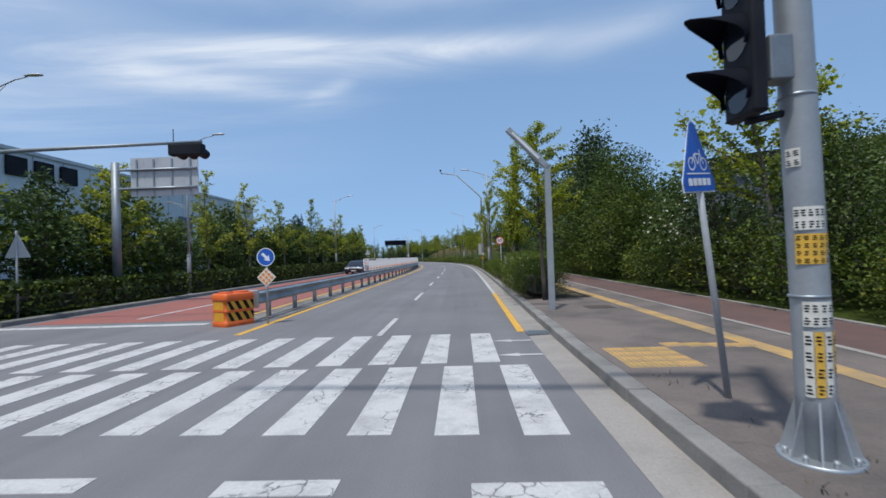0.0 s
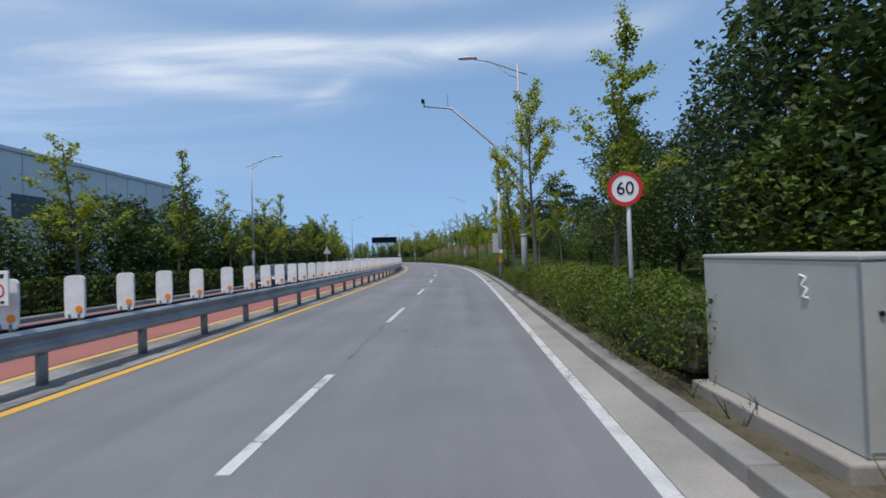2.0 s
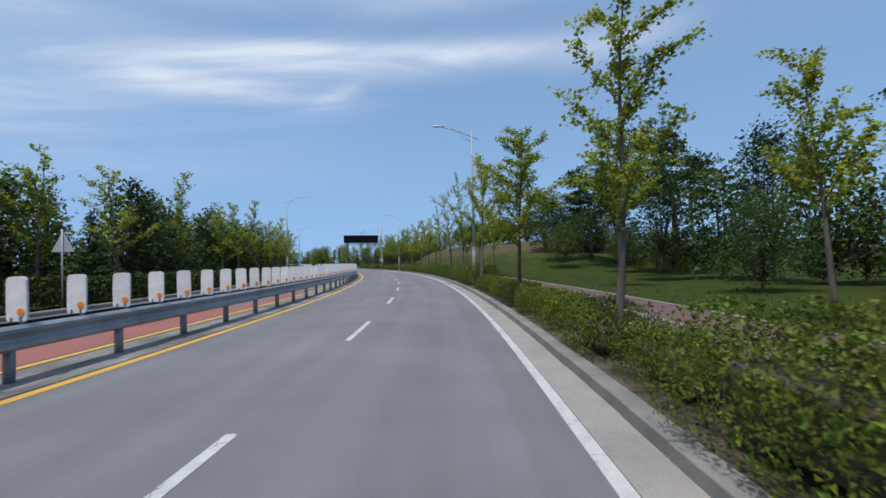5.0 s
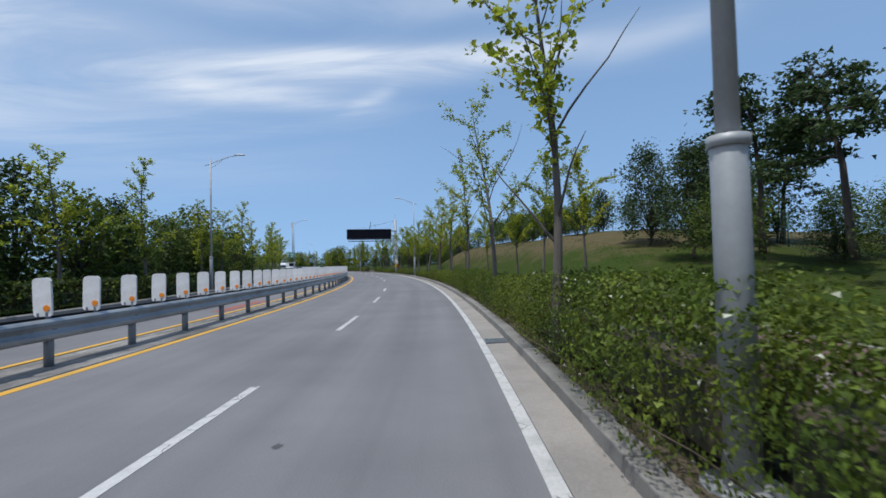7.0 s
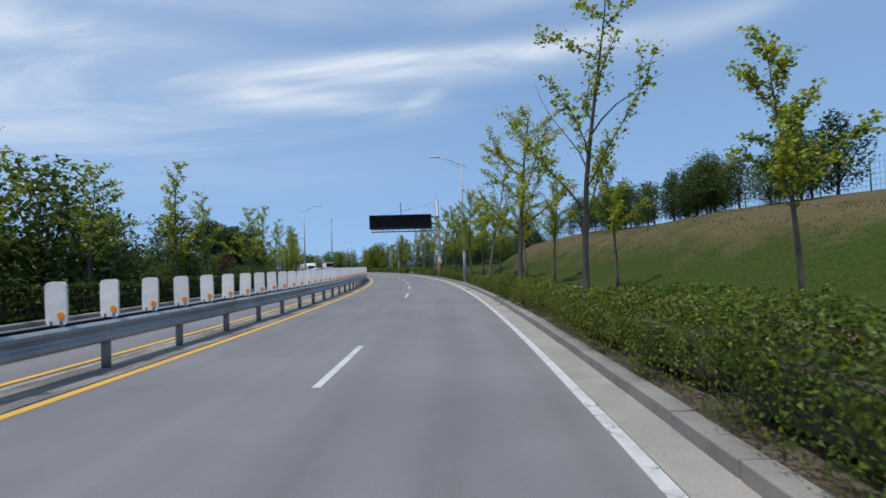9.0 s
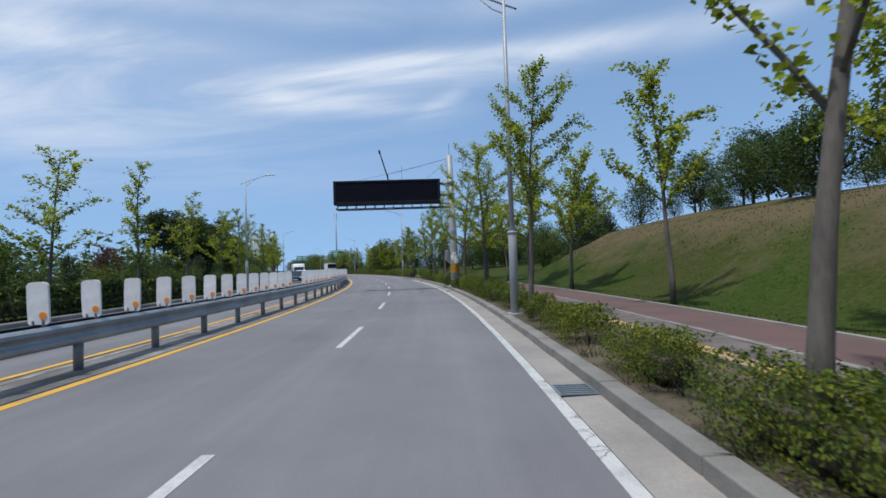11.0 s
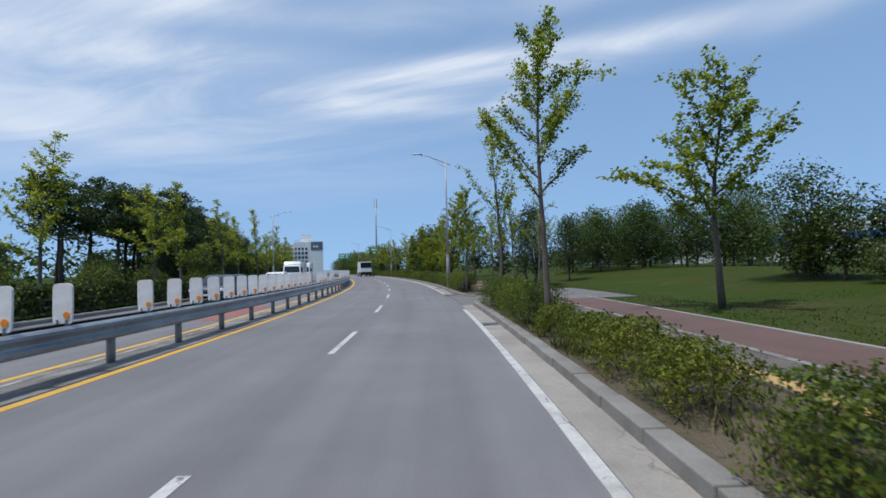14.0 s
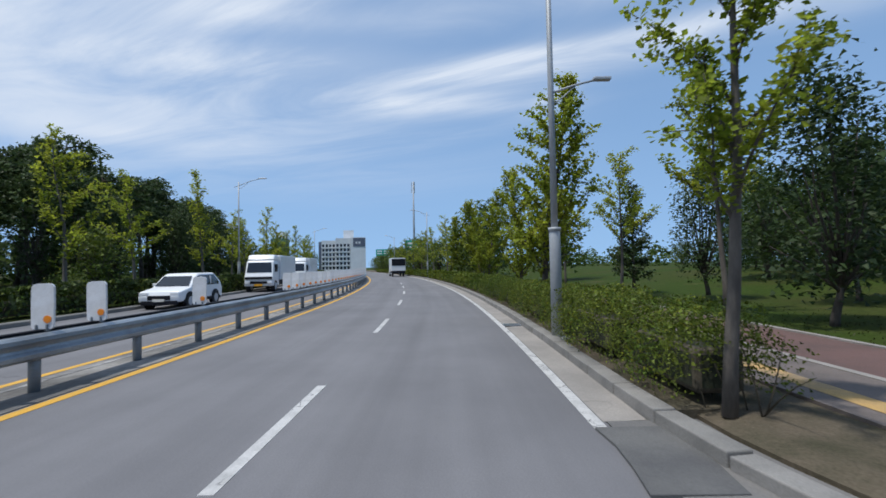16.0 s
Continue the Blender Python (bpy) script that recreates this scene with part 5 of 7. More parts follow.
for z0, z1, mat, a0, a1, lab, lines, glyphs in flyers:
    zm = (z0 + z1) / 2
    x, r = -0.008 - 0.018 * zm, 0.1175 - 0.0028 * zm
    sheet_part = wrap(sig, "poster", x, 0, z0, z1, r, mat, a0, a1, lab)
    bm = bmesh.new()
    pitch, wide = (z1 - z0) / lines, (a1 - a0) / glyphs
    for i in range(lines):
        for g in range(glyphs):
            for stroke in range(3):
                za = z0 + pitch * (i + 0.18 + 0.22 * stroke)
                aa = a0 + wide * (g + note_rng.uniform(0.12, 0.3))
                ab = a0 + wide * (g + note_rng.uniform(0.6, 0.88))
                lo = [bm.verts.new((x + (r + 0.002) * math.cos(radians(q)), (r + 0.002) * math.sin(radians(q)), za)) for q in (aa, (aa + ab) / 2, ab)]
                hi = [bm.verts.new((v.co.x, v.co.y, za + pitch * 0.11)) for v in lo]
                for q in range(2):
                    bm.faces.new((lo[q], lo[q + 1], hi[q + 1], hi[q]))
    tagged(part("lettering", bm, BLACK, sheet_part, "unreadable dark lettering"), kind="stuff")

bike = thing("bicycle_sign", "blue bicycle route sign on a leaning grey post by the crossing", "traffic sign", m=M(8.15, 3.93, 0.15, 0) @ pose(0, 0, 0, 0, -5.5, 0))
part("post", rod(bmesh.new(), [(0, 0, 0), (0, 0, 2.42)], 0.03, 12), LAMP_GREY, bike)
tri = [(-0.31, -0.32), (0.31, -0.32), (0.32, -0.22), (0.05, 0.42), (0.0, 0.45), (-0.05, 0.42), (-0.32, -0.22)]
turn_sign = pose(-0.01, -0.045, 2.20, 0, 0, 36) @ Matrix.Scale(0.84, 4)
bm = outline(bmesh.new(), tri, 0.015, turn_sign)
face = part("face", bm, BLUE_SIGN, bike, "blue sign face")
bm = outline(bmesh.new(), [(x * 1.05, z * 1.05) for x, z in tri], 0.008, turn_sign @ pose(0, 0.012, 0))
part("rim", bm, WHITE, face)
bm = bmesh.new()
for x in (-0.12, 0.12):
    ring = disc(0.075, 20)
    for k in range(20):
        (xa, za), (xb, zb) = ring[k - 1], ring[k]
        vs = [bm.verts.new((x + q * f, -0.003, -0.02 + w * f)) for q, w, f in ((xa, za, 1), (xb, zb, 1), (xb, zb, 0.78), (xa, za, 0.78))]
        bm.faces.new(vs)
for a, b in (((-0.12, -0.02), (-0.05, 0.09)), ((-0.05, 0.09), (0.07, 0.09)), ((0.07, 0.09), (0.12, -0.02)), ((-0.05, 0.09), (0.0, -0.02)), ((0.0, -0.02), (0.07, 0.09)), ((0.07, 0.09), (0.06, 0.14))):
    w = Vector((b[1] - a[1], a[0] - b[0])).normalized() * 0.008
    bm.faces.new([bm.verts.new((x, -0.0035, z)) for x, z in ((a[0] + w.x, a[1] + w.y), (b[0] + w.x, b[1] + w.y), (b[0] - w.x, b[1] - w.y), (a[0] - w.x, a[1] - w.y))])
box(bm, -0.24, 0.24, -0.004, -0.001, -0.135, -0.12)
for k in range(5):
    box(bm, -0.23 + k * 0.095, -0.155 + k * 0.095, -0.004, -0.001, -0.26, -0.18)
bmesh.ops.transform(bm, matrix=turn_sign, verts=bm.verts)
part("pictogram", bm, WHITE, face, "white bicycle and bars")

hook = thing("hooked_post", "grey square steel camera post bent towards the road", "post", m=M(15.3, 3.68, 0.13))
bm = bmesh.new()
box(bm, -0.07, 0.07, -0.07, 0.07, 0, 3.55, 0.012)
box(bm, -0.07, 0.07, -0.07, 0.07, -0.05, 1.35, 0.012, Matrix.Translation((0, 0, 3.5)) @ Matrix.Rotation(radians(-44), 4, "Y"))
part("post", bm, POLE, hook)
bm = bmesh.new()
box(bm, -0.16, 0.16, -0.16, 0.16, -0.02, 0.02, 0.005)
part("base_plate", bm, STEEL, hook)
bm = bmesh.new()
box(bm, -0.03, 0.03, -0.085, -0.07, 0.3, 1.2, 0.0, Matrix.Translation((0, 0, 3.5)) @ Matrix.Rotation(radians(-44), 4, "Y"))
part("light_strip", bm, PANEL, hook, "pale strip under the arm")

barrel = thing("crash_barrier", "dented orange plastic water barrier with slanted black and yellow stripes", "barrier", m=M(15.3, -4.2, 0.0, 62, 0.9))


def rounded_block(bm, half_x, half_y, rows, corner):
    """A block lofted through rings (scale, z) with rounded corners."""
    rings = []
    for k, z in rows:
        ring = []
        for q in range(4):
            for j in range(5):
                a = math.pi / 2 * (q + j / 4)
                cx, cy = (half_x - corner) * (1 if q in (0, 3) else -1), (half_y - corner) * (1 if q < 2 else -1)
                ring.append(bm.verts.new(((cx + corner * math.cos(a)) * k, (cy + corner * math.sin(a)) * k, z)))
        rings.append(ring)
    for a, b in zip(rings, rings[1:]):
        for j in range(20):
            bm.faces.new((a[j], a[(j + 1) % 20], b[(j + 1) % 20], b[j])).smooth = True
    bm.faces.new(rings[-1])
    return bm


part("block", rounded_block(bmesh.new(), 0.47, 0.32, [(1.0, 0.0), (1.02, 0.05), (1.0, 0.13), (0.96, 0.145), (0.96, 0.385), (0.985, 0.40), (0.985, 0.43), (0.96, 0.445), (0.96, 0.685), (1.01, 0.70), (1.02, 0.74), (1.01, 0.85), (0.95, 0.89)], 0.10), BARREL, barrel)
for x0, x1 in ((-0.36, -0.10), (0.08, 0.40)):
    part("lifting_rib", box(bmesh.new(), x0, x1, -0.16, 0.16, 0.875, 0.93, 0.02), BARREL, barrel, "raised orange rib on the top")
for z0 in (0.15, 0.45):
    for k in range(8):
        x = -0.50 + 0.123 * k
        bm = bmesh.new()
        corners = [(x + 0.07, z0), (x + 0.193, z0), (x + 0.053, z0 + 0.23), (x - 0.07, z0 + 0.23)]
        bm.faces.new([bm.verts.new((min(0.42, max(-0.42, u)), -0.313, v)) for u, v in corners])
        part("stripe", bm, (HAZARD_Y, BLACK)[k % 2], barrel, ("yellow", "black")[k % 2] + " slanted stripe")
    for side in (-1, 1):
        bm = bmesh.new()
        bm.faces.new([bm.verts.new((side * 0.456, y, z)) for y, z in ((-0.21, z0), (0.21, z0), (0.21, z0 + 0.23), (-0.21, z0 + 0.23))][::side])
        part("stripe", bm, HAZARD_Y, barrel, "yellow end sheet")

keep = thing("arrow_sign", "round blue arrow sign over a chequered reflector diamond", "traffic sign", m=M(15.25, -3.32, 0.0))
part("post", rod(bmesh.new(), [(0, 0.02, 0), (0, 0.02, 1.8)], 0.025, 10), LAMP_GREY, keep)
face = part("face", outline(bmesh.new(), disc(0.215, 36), 0.012, pose(0, -0.02, 1.66)), BLUE_SIGN, keep, "blue disc")
bm = bmesh.new()
ring, inner = disc(0.225, 36), disc(0.205, 36)
for k in range(36):
    bm.faces.new([bm.verts.new((x, -0.024, 1.66 + z)) for x, z in (ring[k - 1], ring[k], inner[k], inner[k - 1])])
arrow = [(-0.035, -0.13), (0.035, -0.13), (0.035, 0.02), (0.09, 0.02), (0.0, 0.14), (-0.09, 0.02), (-0.035, 0.02)]
rot = Matrix.Rotation(radians(-135), 2)
bm.faces.new([bm.verts.new((v.x, -0.025, 1.66 + v.y)) for v in (rot @ Vector(p) for p in arrow)])
part("arrow", bm, WHITE, face, "white slanting arrow")
diamond = part("diamond", outline(bmesh.new(), [(0, -0.235), (0.235, 0), (0, 0.235), (-0.235, 0)], 0.02, pose(0, -0.02, 1.16)), PAPER, keep, "white reflector diamond")
for i in range(3):
    for j in range(3):
        u, v = (i - 1) * 0.1, (j - 1) * 0.1
        part("reflector", outline(bmesh.new(), disc(0.036, 14), 0.01, pose((u - v) * 0.707, -0.028, 1.16 + (u + v) * 0.707)), ORANGE, diamond)

speed = thing("speed_sign", "round white speed limit sign with a red rim on post", "traffic sign", m=M(32.1, 3.93, 0.08))
part("post", rod(bmesh.new(), [(0, 0.02, 0), (0, 0.02, 2.42)], 0.03, 10), LAMP_GREY, speed)
face = part("face", outline(bmesh.new(), disc(0.235, 40), 0.012, pose(-0.05, -0.02, 2.27)), WHITE, speed, "white disc")
bm = bmesh.new()
ring, inner = disc(0.24, 40), disc(0.185, 40)
for k in range(40):
    bm.faces.new([bm.verts.new((x - 0.05, -0.024, 2.27 + z)) for x, z in (ring[k - 1], ring[k], inner[k], inner[k - 1])])
part("rim", bm, RED_SIGN, face, "red rim")
part("digits", text_mesh("60", 0.25, BLACK), None, face, "black digits", pose(-0.05, -0.026, 2.27))



def louvre_field(parent, x0, x1, z0, z1, count, m):
    """A column of pressed ventilation louvres on a sheet-metal face."""
    step = (z1 - z0) / count
    for k in range(count):
        bm = bmesh.new()
        z = z0 + step * k
        vs = [bm.verts.new(q) for q in ((x0, 0.0, z + step * 0.78), (x1, 0.0, z + step * 0.78), (x1, -0.022, z + step * 0.18), (x0, -0.022, z + step * 0.18), (x0, 0.0, z + step * 0.12), (x1, 0.0, z + step * 0.12))]
        bm.faces.new((vs[0], vs[3], vs[2], vs[1]))
        bm.faces.new((vs[3], vs[4], vs[5], vs[2]))
        bm.faces.new((vs[0], vs[4], vs[3]))
        bm.faces.new((vs[1], vs[2], vs[5]))
        bmesh.ops.transform(bm, matrix=m, verts=bm.verts)
        part("louvre", bm, BOX_GREY, parent)


def cabinet_body(c, w, l, z0, z1, lid):
    bm = bmesh.new()
    box(bm, -w, w, -l, l, z0, z1, 0.012)
    body = part("body", bm, BOX_GREY, c)
    bm = bmesh.new()
    box(bm, -w - lid, w + lid, -l - lid, l + lid, z1 + 0.002, z1 + 0.04, 0.012)
    part("lid", bm, BOX_GREY, c, "pale overhanging lid")
    return body


# plain cabinet: blank side to the road, a louvred door on its end
c = thing("utility_cabinet", "plain grey utility cabinet with a louvred end on a concrete plinth", "utility cabinet", m=M(29.25, 4.26, 0.1))
bm = bmesh.new()
box(bm, -0.47, 0.45, -0.95, 0.95, -0.1, 0.13, 0.02)
part("plinth", bm, CONCRETE, c)
body = cabinet_body(c, 0.33, 0.9, 0.132, 1.30, 0.008)
end = pose(0, -0.901, 0)
for z in (0.58, 0.98):
    louvre_field(body, -0.02, 0.17, z, z + 0.16, 4, end)
bm = bmesh.new()
box(bm, -0.335, -0.325, -0.905, -0.885, 0.14, 1.29)
box(bm, -0.31, 0.30, -0.906, -0.90, 0.17, 0.18)
part("door_seam", bm, RAIL, body)
part("latch", rod(bmesh.new(), [(-0.22, -0.915, 0.99), (-0.22, -0.90, 0.99)], 0.016, 10), BLACK, body)
bm = bmesh.new()
squiggle = [(0.30, 1.20), (0.36, 1.185), (0.31, 1.13), (0.37, 1.11), (0.32, 1.05), (0.38, 1.045)]
rod(bm, [(-0.333, -y - 0.10, z) for y, z in squiggle], 0.011, 5)
part("paint_mark", bm, WHITE, body, "white sprayed squiggle")

# louvred cabinet: doors full of vents towards the road
c = thing("utility_cabinet", "pale louvred utility cabinet with vented doors on a concrete plinth", "utility cabinet", m=M(26.85, 4.52, 0.1))
bm = bmesh.new()
box(bm, -0.70, 0.5, -1.1, 1.12, -0.1, 0.15, 0.02)
part("plinth", bm, CONCRETE, c)
body = cabinet_body(c, 0.40, 1.02, 0.152, 1.36, 0.03)
face_m = pose(-0.401, 0, 0, 0, 0, -90)
for x0, x1 in ((-0.96, -0.78), (-0.66, -0.44), (-0.40, -0.18), (-0.06, 0.16), (0.20, 0.42), (0.54, 0.76)):
    for z0, z1 in ((0.24, 0.72), (0.84, 1.24)):
        louvre_field(body, x0, x1, z0, z1, 9, face_m)
for y in (-0.70, -0.12, 0.48):
    bm = bmesh.new()
    box(bm, -0.406, -0.40, y - 0.006, y + 0.006, 0.18, 1.34)
    part("door_seam", bm, RAIL, body)
bm = bmesh.new()
box(bm, -0.405, -0.40, 0.20, 0.42, 1.27, 1.345)
part("rust_plate", bm, RED_ROAD, body, "rusty name plate")

# signals, sign backs and posts beyond the other carriageway
arm = thing("signal_mast", "grey mast arm with a black horizontal signal over the lanes", "traffic light", m=M(16.4, -12.4, -0.02))
bm = bmesh.new()
rod(bm, [(-3.2, 0, 0), (-3.2, 0, 6.0)], [0.16, 0.12], 14)
part("pole", bm, POLE, arm)
part("mast_arm", rod(bmesh.new(), [(-3.2, 0, 4.75), (2.0, 0, 4.88), (6.9, 0, 4.92)], [0.08, 0.058, 0.04], 12), POST, arm)
bm = bmesh.new()
box(bm, 6.0, 6.95, -0.12, 0.12, 4.55, 4.86, 0.03)
for k in range(3):
    rod(bm, [(6.17 + 0.31 * k, 0.12, 4.68), (6.17 + 0.31 * k, 0.38, 4.64)], [0.14, 0.13], 14, cap=False)
signal = part("signal_head", bm, BLACK, arm, "black horizontal signal head")
bm = bmesh.new()
rod(bm, [(6.1, 0, 4.9), (6.1, 0, 5.3)], 0.012, 5)
rod(bm, [(6.2, 0, 4.85), (6.9, 0, 4.9)], 0.02, 5)
part("bracket", bm, BLACK, signal)
bm = bmesh.new()
box(bm, -0.1, 1.0, -0.02, 0.02, 4.22, 4.62, 0.01)
plate = part("street_plate", bm, BLUE_SIGN, arm, "small blue street plate")
bm = bmesh.new()
for k in range(4):
    box(bm, 0.3 + k * 0.16, 0.41 + k * 0.16, -0.026, -0.02, 4.36, 4.50)
part("lettering", bm, WHITE, plate)

guide = thing("guide_sign", "grey back of a large guide sign on a cantilever pole", "road sign", m=M(22.4, -12.4, -0.05) @ Matrix.Diagonal((1.08, 1, 1, 1)))
# darker steel than POLE: the pole's shaded side is put into its colour
part("pole", rod(bmesh.new(), [(0, 0, 0), (0, 0, 5.8)], [0.17, 0.14], 16), POST, guide)
bm = bmesh.new()
for k in range(5):
    box(bm, 0.55 + k * 0.52, 1.065 + k * 0.52, 0.06, 0.09, 4.40, 5.98, 0.004)
part("sign_sheet", bm, SIGN_BACK, guide, "riveted grey sheet metal back")
bm = bmesh.new()
for z in (4.72, 5.48):
    rod(bm, [(-0.2, 0.0, z), (3.12, 0.0, z)], 0.05, 8)
for x in (0.8, 1.45, 2.15, 2.85):
    box(bm, x - 0.03, x + 0.03, 0.02, 0.06, 4.4, 5.9)
part("frame", bm, RAIL, guide, "grey tube frame")

for s, d, z0, lab in ((17.2, -11.6, 2.3, "grey back of a triangular warning sign on a thin post"), (76.0, -11.4, 2.5, "grey back of a triangular warning sign on a thin post")):
    t = thing("warning_sign", lab, "traffic sign", m=M(s, d, 0.1))
    part("post", rod(bmesh.new(), [(0, 0, 0), (0, 0, z0 + 0.3)], 0.03, 8), LAMP_GREY, t)
    part("face", outline(bmesh.new(), [(-0.4, 0), (0.4, 0), (0.03, 0.68), (-0.03, 0.68)], 0.012, pose(0, 0.03, z0 - 0.5)), SIGN_BACK, t, "grey sheet metal back")

# ---- far signs, mast, buildings ----
cell = thing("cell_mast", "tall thin grey antenna mast beside the road ahead", "mast", m=pose(-73.2, 254.7, 0))
part("pole", rod(bmesh.new(), [(0, 0, -0.4), (0, 0, 9), (0, 0, 18.4)], [0.26, 0.20, 0.13], 10), POLE, cell)
bm = bmesh.new()
for z in (16.6, 17.4, 18.0):
    for k in range(3):
        a = k * 2.1
        box(bm, -0.1, 0.1, 0.3, 0.42, z - 0.35, z + 0.35, 0.02, pose(0, 0, 0, 0, 0, math.degrees(a)))
part("antenna", bm, SIGN_BACK, cell)
for x, y, w, z0, z1, turn in ((-71.8, 252.6, 3.6, 5.0, 6.9, 30), (-112, 300, 4.5, 5.6, 7.6, 30)):
    g = thing("direction_sign", "green direction sign on a cantilever pole", "road sign", m=pose(x, y, -0.3, 0, 0, turn))
    part("pole", rod(bmesh.new(), [(w / 2 + 1.5, 0, 0), (w / 2 + 1.5, 0, z1 + 0.3)], 0.16, 10), POLE, g)
    bm = bmesh.new()
    for z in (z0 + 0.4, z1 - 0.4):
        rod(bm, [(-w / 2, 0.1, z), (w / 2 + 1.5, 0.1, z)], 0.06, 8)
    part("arm", bm, POLE, g)
    bm = bmesh.new()
    box(bm, -w / 2, w / 2, 0, 0.06, z0, z1, 0.02)
    face = part("face", bm, GREEN_SIGN, g, "green face")
    bm = bmesh.new()
    for k, (xa, xb, za, zb) in enumerate(((-0.42, -0.05, 0.62, 0.8), (0.06, 0.42, 0.62, 0.8), (-0.42, -0.08, 0.25, 0.42), (0.06, 0.36, 0.25, 0.42))):
        box(bm, xa * w, xb * w, -0.012, -0.004, z0 + za * (z1 - z0), z0 + zb * (z1 - z0))
    part("lettering", bm, WHITE, face)


def facade(b, name, x0, x1, y, depth, h, mat, bays, label=""):
    """A wall block with rows of recessed windows between white piers on its front."""
    bm = bmesh.new()
    box(bm, x0, x1, y, y + depth, 0, h)
    wall = part(name, bm, mat, b, label)
    if not bays:
        return wall
    pitch = (x1 - x0) / bays
    bm = bmesh.new()
    box(bm, -pitch * 0.32, pitch * 0.32, -0.06, 0.10, 0, 1.7)
    pane = mesh_of("window", bm, DARK_GLASS)
    bm = bmesh.new()
    box(bm, -pitch * 0.40, pitch * 0.40, -0.55, -0.05, 0, 0.75, 0.03)
    rail = mesh_of("balcony", bm, mat)
    for f in range(int((h - 1.5) / 2.8)):
        for k in range(bays):
            m = pose(x0 + (k + 0.5) * pitch, y, 1.3 + f * 2.8)
            part("window", pane, None, wall, m=m)
            part("balcony", rail, None, wall, m=m @ pose(0, 0, -0.85))
    return wall


block = thing("apartment_block", "white apartment block with a blank gable and dark blue panel", "building", m=pose(-207.9, 411.7, -0.5, 0, 0, 38))
gable = facade(block, "gable_wall", -4.7, 4.7, 0, 12, 21.0, APARTMENT, 0, "blank white gable")
bm = bmesh.new()
box(bm, -3.0, 4.4, -0.12, 0.0, 15.2, 20.6, 0.02)
panel_top = part("panel", bm, APARTMENT_GREY, gable, "dark blue panel")
bm = bmesh.new()
for x in (-0.9, 0.9):
    box(bm, x - 0.6, x + 0.6, -0.2, -0.12, 17.0, 18.3)
part("emblem", bm, APARTMENT, panel_top)
facade(block, "wing_wall", -13.6, -4.8, 1.2, 11, 20.6, APARTMENT, 4)
facade(block, "wing_wall", -22.4, -13.9, 5.2, 10, 19.4, APARTMENT, 4)
bm = bmesh.new()
box(bm, -9.0, -2.6, 8, 13, 20.6, 26.0)
part("stair_tower", bm, APARTMENT, block, "pale roof tower")
bm = bmesh.new()
box(bm, -24.2, -22.4, 5.6, 14, 0, 18.6)
part("end_wall", bm, APARTMENT_GREY, block)

far_block = thing("apartment_block", "distant grey-green apartment tower behind the trees", "building", m=pose(-242.6, 380.4, -0.5, 0, 0, 33))
facade(far_block, "wall", -4.5, 4.0, 0, 10, 20.5, FENCE, 4)
facade(far_block, "rear_wall", -4.2, 1.5, 10.2, 8, 25.0, APARTMENT, 3)

factory = thing("factory", "long pale grey metal-clad factory behind the trees", "building", m=M(15, -34, 0.3, 0.2))
bm = bmesh.new()
box(bm, -24, 1, -60, 67.5, -0.6, 10.5)
wall = part("wall", bm, WALL_WHITE, factory)
joint_bm = bmesh.new()
box(joint_bm, 1.0, 1.04, -0.02, 0.02, 0, 10.45)
joint_me = mesh_of("panel_joint", joint_bm, BOX_GREY)
for k in range(42):
    part("panel_joint", joint_me, None, wall, m=pose(0, -58 + k * 3.0, 0))
bm = bmesh.new()
box(bm, -24.1, 1.15, -60.1, 67.65, 10.5, 10.8)
part("roof", bm, SIGN_BACK, factory)
for y0, y1, z0, z1 in ((56.6, 58.4, 4.6, 7.6), (59.2, 60.8, 4.6, 7.6), (61.6, 63.2, 4.6, 7.6), (46, 49, 5.2, 7.2), (34, 37, 5.2, 7.2), (22, 25, 5.2, 7.2)):
    bm = bmesh.new()
    box(bm, 0.9, 1.06, y0, y1, z0, z1)
    w = part("window", bm, DARK_GLASS, factory)
    bm = bmesh.new()
    box(bm, 0.95, 1.1, y0 - 0.08, y1 + 0.08, z0 - 0.1, z0)
    part("sill", bm, WALL_WHITE, w)
for y in (2, 20, 40, 52):
    bm = bmesh.new()
    box(bm, -5, -2, y + 1.5, y + 5, 10.75, 11.7, 0.05)
    part("roof_duct", bm, SIGN_BACK, factory, "grey roof duct")
    bm = bmesh.new()
    for k in range(5):
        rod(bm, [(-1.5, y + k, 10.75), (-1.5, y + k, 11.9)], 0.05, 5)
    rod(bm, [(-1.5, y, 11.9), (-1.5, y + 4, 11.9)], 0.05, 5)
    rod(bm, [(-1.5, y, 11.3), (-1.5, y + 4, 11.3)], 0.04, 5)
    part("roof_railing", bm, SIGN_BACK, factory, "grey roof railing")
for y in (23.5, 26.0, 28.5):
    bm = bmesh.new()
    box(bm, 1.05, 1.25, y, y + 1.8, 8.6, 10.1, 0.05)
    part("sign_shape", bm, BLACK, factory, "dark raised sign shape")

shed = thing("warehouse", "dark flat-roofed building behind the wooded bank", "building", m=M(27.5, 12.6, 0.5, -38))
bm = bmesh.new()
box(bm, 0.3, 13, 0.3, 8, -0.5, 4.8)
part("wall", bm, APARTMENT_GREY, shed)
bm = bmesh.new()
box(bm, 0, 13.3, 0, 8.3, 4.8, 5.3)
part("roof", bm, BLACK, shed)
hall = thing("sports_hall", "low white hall with a blue band behind the lawn", "building", m=M(216, 62, 0.2, 20))
bm = bmesh.new()
box(bm, -6, 6, -14, 16, -0.5, 6.0)
part("wall", bm, WALL_WHITE, hall)
bm = bmesh.new()
box(bm, -6.2, 6.2, -14.2, 16.2, 3.6, 4.6)
part("band", bm, BLUE_SIGN, hall)

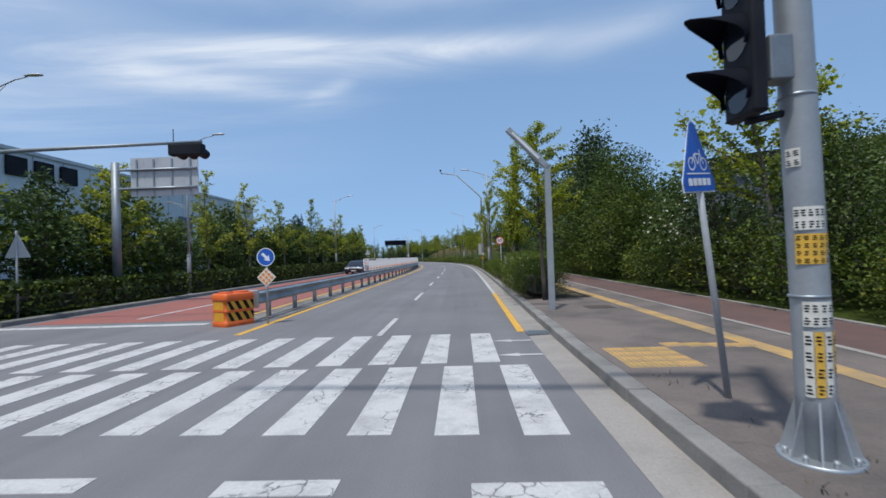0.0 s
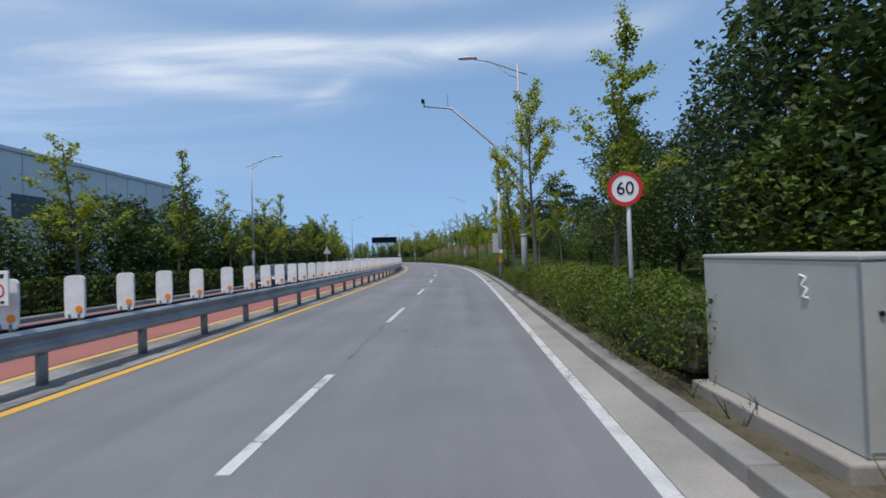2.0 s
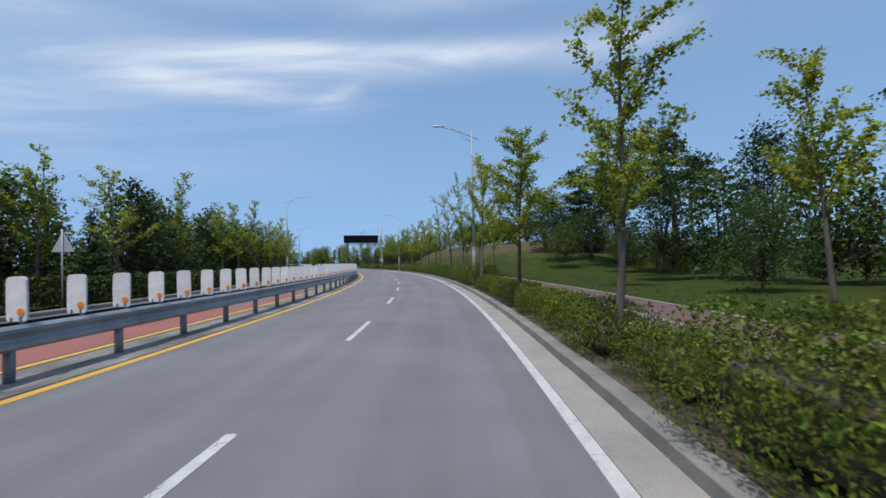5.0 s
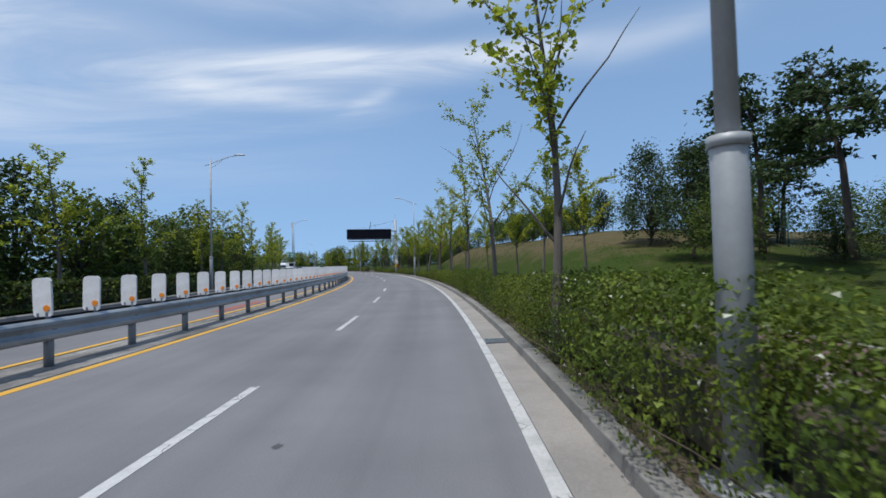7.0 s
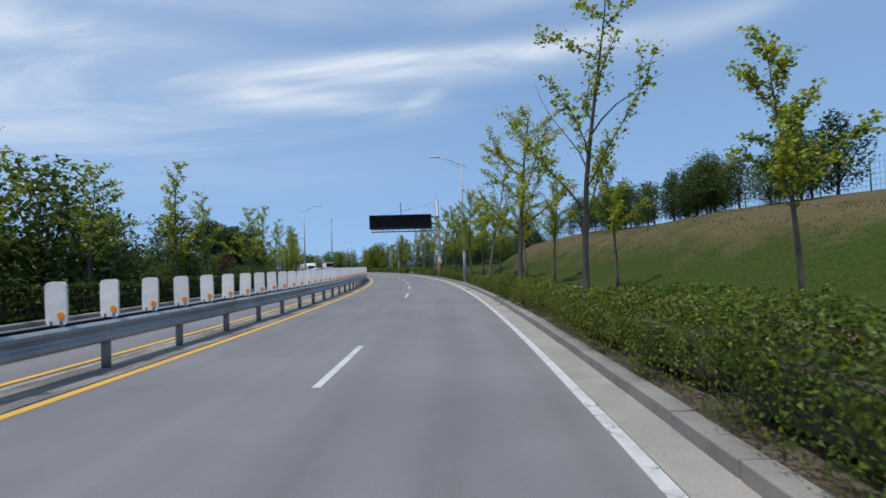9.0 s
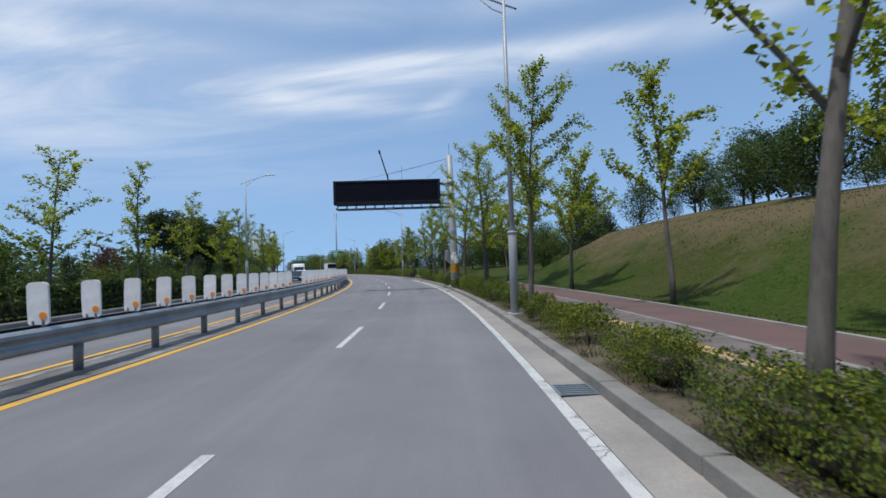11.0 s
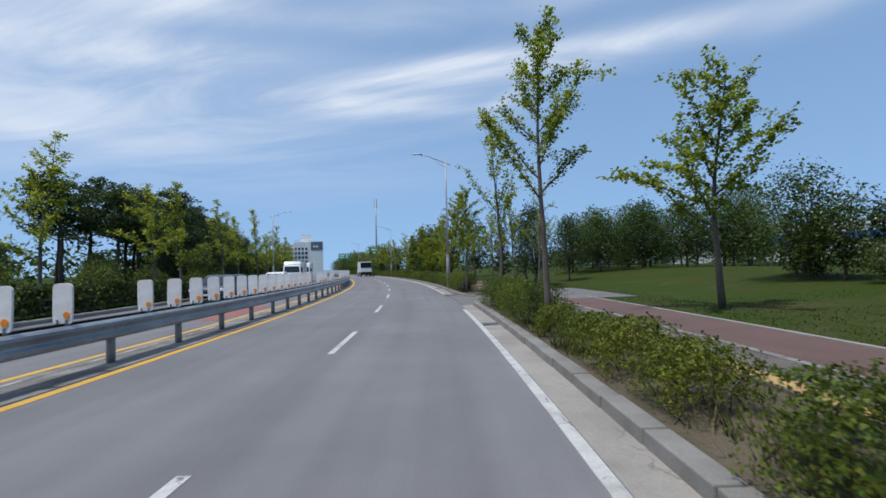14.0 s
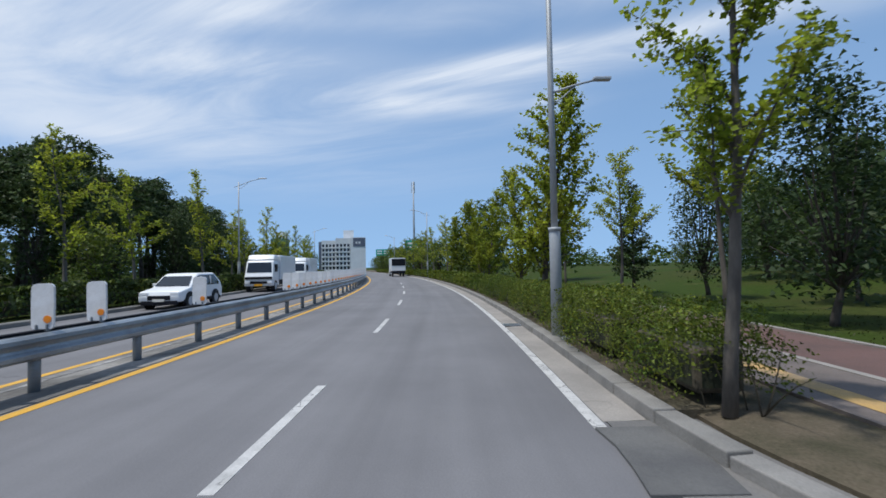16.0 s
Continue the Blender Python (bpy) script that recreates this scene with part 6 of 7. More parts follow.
# ---- vehicles ----


def wheel(parent, x, y, r, w):
    t = rod(bmesh.new(), [(x - w / 2, y, r), (x + w / 2, y, r)], r, 20)
    ty = part("wheel", t, RUBBER, parent)
    part("rim", rod(bmesh.new(), [(x - w / 2 - 0.01, y, r), (x + w / 2 + 0.01, y, r)], r * 0.62, 14), SIGN_BACK, ty, "silver rim")


def side_body(profile, half, tuck=0.0, top=1.0, soft=0.06):
    """A body from its side outline (y, z), drawn in towards the roof."""
    bm = bmesh.new()
    rows = []
    for f in (-1, -0.86, 0, 0.86, 1):
        ring = []
        for y, z in profile:
            k = 1 - tuck * max(0.0, (z - 0.9)) / max(0.01, top - 0.9)
            inset = 0.0 if abs(f) < 0.9 else 0.05
            ring.append(bm.verts.new((f * half * k, y * (1 - inset * 0.3), z - inset * 0.6 * (1 if z > 0.6 else -0.3))))
        rows.append(ring)
    n = len(profile)
    for a, b in zip(rows, rows[1:]):
        for j in range(n):
            bm.faces.new((a[j], b[j], b[(j + 1) % n], a[(j + 1) % n])).smooth = False
    bm.faces.new(rows[0])
    bm.faces.new(rows[-1][::-1])
    bmesh.ops.recalc_face_normals(bm, faces=bm.faces)
    sharp = [e for e in bm.edges if len(e.link_faces) == 2 and e.calc_face_angle(0.0) > 0.25]
    bmesh.ops.bevel(bm, geom=sharp, offset=soft, segments=3, affect="EDGES", profile=0.6, clamp_overlap=True)
    for f in bm.faces:
        f.smooth = True
    return bm


def suv(paint, label, m):
    """A car that faces +y."""
    c = thing("car", label, "car", m=m)
    side = [(2.30, 0.35), (2.33, 0.62), (2.22, 0.86), (1.25, 1.02), (0.55, 1.52), (0.2, 1.66), (-1.55, 1.68), (-2.15, 1.25), (-2.28, 0.9), (-2.25, 0.36)]
    part("body", side_body(side, 0.92, 0.16, 1.68), paint, c)
    glass = [(1.12, 1.06), (0.52, 1.50), (0.20, 1.58), (-1.50, 1.60), (-1.95, 1.22), (-1.9, 1.08)]
    bm = side_body(glass, 0.935, 0.15, 1.68, 0.02)
    part("side_window", bm, DARK_GLASS, c, "dark tinted glass")
    bm = bmesh.new()
    for q in ((-0.74, -0.62, 0.62, 0.74),):
        vs = [bm.verts.new(p) for p in ((-0.78, 1.235, 1.075), (0.78, 1.235, 1.075), (0.66, 0.60, 1.53), (-0.66, 0.60, 1.53))]
        bm.faces.new(vs)
    part("windscreen", bm, DARK_GLASS, c)
    for x in (-0.86, 0.86):
        for y in (1.4, -1.35):
            wheel(c, x, y, 0.35, 0.22)
    for x in (-0.68, 0.68):
        bm = bmesh.new()
        box(bm, x - 0.2, x + 0.2, 2.16, 2.32, 0.66, 0.82, 0.03)
        part("headlight", bm, WHITE, c, "clear headlight")
        bm = bmesh.new()
        box(bm, x * 1.42 - 0.09, x * 1.42 + 0.09, 0.75, 0.9, 1.05, 1.2, 0.03)
        part("mirror", bm, paint, c)
    bm = bmesh.new()
    box(bm, -0.5, 0.5, 2.28, 2.35, 0.45, 0.66, 0.02)
    part("grille", bm, BLACK, c, "dark grille")
    bm = bmesh.new()
    box(bm, -0.26, 0.26, 2.34, 2.37, 0.38, 0.50)
    part("number_plate", bm, PAPER, c)
    bm = bmesh.new()
    box(bm, -0.8, 0.8, 2.15, 2.34, 0.22, 0.42, 0.04)
    part("bumper", bm, BLACK, c)
    for x in (-0.93, 0.93):
        bm = bmesh.new()
        box(bm, x - 0.02, x + 0.02, -1.95, 1.95, 0.28, 0.44, 0.015)
        part("side_cladding", bm, BLACK, c)
        for y in (1.4, -1.35):
            bm = rod(bmesh.new(), [(x - 0.02, y, 0.37), (x + 0.015, y, 0.37)], 0.43, 24)
            part("wheel_arch", bm, BLACK, c)
        for y0, y1 in ((0.12, 0.2), (-0.95, -0.86)):
            bm = bmesh.new()
            box(bm, x * 0.93 - 0.03, x * 0.93 + 0.03, y0, y1, 1.08, 1.5, 0.01, Matrix.Identity(4))
            part("pillar", bm, paint, c)
    return c


def box_truck(label, m, length=6.2, high=3.2):
    """A lorry with a box body that faces +y."""
    c = thing("box_truck", label, "truck", m=m)
    cab_side = [(1.75, 0.45), (1.80, 1.15), (1.62, 1.45), (1.38, 2.25), (1.1, 2.35), (0.0, 2.38), (0.0, 0.45)]
    part("cab", side_body(cab_side, 1.02, 0.06, 2.4), CAR_WHITE, c)
    bm = bmesh.new()
    bm.faces.new([bm.verts.new(p) for p in ((-0.88, 1.655, 1.44), (0.88, 1.655, 1.44), (0.82, 1.43, 2.16), (-0.82, 1.43, 2.16))])
    part("windscreen", bm, DARK_GLASS, c)
    bm = bmesh.new()
    box(bm, -1.03, 1.03, 0.45, 1.2, 1.45, 2.05, 0.03)
    part("side_window", bm, DARK_GLASS, c)
    bm = bmesh.new()
    box(bm, -1.12, 1.12, -length, -0.15, 0.85, high, 0.04)
    part("box_body", bm, CAR_WHITE, c, "white box body")
    bm = bmesh.new()
    vs = side_body([(1.2, 2.38), (0.9, 2.75), (0.1, high), (-0.1, high), (-0.1, 2.38)], 0.95, 0.0, 4)
    part("wind_deflector", vs, CAR_WHITE, c)
    bm.free()
    for y in (1.0, -length + 1.3):
        for x in (-0.88, 0.88):
            wheel(c, x, y, 0.42, 0.28)
    bm = bmesh.new()
    box(bm, -0.95, 0.95, 1.72, 1.86, 0.95, 1.12, 0.02)
    box(bm, -0.6, 0.6, 1.74, 1.84, 0.62, 0.80, 0.02)
    part("grille", bm, BLACK, c)
    for x in (-0.78, 0.78):
        bm = bmesh.new()
        box(bm, x - 0.17, x + 0.17, 1.72, 1.85, 0.62, 0.80, 0.03)
        part("headlight", bm, WHITE, c)
        bm = bmesh.new()
        box(bm, x * 1.5 - 0.06, x * 1.5 + 0.06, 1.5, 1.6, 1.5, 1.95, 0.02)
        part("mirror", bm, BLACK, c)
    bm = bmesh.new()
    box(bm, -1.0, 1.0, -length, 1.0, 0.5, 0.84)
    part("chassis", bm, BLACK, c)
    bm = bmesh.new()
    box(bm, -0.28, 0.28, 1.84, 1.88, 0.46, 0.60)
    part("number_plate", bm, HAZARD_Y, c)
    return c


suv(CAR_WHITE, "white sport utility car facing the camera on the other carriageway", M(198.6, -9.7, 0.0, 180) @ Matrix.Diagonal((0.9, 0.9, 0.87, 1)))
suv(CAR_DARK, "dark blue sport utility car on the other carriageway", M(183.9, -9.6, 0.0, 180) @ Matrix.Diagonal((1, 1, 0.84, 1)))
suv(CAR_DARK, "dark low car on the red lane of the other carriageway", M(53.6, -9.2, 0.0, 180) @ Matrix.Diagonal((1, 1, 0.80, 1)))
box_truck("white refrigerated box truck facing the camera in a queue", M(212.0, -9.95, 0.0, 180) @ Matrix.Scale(0.94, 4), 5.4, 2.72)
box_truck("white box truck queuing behind the first truck", M(223, -9.7, 0.0, 180) @ Matrix.Scale(0.94, 4), 5.4, 2.72)
rear = box_truck("white box truck with a dark rear seen from behind", M(258, 1.6, 0.0, 0), 5.0, 3.0)
bm = bmesh.new()
box(bm, -1.08, 1.08, -5.04, -5.0, 1.75, 2.85)
box(bm, -1.05, 1.05, -5.06, -5.0, 0.5, 0.95)
part("tailboard", bm, BLACK, rear, "dark tail opening")

# ---- hedges ----
HEDGE_LABEL = "shaggy green hedge in the planting strip along the kerb"
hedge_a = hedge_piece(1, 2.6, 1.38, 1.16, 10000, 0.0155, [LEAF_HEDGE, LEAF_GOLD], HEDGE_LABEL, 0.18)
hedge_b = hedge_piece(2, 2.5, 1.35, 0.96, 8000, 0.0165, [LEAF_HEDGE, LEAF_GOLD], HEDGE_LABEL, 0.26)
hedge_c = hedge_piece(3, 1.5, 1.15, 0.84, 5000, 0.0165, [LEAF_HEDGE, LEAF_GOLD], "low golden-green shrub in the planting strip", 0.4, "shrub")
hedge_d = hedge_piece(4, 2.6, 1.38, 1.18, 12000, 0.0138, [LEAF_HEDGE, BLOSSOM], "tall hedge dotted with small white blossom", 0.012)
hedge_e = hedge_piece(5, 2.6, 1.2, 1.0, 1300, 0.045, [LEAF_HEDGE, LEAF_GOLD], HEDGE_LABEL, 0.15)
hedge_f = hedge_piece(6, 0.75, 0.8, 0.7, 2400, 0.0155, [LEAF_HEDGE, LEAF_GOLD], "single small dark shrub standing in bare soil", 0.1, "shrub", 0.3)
rng = random.Random(4)
spots = {k: [] for k in range(6)}
s = 19.6
while s < 330:
    if 25.2 < s < 31.0:
        s = 31.2
        continue
    if 172.7 < s < 182.4:
        s = 182.5
        continue
    step = 2.35
    if s < 26:
        kind, z = 3, 1.14
    elif s < 44:
        kind, z = 0, 1.02
    elif s < 52:
        kind, z = rng.choice((1, 2)), 0.86
    elif s < 68:
        kind, z = rng.choice((0, 1)), 1.0
    elif s < 82:
        kind = rng.choice((2, 2, 5))
        step, z = {2: 1.35, 5: 1.2}[kind], 1.12
    elif s < 88:
        kind, z = 3, 1.0
    elif s < 108:
        kind, z = 0, 1.0
    elif s < 125.5:
        kind, z = 1, 1.15
    elif s < 140:
        kind, z = rng.choice((2, 2, 5, 1)), 1.0
        step, z = {2: 1.5, 5: 1.6, 1: 2.5}[kind], 0.86
        if 133.8 < s < 138.4:
            kind, step = 5, 1.7
    elif s < 152.5:
        kind, z = 1, 1.05
    elif s < 163:
        kind, z = rng.choice((1, 2)), 1.0
    elif s < 166.4:
        kind, z, step = 2, 0.95, 1.9
    elif 182 < s < 188:
        kind, z = 0, 1.0
    elif s < 200:
        kind, z = 0, 0.92
    else:
        kind, z = 4, 1.0
    if kind in (2,) and step == 2.35:
        step = 1.4
    d = 4.40 + 0.4 * max(0.0, z - 1.05) + kerb_shift(s) * 0.9 + rng.uniform(-0.06, 0.06)
    spots[kind].append((s, d, 0.09, rng.choice((0, 180)) + rng.uniform(-4, 4), z * rng.uniform(0.9, 1.08)))
    s += step * (0.97 if s < 120 else 1.0)
spots[2] += [(151.45, 3.98, 0.09, 40, 0.72), (150.3, 4.1, 0.09, 130, 0.9), (153.6, 4.1, 0.09, 200, 0.95)]
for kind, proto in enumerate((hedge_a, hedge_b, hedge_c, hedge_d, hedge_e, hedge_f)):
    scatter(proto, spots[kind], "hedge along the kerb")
far_hedge = hedge_piece(7, 4.2, 1.5, 1.12, 1200, 0.06, [LEAF_HEDGE_FAR, LEAF_HEDGE], "dark clipped hedge along the far kerb", 0.3)
scatter(far_hedge, [(18.5 + 4.05 * k, -12.15, 0.08, rng.choice((0, 180)), rng.uniform(0.95, 1.05)) for k in range(68)], "hedge along the far kerb")

# ---- trees ----
G = "pale green young ginkgo tree in spring leaf"
g1 = ginkgo_tree("ginkgo_tree", 21, 7.0, 0.42, 15, 2.4, 5800, 0.033, 1.3, 0.09, label=G)
g2 = ginkgo_tree("ginkgo_tree", 22, 6.6, 0.30, 17, 1.9, 4200, 0.035, 1.3, 0.085, label=G + " with a narrow crown")
g3 = ginkgo_tree("ginkgo_tree", 23, 5.8, 0.34, 15, 2.1, 3000, 0.041, 1.0, 0.075, label="thin pale green ginkgo with open branches")
g4 = ginkgo_tree("ginkgo_tree", 24, 6.9, 0.29, 18, 3.3, 9500, 0.030, 0.6, 0.115, label="wide open yellow-green ginkgo with a stout trunk", bark=BARK)
g5 = ginkgo_tree("ginkgo_tree", 25, 6.6, 0.24, 15, 2.3, 1200, 0.042, 1.5, 0.08, 0.4, label="nearly bare ginkgo with a few leaf tufts")
g6 = ginkgo_tree("ginkgo_tree", 26, 7.2, 0.26, 34, 0.95, 5200, 0.044, 1.6, 0.10, label="columnar bright green ginkgo tree")
g7 = ginkgo_tree("ginkgo_tree", 27, 5.2, 0.32, 20, 2.3, 4600, 0.042, 0.7, 0.085, label="bushy yellow-green ginkgo tree")
g8 = ginkgo_tree("ginkgo_tree", 28, 6.4, 0.33, 30, 2.4, 11500, 0.035, 0.6, 0.092, label="full yellow-green ginkgo on the corner", bark=BARK)
g9 = ginkgo_tree("ginkgo_tree", 61, 7.4, 0.13, 46, 2.3, 8200, 0.050, 1.0, 0.11, label="dense conical green ginkgo tree behind the hedge", bark=BARK)
g10 = ginkgo_tree("ginkgo_tree", 62, 6.8, 0.30, 13, 2.7, 1900, 0.036, 1.25, 0.085, 0.22, label="half-bare ginkgo with long rising arms")
f1 = ginkgo_tree("ginkgo_tree", 29, 6.2, 0.24, 15, 2.0, 1700, 0.058, 1.0, 0.085, label="pale green ginkgo across the road")
f2 = ginkgo_tree("ginkgo_tree", 30, 5.6, 0.26, 15, 2.2, 1800, 0.058, 0.8, 0.085, label="bushy pale ginkgo across the road")
f3 = ginkgo_tree("ginkgo_tree", 38, 6.4, 0.20, 17, 1.6, 1600, 0.058, 1.3, 0.085, label="narrow pale ginkgo across the road")
R = lambda: rng.uniform(0, 360)
J = lambda v, a: v + rng.uniform(-a, a)
row = "street ginkgos"
scatter(g8, [(17.8, 3.95, 0.13, 40, 0.80), (53.0, 4.5, 0.1, 10, 0.85), (73.0, 4.15, 0.1, 100, 1.02)], row)
scatter(g4, [(149.7, 4.2, 0.1, 60, 0.95), (118.3, 4.2, 0.1, 60, 1.0), (142.3, 4.1, 0.1, 290, 0.95)], row)
scatter(g6, [(25.4, 4.0, 0.1, 0, 0.88)], row)
scatter(g9, [(190.6, 4.5, 0.1, 70, 0.95), (196.5, 5.0, 0.1, 170, 0.8), (202.5, 4.6, 0.1, 30, 0.78), (209.5, 5.2, 0.1, 230, 0.85), (217, 4.8, 0.1, 300, 0.8), (226, 5.2, 0.1, 100, 0.8)], row)
scatter(g10, [(95.2, 4.05, 0.1, 210, 1.0), (110.8, 4.1, 0.1, 20, 0.9), (181.8, 8.4, 0.15, 160, 0.84), (126.3, 4.2, 0.1, 120, 1.0)], row)
scatter(g2, [(181.4, 4.2, 0.1, 150, 0.86), (34.0, 4.3, 0.1, 200, 0.95), (48.0, 4.2, 0.1, 30, 1.05), (57.8, 4.4, 0.1, 90, 0.9), (65.5, 4.2, 0.1, 150, 0.95)], row)
scatter(g1, [(80.9, 4.0, 0.1, 10, 0.86), (134.8, 4.15, 0.1, 260, 1.0), (40.4, 3.95, 0.1, 200, 1.05), (156.3, 3.95, 0.1, 80, 1.0), (165.5, 4.2, 0.1, 200, 1.05)], row)
scatter(g5, [(87.6, 3.85, 0.1, 150, 1.0), (101.9, 3.95, 0.1, 130, 0.95), (173.6, 4.6, 0.1, 220, 1.05)], row)
scatter(g7, [(16.6, 9.9, 0.15, 20, 1.3), (145.2, 8.7, 0.12, 200, 0.95), (151.7, 8.6, 0.12, 160, 1.15), (157.4, 8.65, 0.12, 40, 0.85), (168.8, 10.1, 0.15, 120, 1.0)], "ginkgos beside the path")
scatter(g3, [(130, 8.65, 0.12, 250, 1.1), (80.6, 10.6, 0.2, 120, 1.2), (106.3, 8.65, 0.12, 200, 1.08), (136.6, 8.65, 0.12, 0, 1.12), (100.2, 8.65, 0.12, 0, 0.95), (189.3, 9.0, 0.12, 10, 1.05), (195.6, 8.9, 0.12, 140, 0.9), (111.8, 8.7, 0.12, 50, 0.9), (122, 9, 0.12, 80, 0.9), (203, 9, 0.12, 80, 0.9), (60, 9.2, 0.12, 30, 0.9), (68, 9.3, 0.12, 10, 0.85)], "ginkgos beside the path")
left = [(J(18 + 6.6 * k, 1.3), J(-13.7, 0.45), 0.1, R(), rng.uniform(0.98, 1.2)) for k in range(40)]
for n, proto in enumerate((f1, f2, f3)):
    scatter(proto, left[n::3] + [(222 + 8 * k + 3 * n, 4.4, 0.1, R(), rng.uniform(0.85, 1.05)) for k in range(n, 9, 3)], "ginkgos across the road")

B = "dense dark green broadleaf tree"
b1 = clump_tree("broadleaf_tree", 31, 6.0, 5.0, 8000, 0.057, [LEAF_DARK], B, 0.16, 44, shape=0.45)
b2 = clump_tree("broadleaf_tree", 32, 7.0, 5.4, 7000, 0.062, [LEAF_GREEN], "tall green broadleaf tree beside the road", 0.16, 46, shape=0.45)
b3 = clump_tree("broadleaf_tree", 33, 4.2, 4.2, 5200, 0.057, [LEAF_GREEN], "rounded green broadleaf tree", 0.14, 34, shape=0.4)
b4 = clump_tree("blossom_tree", 34, 4.4, 3.8, 8000, 0.036, [LEAF_DARK, BLOSSOM], "dark shrub-like tree covered in white blossom", 0.10, 34, blossom=0.15, shape=0.4)
b5 = clump_tree("red_maple", 35, 4.6, 3.0, 3000, 0.06, [LEAF_RED], "small dark red maple on the lawn", 0.3, 24)
b6 = clump_tree("shrub", 36, 1.9, 2.6, 2300, 0.036, [LEAF_GREEN, LEAF_GOLD], "rounded olive-green shrub under the trees", 0.05, 22, 0.05, blossom=0.12, shape=0.35)
p1 = layered_pine("pine_tree", 41, 8.6, 3.0, 3600, 0.085, "tall pine with a flat layered dark crown")
p2 = clump_tree("pine_tree", 42, 6.4, 3.6, 5000, 0.066, [LEAF_PINE], "dark bushy pine among the trees", 0.14, 38, 0.12, shape=0.7)
k1 = ginkgo_tree("conifer", 43, 6.0, 0.06, 46, 1.7, 3600, 0.075, 0.35, 0.1, leaf_mat=LEAF_PINE, label="slim dark conifer with level boughs", bark=BARK)
l1 = clump_tree("broadleaf_tree", 51, 5.0, 4.6, 1900, 0.105, [LEAF_GREEN], "green broadleaf tree in the roadside wood", 0.15, 36, shape=0.45)
l2 = clump_tree("broadleaf_tree", 52, 5.4, 4.2, 1900, 0.105, [LEAF_DARK], "dark broadleaf tree in the roadside wood", 0.15, 36, shape=0.5)
l3 = clump_tree("pine_tree", 53, 5.8, 3.4, 1800, 0.105, [LEAF_PINE], "dark pine in the roadside wood", 0.12, 36, 0.12, shape=0.75)

l4 = clump_tree("broadleaf_tree", 54, 5.2, 4.6, 4600, 0.074, [LEAF_DARK], "dark green broadleaf tree behind the lawn", 0.2, 36, shape=0.45)
l5 = clump_tree("broadleaf_tree", 55, 4.6, 4.4, 3400, 0.072, [LEAF_GREEN], "rounded green tree behind the lawn", 0.2, 34, shape=0.45)

woods = "wood beside the road"


def spot(s0, s1, d0, d1, n, k0, k1_):
    """Random spots in a stretch of ground."""
    out = []
    for _ in range(n):
        s_, d_ = rng.uniform(s0, s1), rng.uniform(d0, d1)
        u, v = P(s_, d_)[0] - P(27.5, 12.6)[0], P(s_, d_)[1] - P(27.5, 12.6)[1]
        if -1.5 < 0.79 * u - 0.62 * v < 15 and -1.5 < 0.62 * u + 0.79 * v < 10:
            d_ = rng.uniform(9.9, 11.4)
        low_ = 0.62 + 0.38 * ease(18, 42, s_) if d_ > 0 else 1.0
        out.append((s_, d_, rise_right(s_, d_) - 0.1 if d_ > 0 else 0.25, R(), low_ * rng.uniform(k0, k1_)))
    return out


scatter(b1, spot(8, 52, 10.5, 14, 15, 0.95, 1.25) + [q for q in spot(52, 84, 13, 20, 7, 0.85, 1.1) if q[0] < 76] + spot(98, 116, 22, 28, 4, 0.6, 0.8), woods)
scatter(b2, spot(4, 50, 13, 18, 8, 0.95, 1.2) + spot(176, 210, 24, 34, 5, 0.75, 1.0), woods)
scatter(b4, [(19.5, 10.0, 0.2, 0, 0.95), (17.0, 11.6, 0.2, 80, 1.0)] + [(J(40, 26), -15.5, 0.3, R(), 0.65) for _ in range(4)], "blossom trees")
scatter(b3, [(9.5, 9.9, 0.15, 0, 0.9), (27.5, 9.8, 0.15, 80, 1.0), (36, 9.9, 0.15, 30, 1.1), (63, 12.2, 0.3, 30, 0.8), (88, 17.5, 0.6, 10, 0.62), (91.5, 18.5, 0.8, 60, 0.7), (102, 16, 1.2, 60, 0.85), (97, 19, 1.2, 100, 0.72), (176, 19, 0.9, 60, 1.15), (172, 24, 0.9, 160, 1.1)], woods)
scatter(b5, [(62, 13.5, 0.3, 0, 0.9), (79, -17, 0.4, 0, 0.9), (158, -19, 0.4, 0, 0.7)], "red maples")
scatter(b6, [(8 + 2.2 * k, J(9.35, 0.25), 0.12, R(), rng.uniform(0.8, 1.1)) for k in range(15)] + spot(40, 70, 14, 18, 5, 0.6, 0.9) + [(132 + 6 * k, J(-14.5, 0.6), 0.2, R(), rng.uniform(0.7, 1.1)) for k in range(12)], "shrubs under the trees")
scatter(p1, [(100.5, 20.6, 1.2, 0, 1.12), (105, 20.2, 1.6, 90, 0.98), (93.5, 21.5, 0.9, 40, 1.2), (110, 26, 2.0, 200, 0.9), (114.5, 24, 2.4, 120, 0.8), (97, 25.5, 1.0, 300, 1.0)] + [(205.5 + 3.1 * k, J(-25, 2.5), 0.3, R(), rng.uniform(1.0, 1.14)) for k in range(15)] + [(204 + 3.6 * k, J(-29.5, 2), 0.3, R(), rng.uniform(1.1, 1.25)) for k in range(12)] + [(56, 16, 0.5, 30, 0.9), (75, 21, 0.5, 140, 1.0)], "pines")
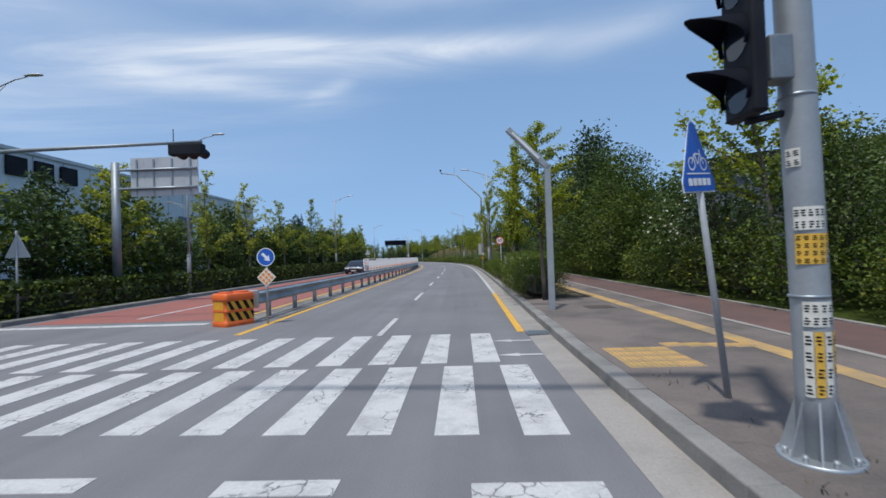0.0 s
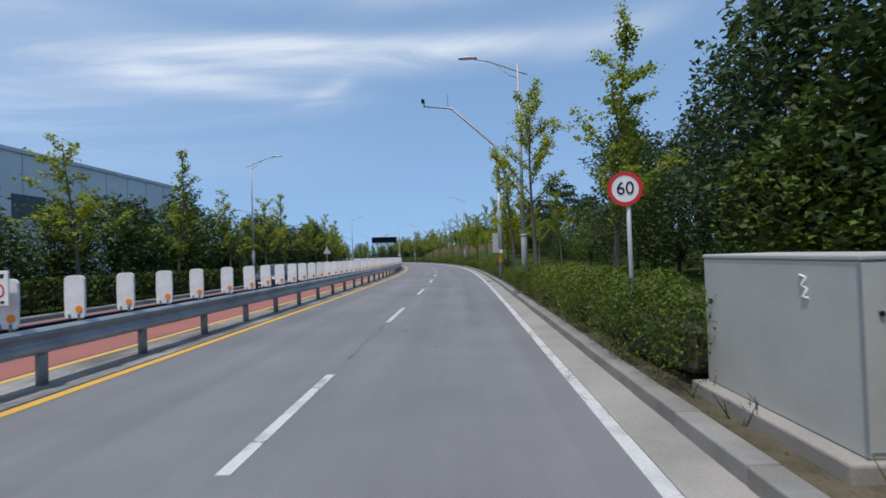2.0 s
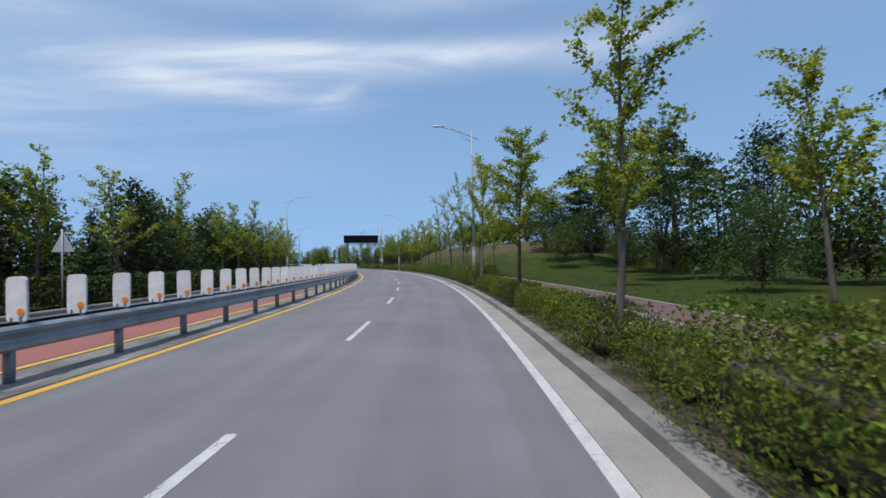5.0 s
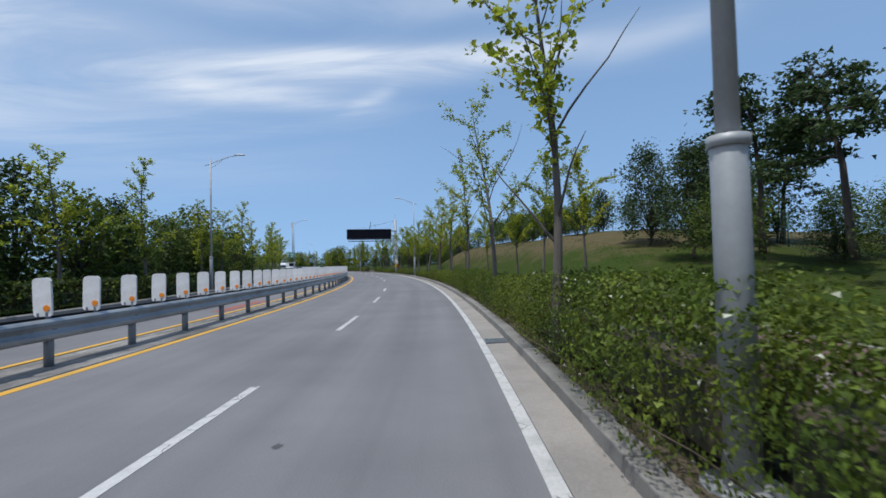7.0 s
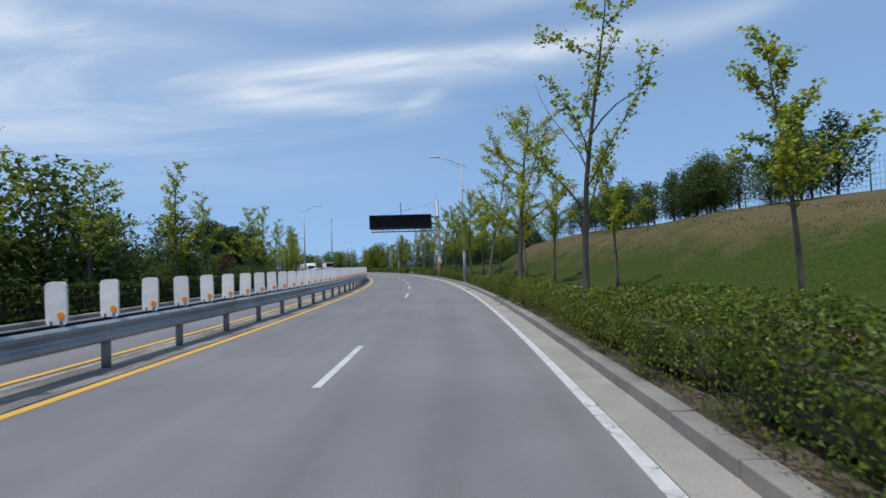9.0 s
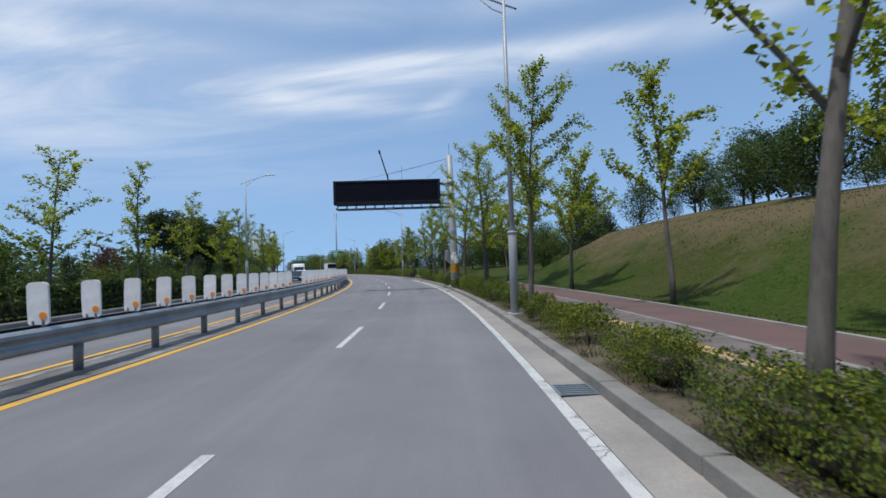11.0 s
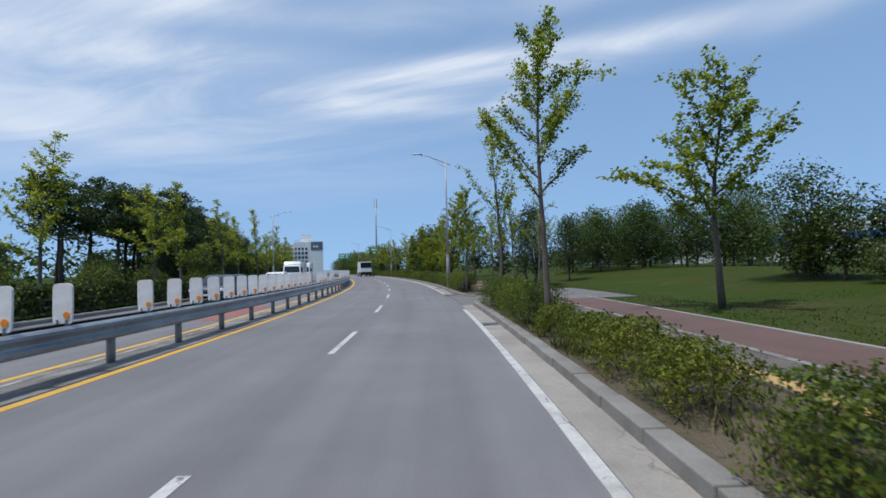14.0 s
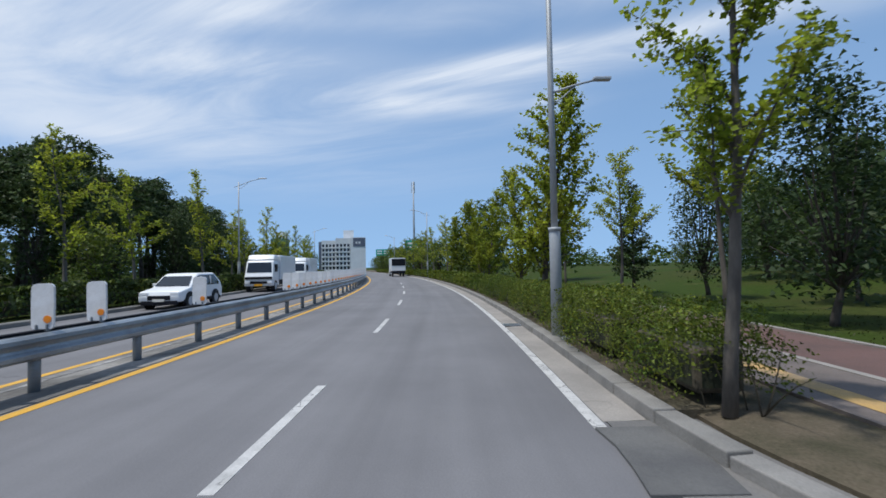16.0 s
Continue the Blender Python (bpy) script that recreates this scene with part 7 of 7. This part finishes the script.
scatter(p2, [(51.5, 10.8, 0.3, 20, 1.2), (55, 12.6, 0.3, 60, 1.1), (82, 19.0, 0.4, 80, 0.95), (34.5, 10.6, 0.3, 20, 0.95), (37.5, 11.2, 0.4, 70, 1.2), (39.6, 11.2, 0.3, 120, 1.1), (43, 11.6, 0.4, 200, 1.0), (46.5, 12.2, 0.4, 20, 0.85), (86, 15.5, 0.6, 0, 0.8), (106, 17, 1.4, 90, 0.8), (112, 18, 2, 30, 0.9), (162.5, 17.5, 1.6, 30, 0.78), (165, 18.6, 1.3, 130, 0.85), (168.5, 19.5, 1.1, 230, 0.7), (186.8, 9.7, 0.12, 40, 0.68), (190.4, 13.6, 0.3, 140, 0.6), (194, 11.4, 0.3, 250, 0.62)] + [(J(206 + 2.5 * k, 1), J(-22, 2.5), 0.3, R(), rng.uniform(0.7, 0.95)) for k in range(16)], "pines")
scatter(k1, [(198, 10.5, 0.4, 0, 0.8), (376, 11.7, -0.4, 20, 1.35), (378, 15.4, -0.4, 60, 1.2), (375, 18.2, -0.4, 120, 1.3), (262, -19, 0.4, 0, 0.9), (266, -21, 0.4, 40, 1.0), (270, -20, 0.4, 90, 0.95), (60, -15.2, 0.2, 10, 0.9), (84, -15.4, 0.2, 30, 0.85), (40, -15.6, 0.2, 70, 0.85)], "conifers")
low = {0: [], 1: [], 2: []}
mid = {0: [], 1: []}
for k in range(58):
    low[rng.choice((0, 1, 1, 2))].append((-6 + 2.5 * k, J(-16.6, 1.8), 0.25, R(), rng.uniform(0.82, 1.06) * (1 + 0.12 * ease(40, 70, 2.5 * k))))
for k in range(30):
    low[rng.choice((0, 0, 1))].append((J(214 + 5.5 * k, 3), J(9.5, 3.5), 0.2, R(), rng.uniform(0.95, 1.3)))
for k in range(14):
    low[rng.choice((0, 1, 1))].append((J(16 + 3.4 * k, 1), J(-15.8, 0.6), 0.2, R(), rng.uniform(0.68, 0.84)))
for k in range(18):
    low[rng.choice((0, 1, 2))].append((J(128 + 5.0 * k, 3), J(-23, 5), 0.3, R(), rng.uniform(0.5, 0.75)))
for k in range(20):
    low[rng.choice((0, 1))].append((J(240 + 7.0 * k, 4), J(-20, 5), 0.3, R(), rng.uniform(0.8, 1.1)))
low[0] += spot(52, 86, 18, 26, 6, 0.95, 1.2)
low[1] += spot(6, 52, 17, 23, 8, 1.2, 1.5) + spot(100, 118, 20, 28, 7, 0.85, 1.1) + spot(80, 104, 22, 28, 6, 0.55, 0.75)
belt = [(159 + 2.1 * k, J(18.5 + 0.25 * k, 1.5)) for k in range(10)]
low[2] += [(a, b, rise_right(a, b) - 0.15, R(), rng.uniform(0.52, 0.72)) for a, b in belt]
low[2] += spot(78, 100, 19, 26, 3, 0.6, 0.75) + spot(120, 150, 19, 26, 7, 0.5, 0.8) + spot(188, 214, 21, 30, 4, 0.8, 0.95)
mid[0] += spot(114, 156, 19, 25, 12, 0.5, 0.85) + spot(160, 176, 26, 34, 2, 0.7, 0.9) + spot(188, 214, 22, 32, 7, 0.75, 1.0)
ridge = [(124 + 2.3 * k, J(19.4, 1.3)) for k in range(24)]
mid[0] += [(a, b, rise_right(a, b) - 0.15, R(), rng.uniform(0.45, 0.7)) for a, b in ridge[::2]]
mid[1] += [(a, b, rise_right(a, b) - 0.15, R(), rng.uniform(0.45, 0.72)) for a, b in ridge[1::2]]
mid[1] += spot(112, 152, 21, 26, 8, 0.55, 0.8) + spot(76, 98, 17, 22, 4, 0.5, 0.65) + spot(195, 225, 20, 36, 7, 0.9, 1.15)
scatter(l4, [(196, 19, 0.7, 0, 1.0), (199.5, 18, 0.7, 90, 0.95), (193.5, 21.5, 0.7, 200, 1.0), (200, 26, 0.8, 40, 1.2)] + mid[0], woods)
scatter(l5, mid[1], woods)
for k, proto in enumerate((l1, l2, l3)):
    scatter(proto, low[k], woods)

# grass by the path
grass_tufts("grass_verge", 84, 172, 8.5, 16.5, 26000, 0.05, 61, "rough green grass beside the path")
grass_tufts("grass_slope_tufts", 98, 172, 9.2, 13, 5000, 0.06, 64, "taller rough tufts on the mound")
grass_tufts("grass_lawn", 172, 205, 8.5, 12, 3000, 0.06, 62, "mown green grass beyond the driveway")
grass_tufts("grass_park", 40, 84, 8.5, 13, 4000, 0.06, 63, "shaded grass under the park trees")

strip_weeds("strip_weeds", 19.5, 171, 3.95, 5.15, 9000, 0.22, 71, "weeds and dry stalks on the planting strip")
strip_weeds("corner_weeds", 5.8, 9.0, 3.9, 4.5, 200, 0.08, 73, "small weeds round the foot of the poles")
strip_litter("strip_gravel", 18.4, 171, 3.88, 5.2, 9000, 72, "small stones and dead leaves on the soil")

# green mesh fence on top of the mound
mound_fence = thing("mesh_fence", "green mesh sports fence on top of the mound", "fence")
lawn_fence = thing("mesh_fence", "green mesh fence behind the lawn trees", "fence")
for fence, s, d in [(mound_fence, 100 + 3.0 * k, 25.5) for k in range(13)] + [(lawn_fence, 168 + 3.0 * k, 30.0) for k in range(18)]:
    z = rise_right(s, d)
    part("post", rod(bmesh.new(), [P(s, d, z - 0.3), P(s, d, z + 2.2)], 0.04, 6), FENCE, fence)
    bm = bmesh.new()
    for j in range(8):
        rod(bm, [P(s, d, z + 0.1 + 0.3 * j), P(s + 3.0, d, rise_right(s + 3.0, d) + 0.1 + 0.3 * j)], 0.010, 3)
    for j in range(12):
        rod(bm, [P(s + 0.25 * j, d, z + 0.05), P(s + 0.25 * j, d, z + 2.2)], 0.008, 3)
    part("mesh_panel", bm, FENCE, fence)

# distant woods, too many to count
far_rng = np.random.default_rng(8)
cs = []
for s in np.arange(-20, 420, 2.0):
    for side, lo, hi in ((-1, 26, 44), (1, 40, 62)):
        d = side * far_rng.uniform(lo, hi)
        if side < 0 and s < 92:
            d -= 32
        x, y, _ = P(s, d)
        h = far_rng.uniform(3.2, 6.0)
        w = far_rng.normal(size=(110, 3))
        w /= np.linalg.norm(w, axis=1)[:, None]
        cs.append(np.array((x, y, h * 0.5)) + w * far_rng.uniform(0.5, 1, (110, 1)) ** 0.5 * np.array((2.6, 2.6, h * 0.5)))
tagged(part("far_woods", leaves("far_woods", np.concatenate(cs), 0.28, [LEAF_DARK], far_rng, 0.4), None), "distant band of dark green woods", "trees", kind="stuff")
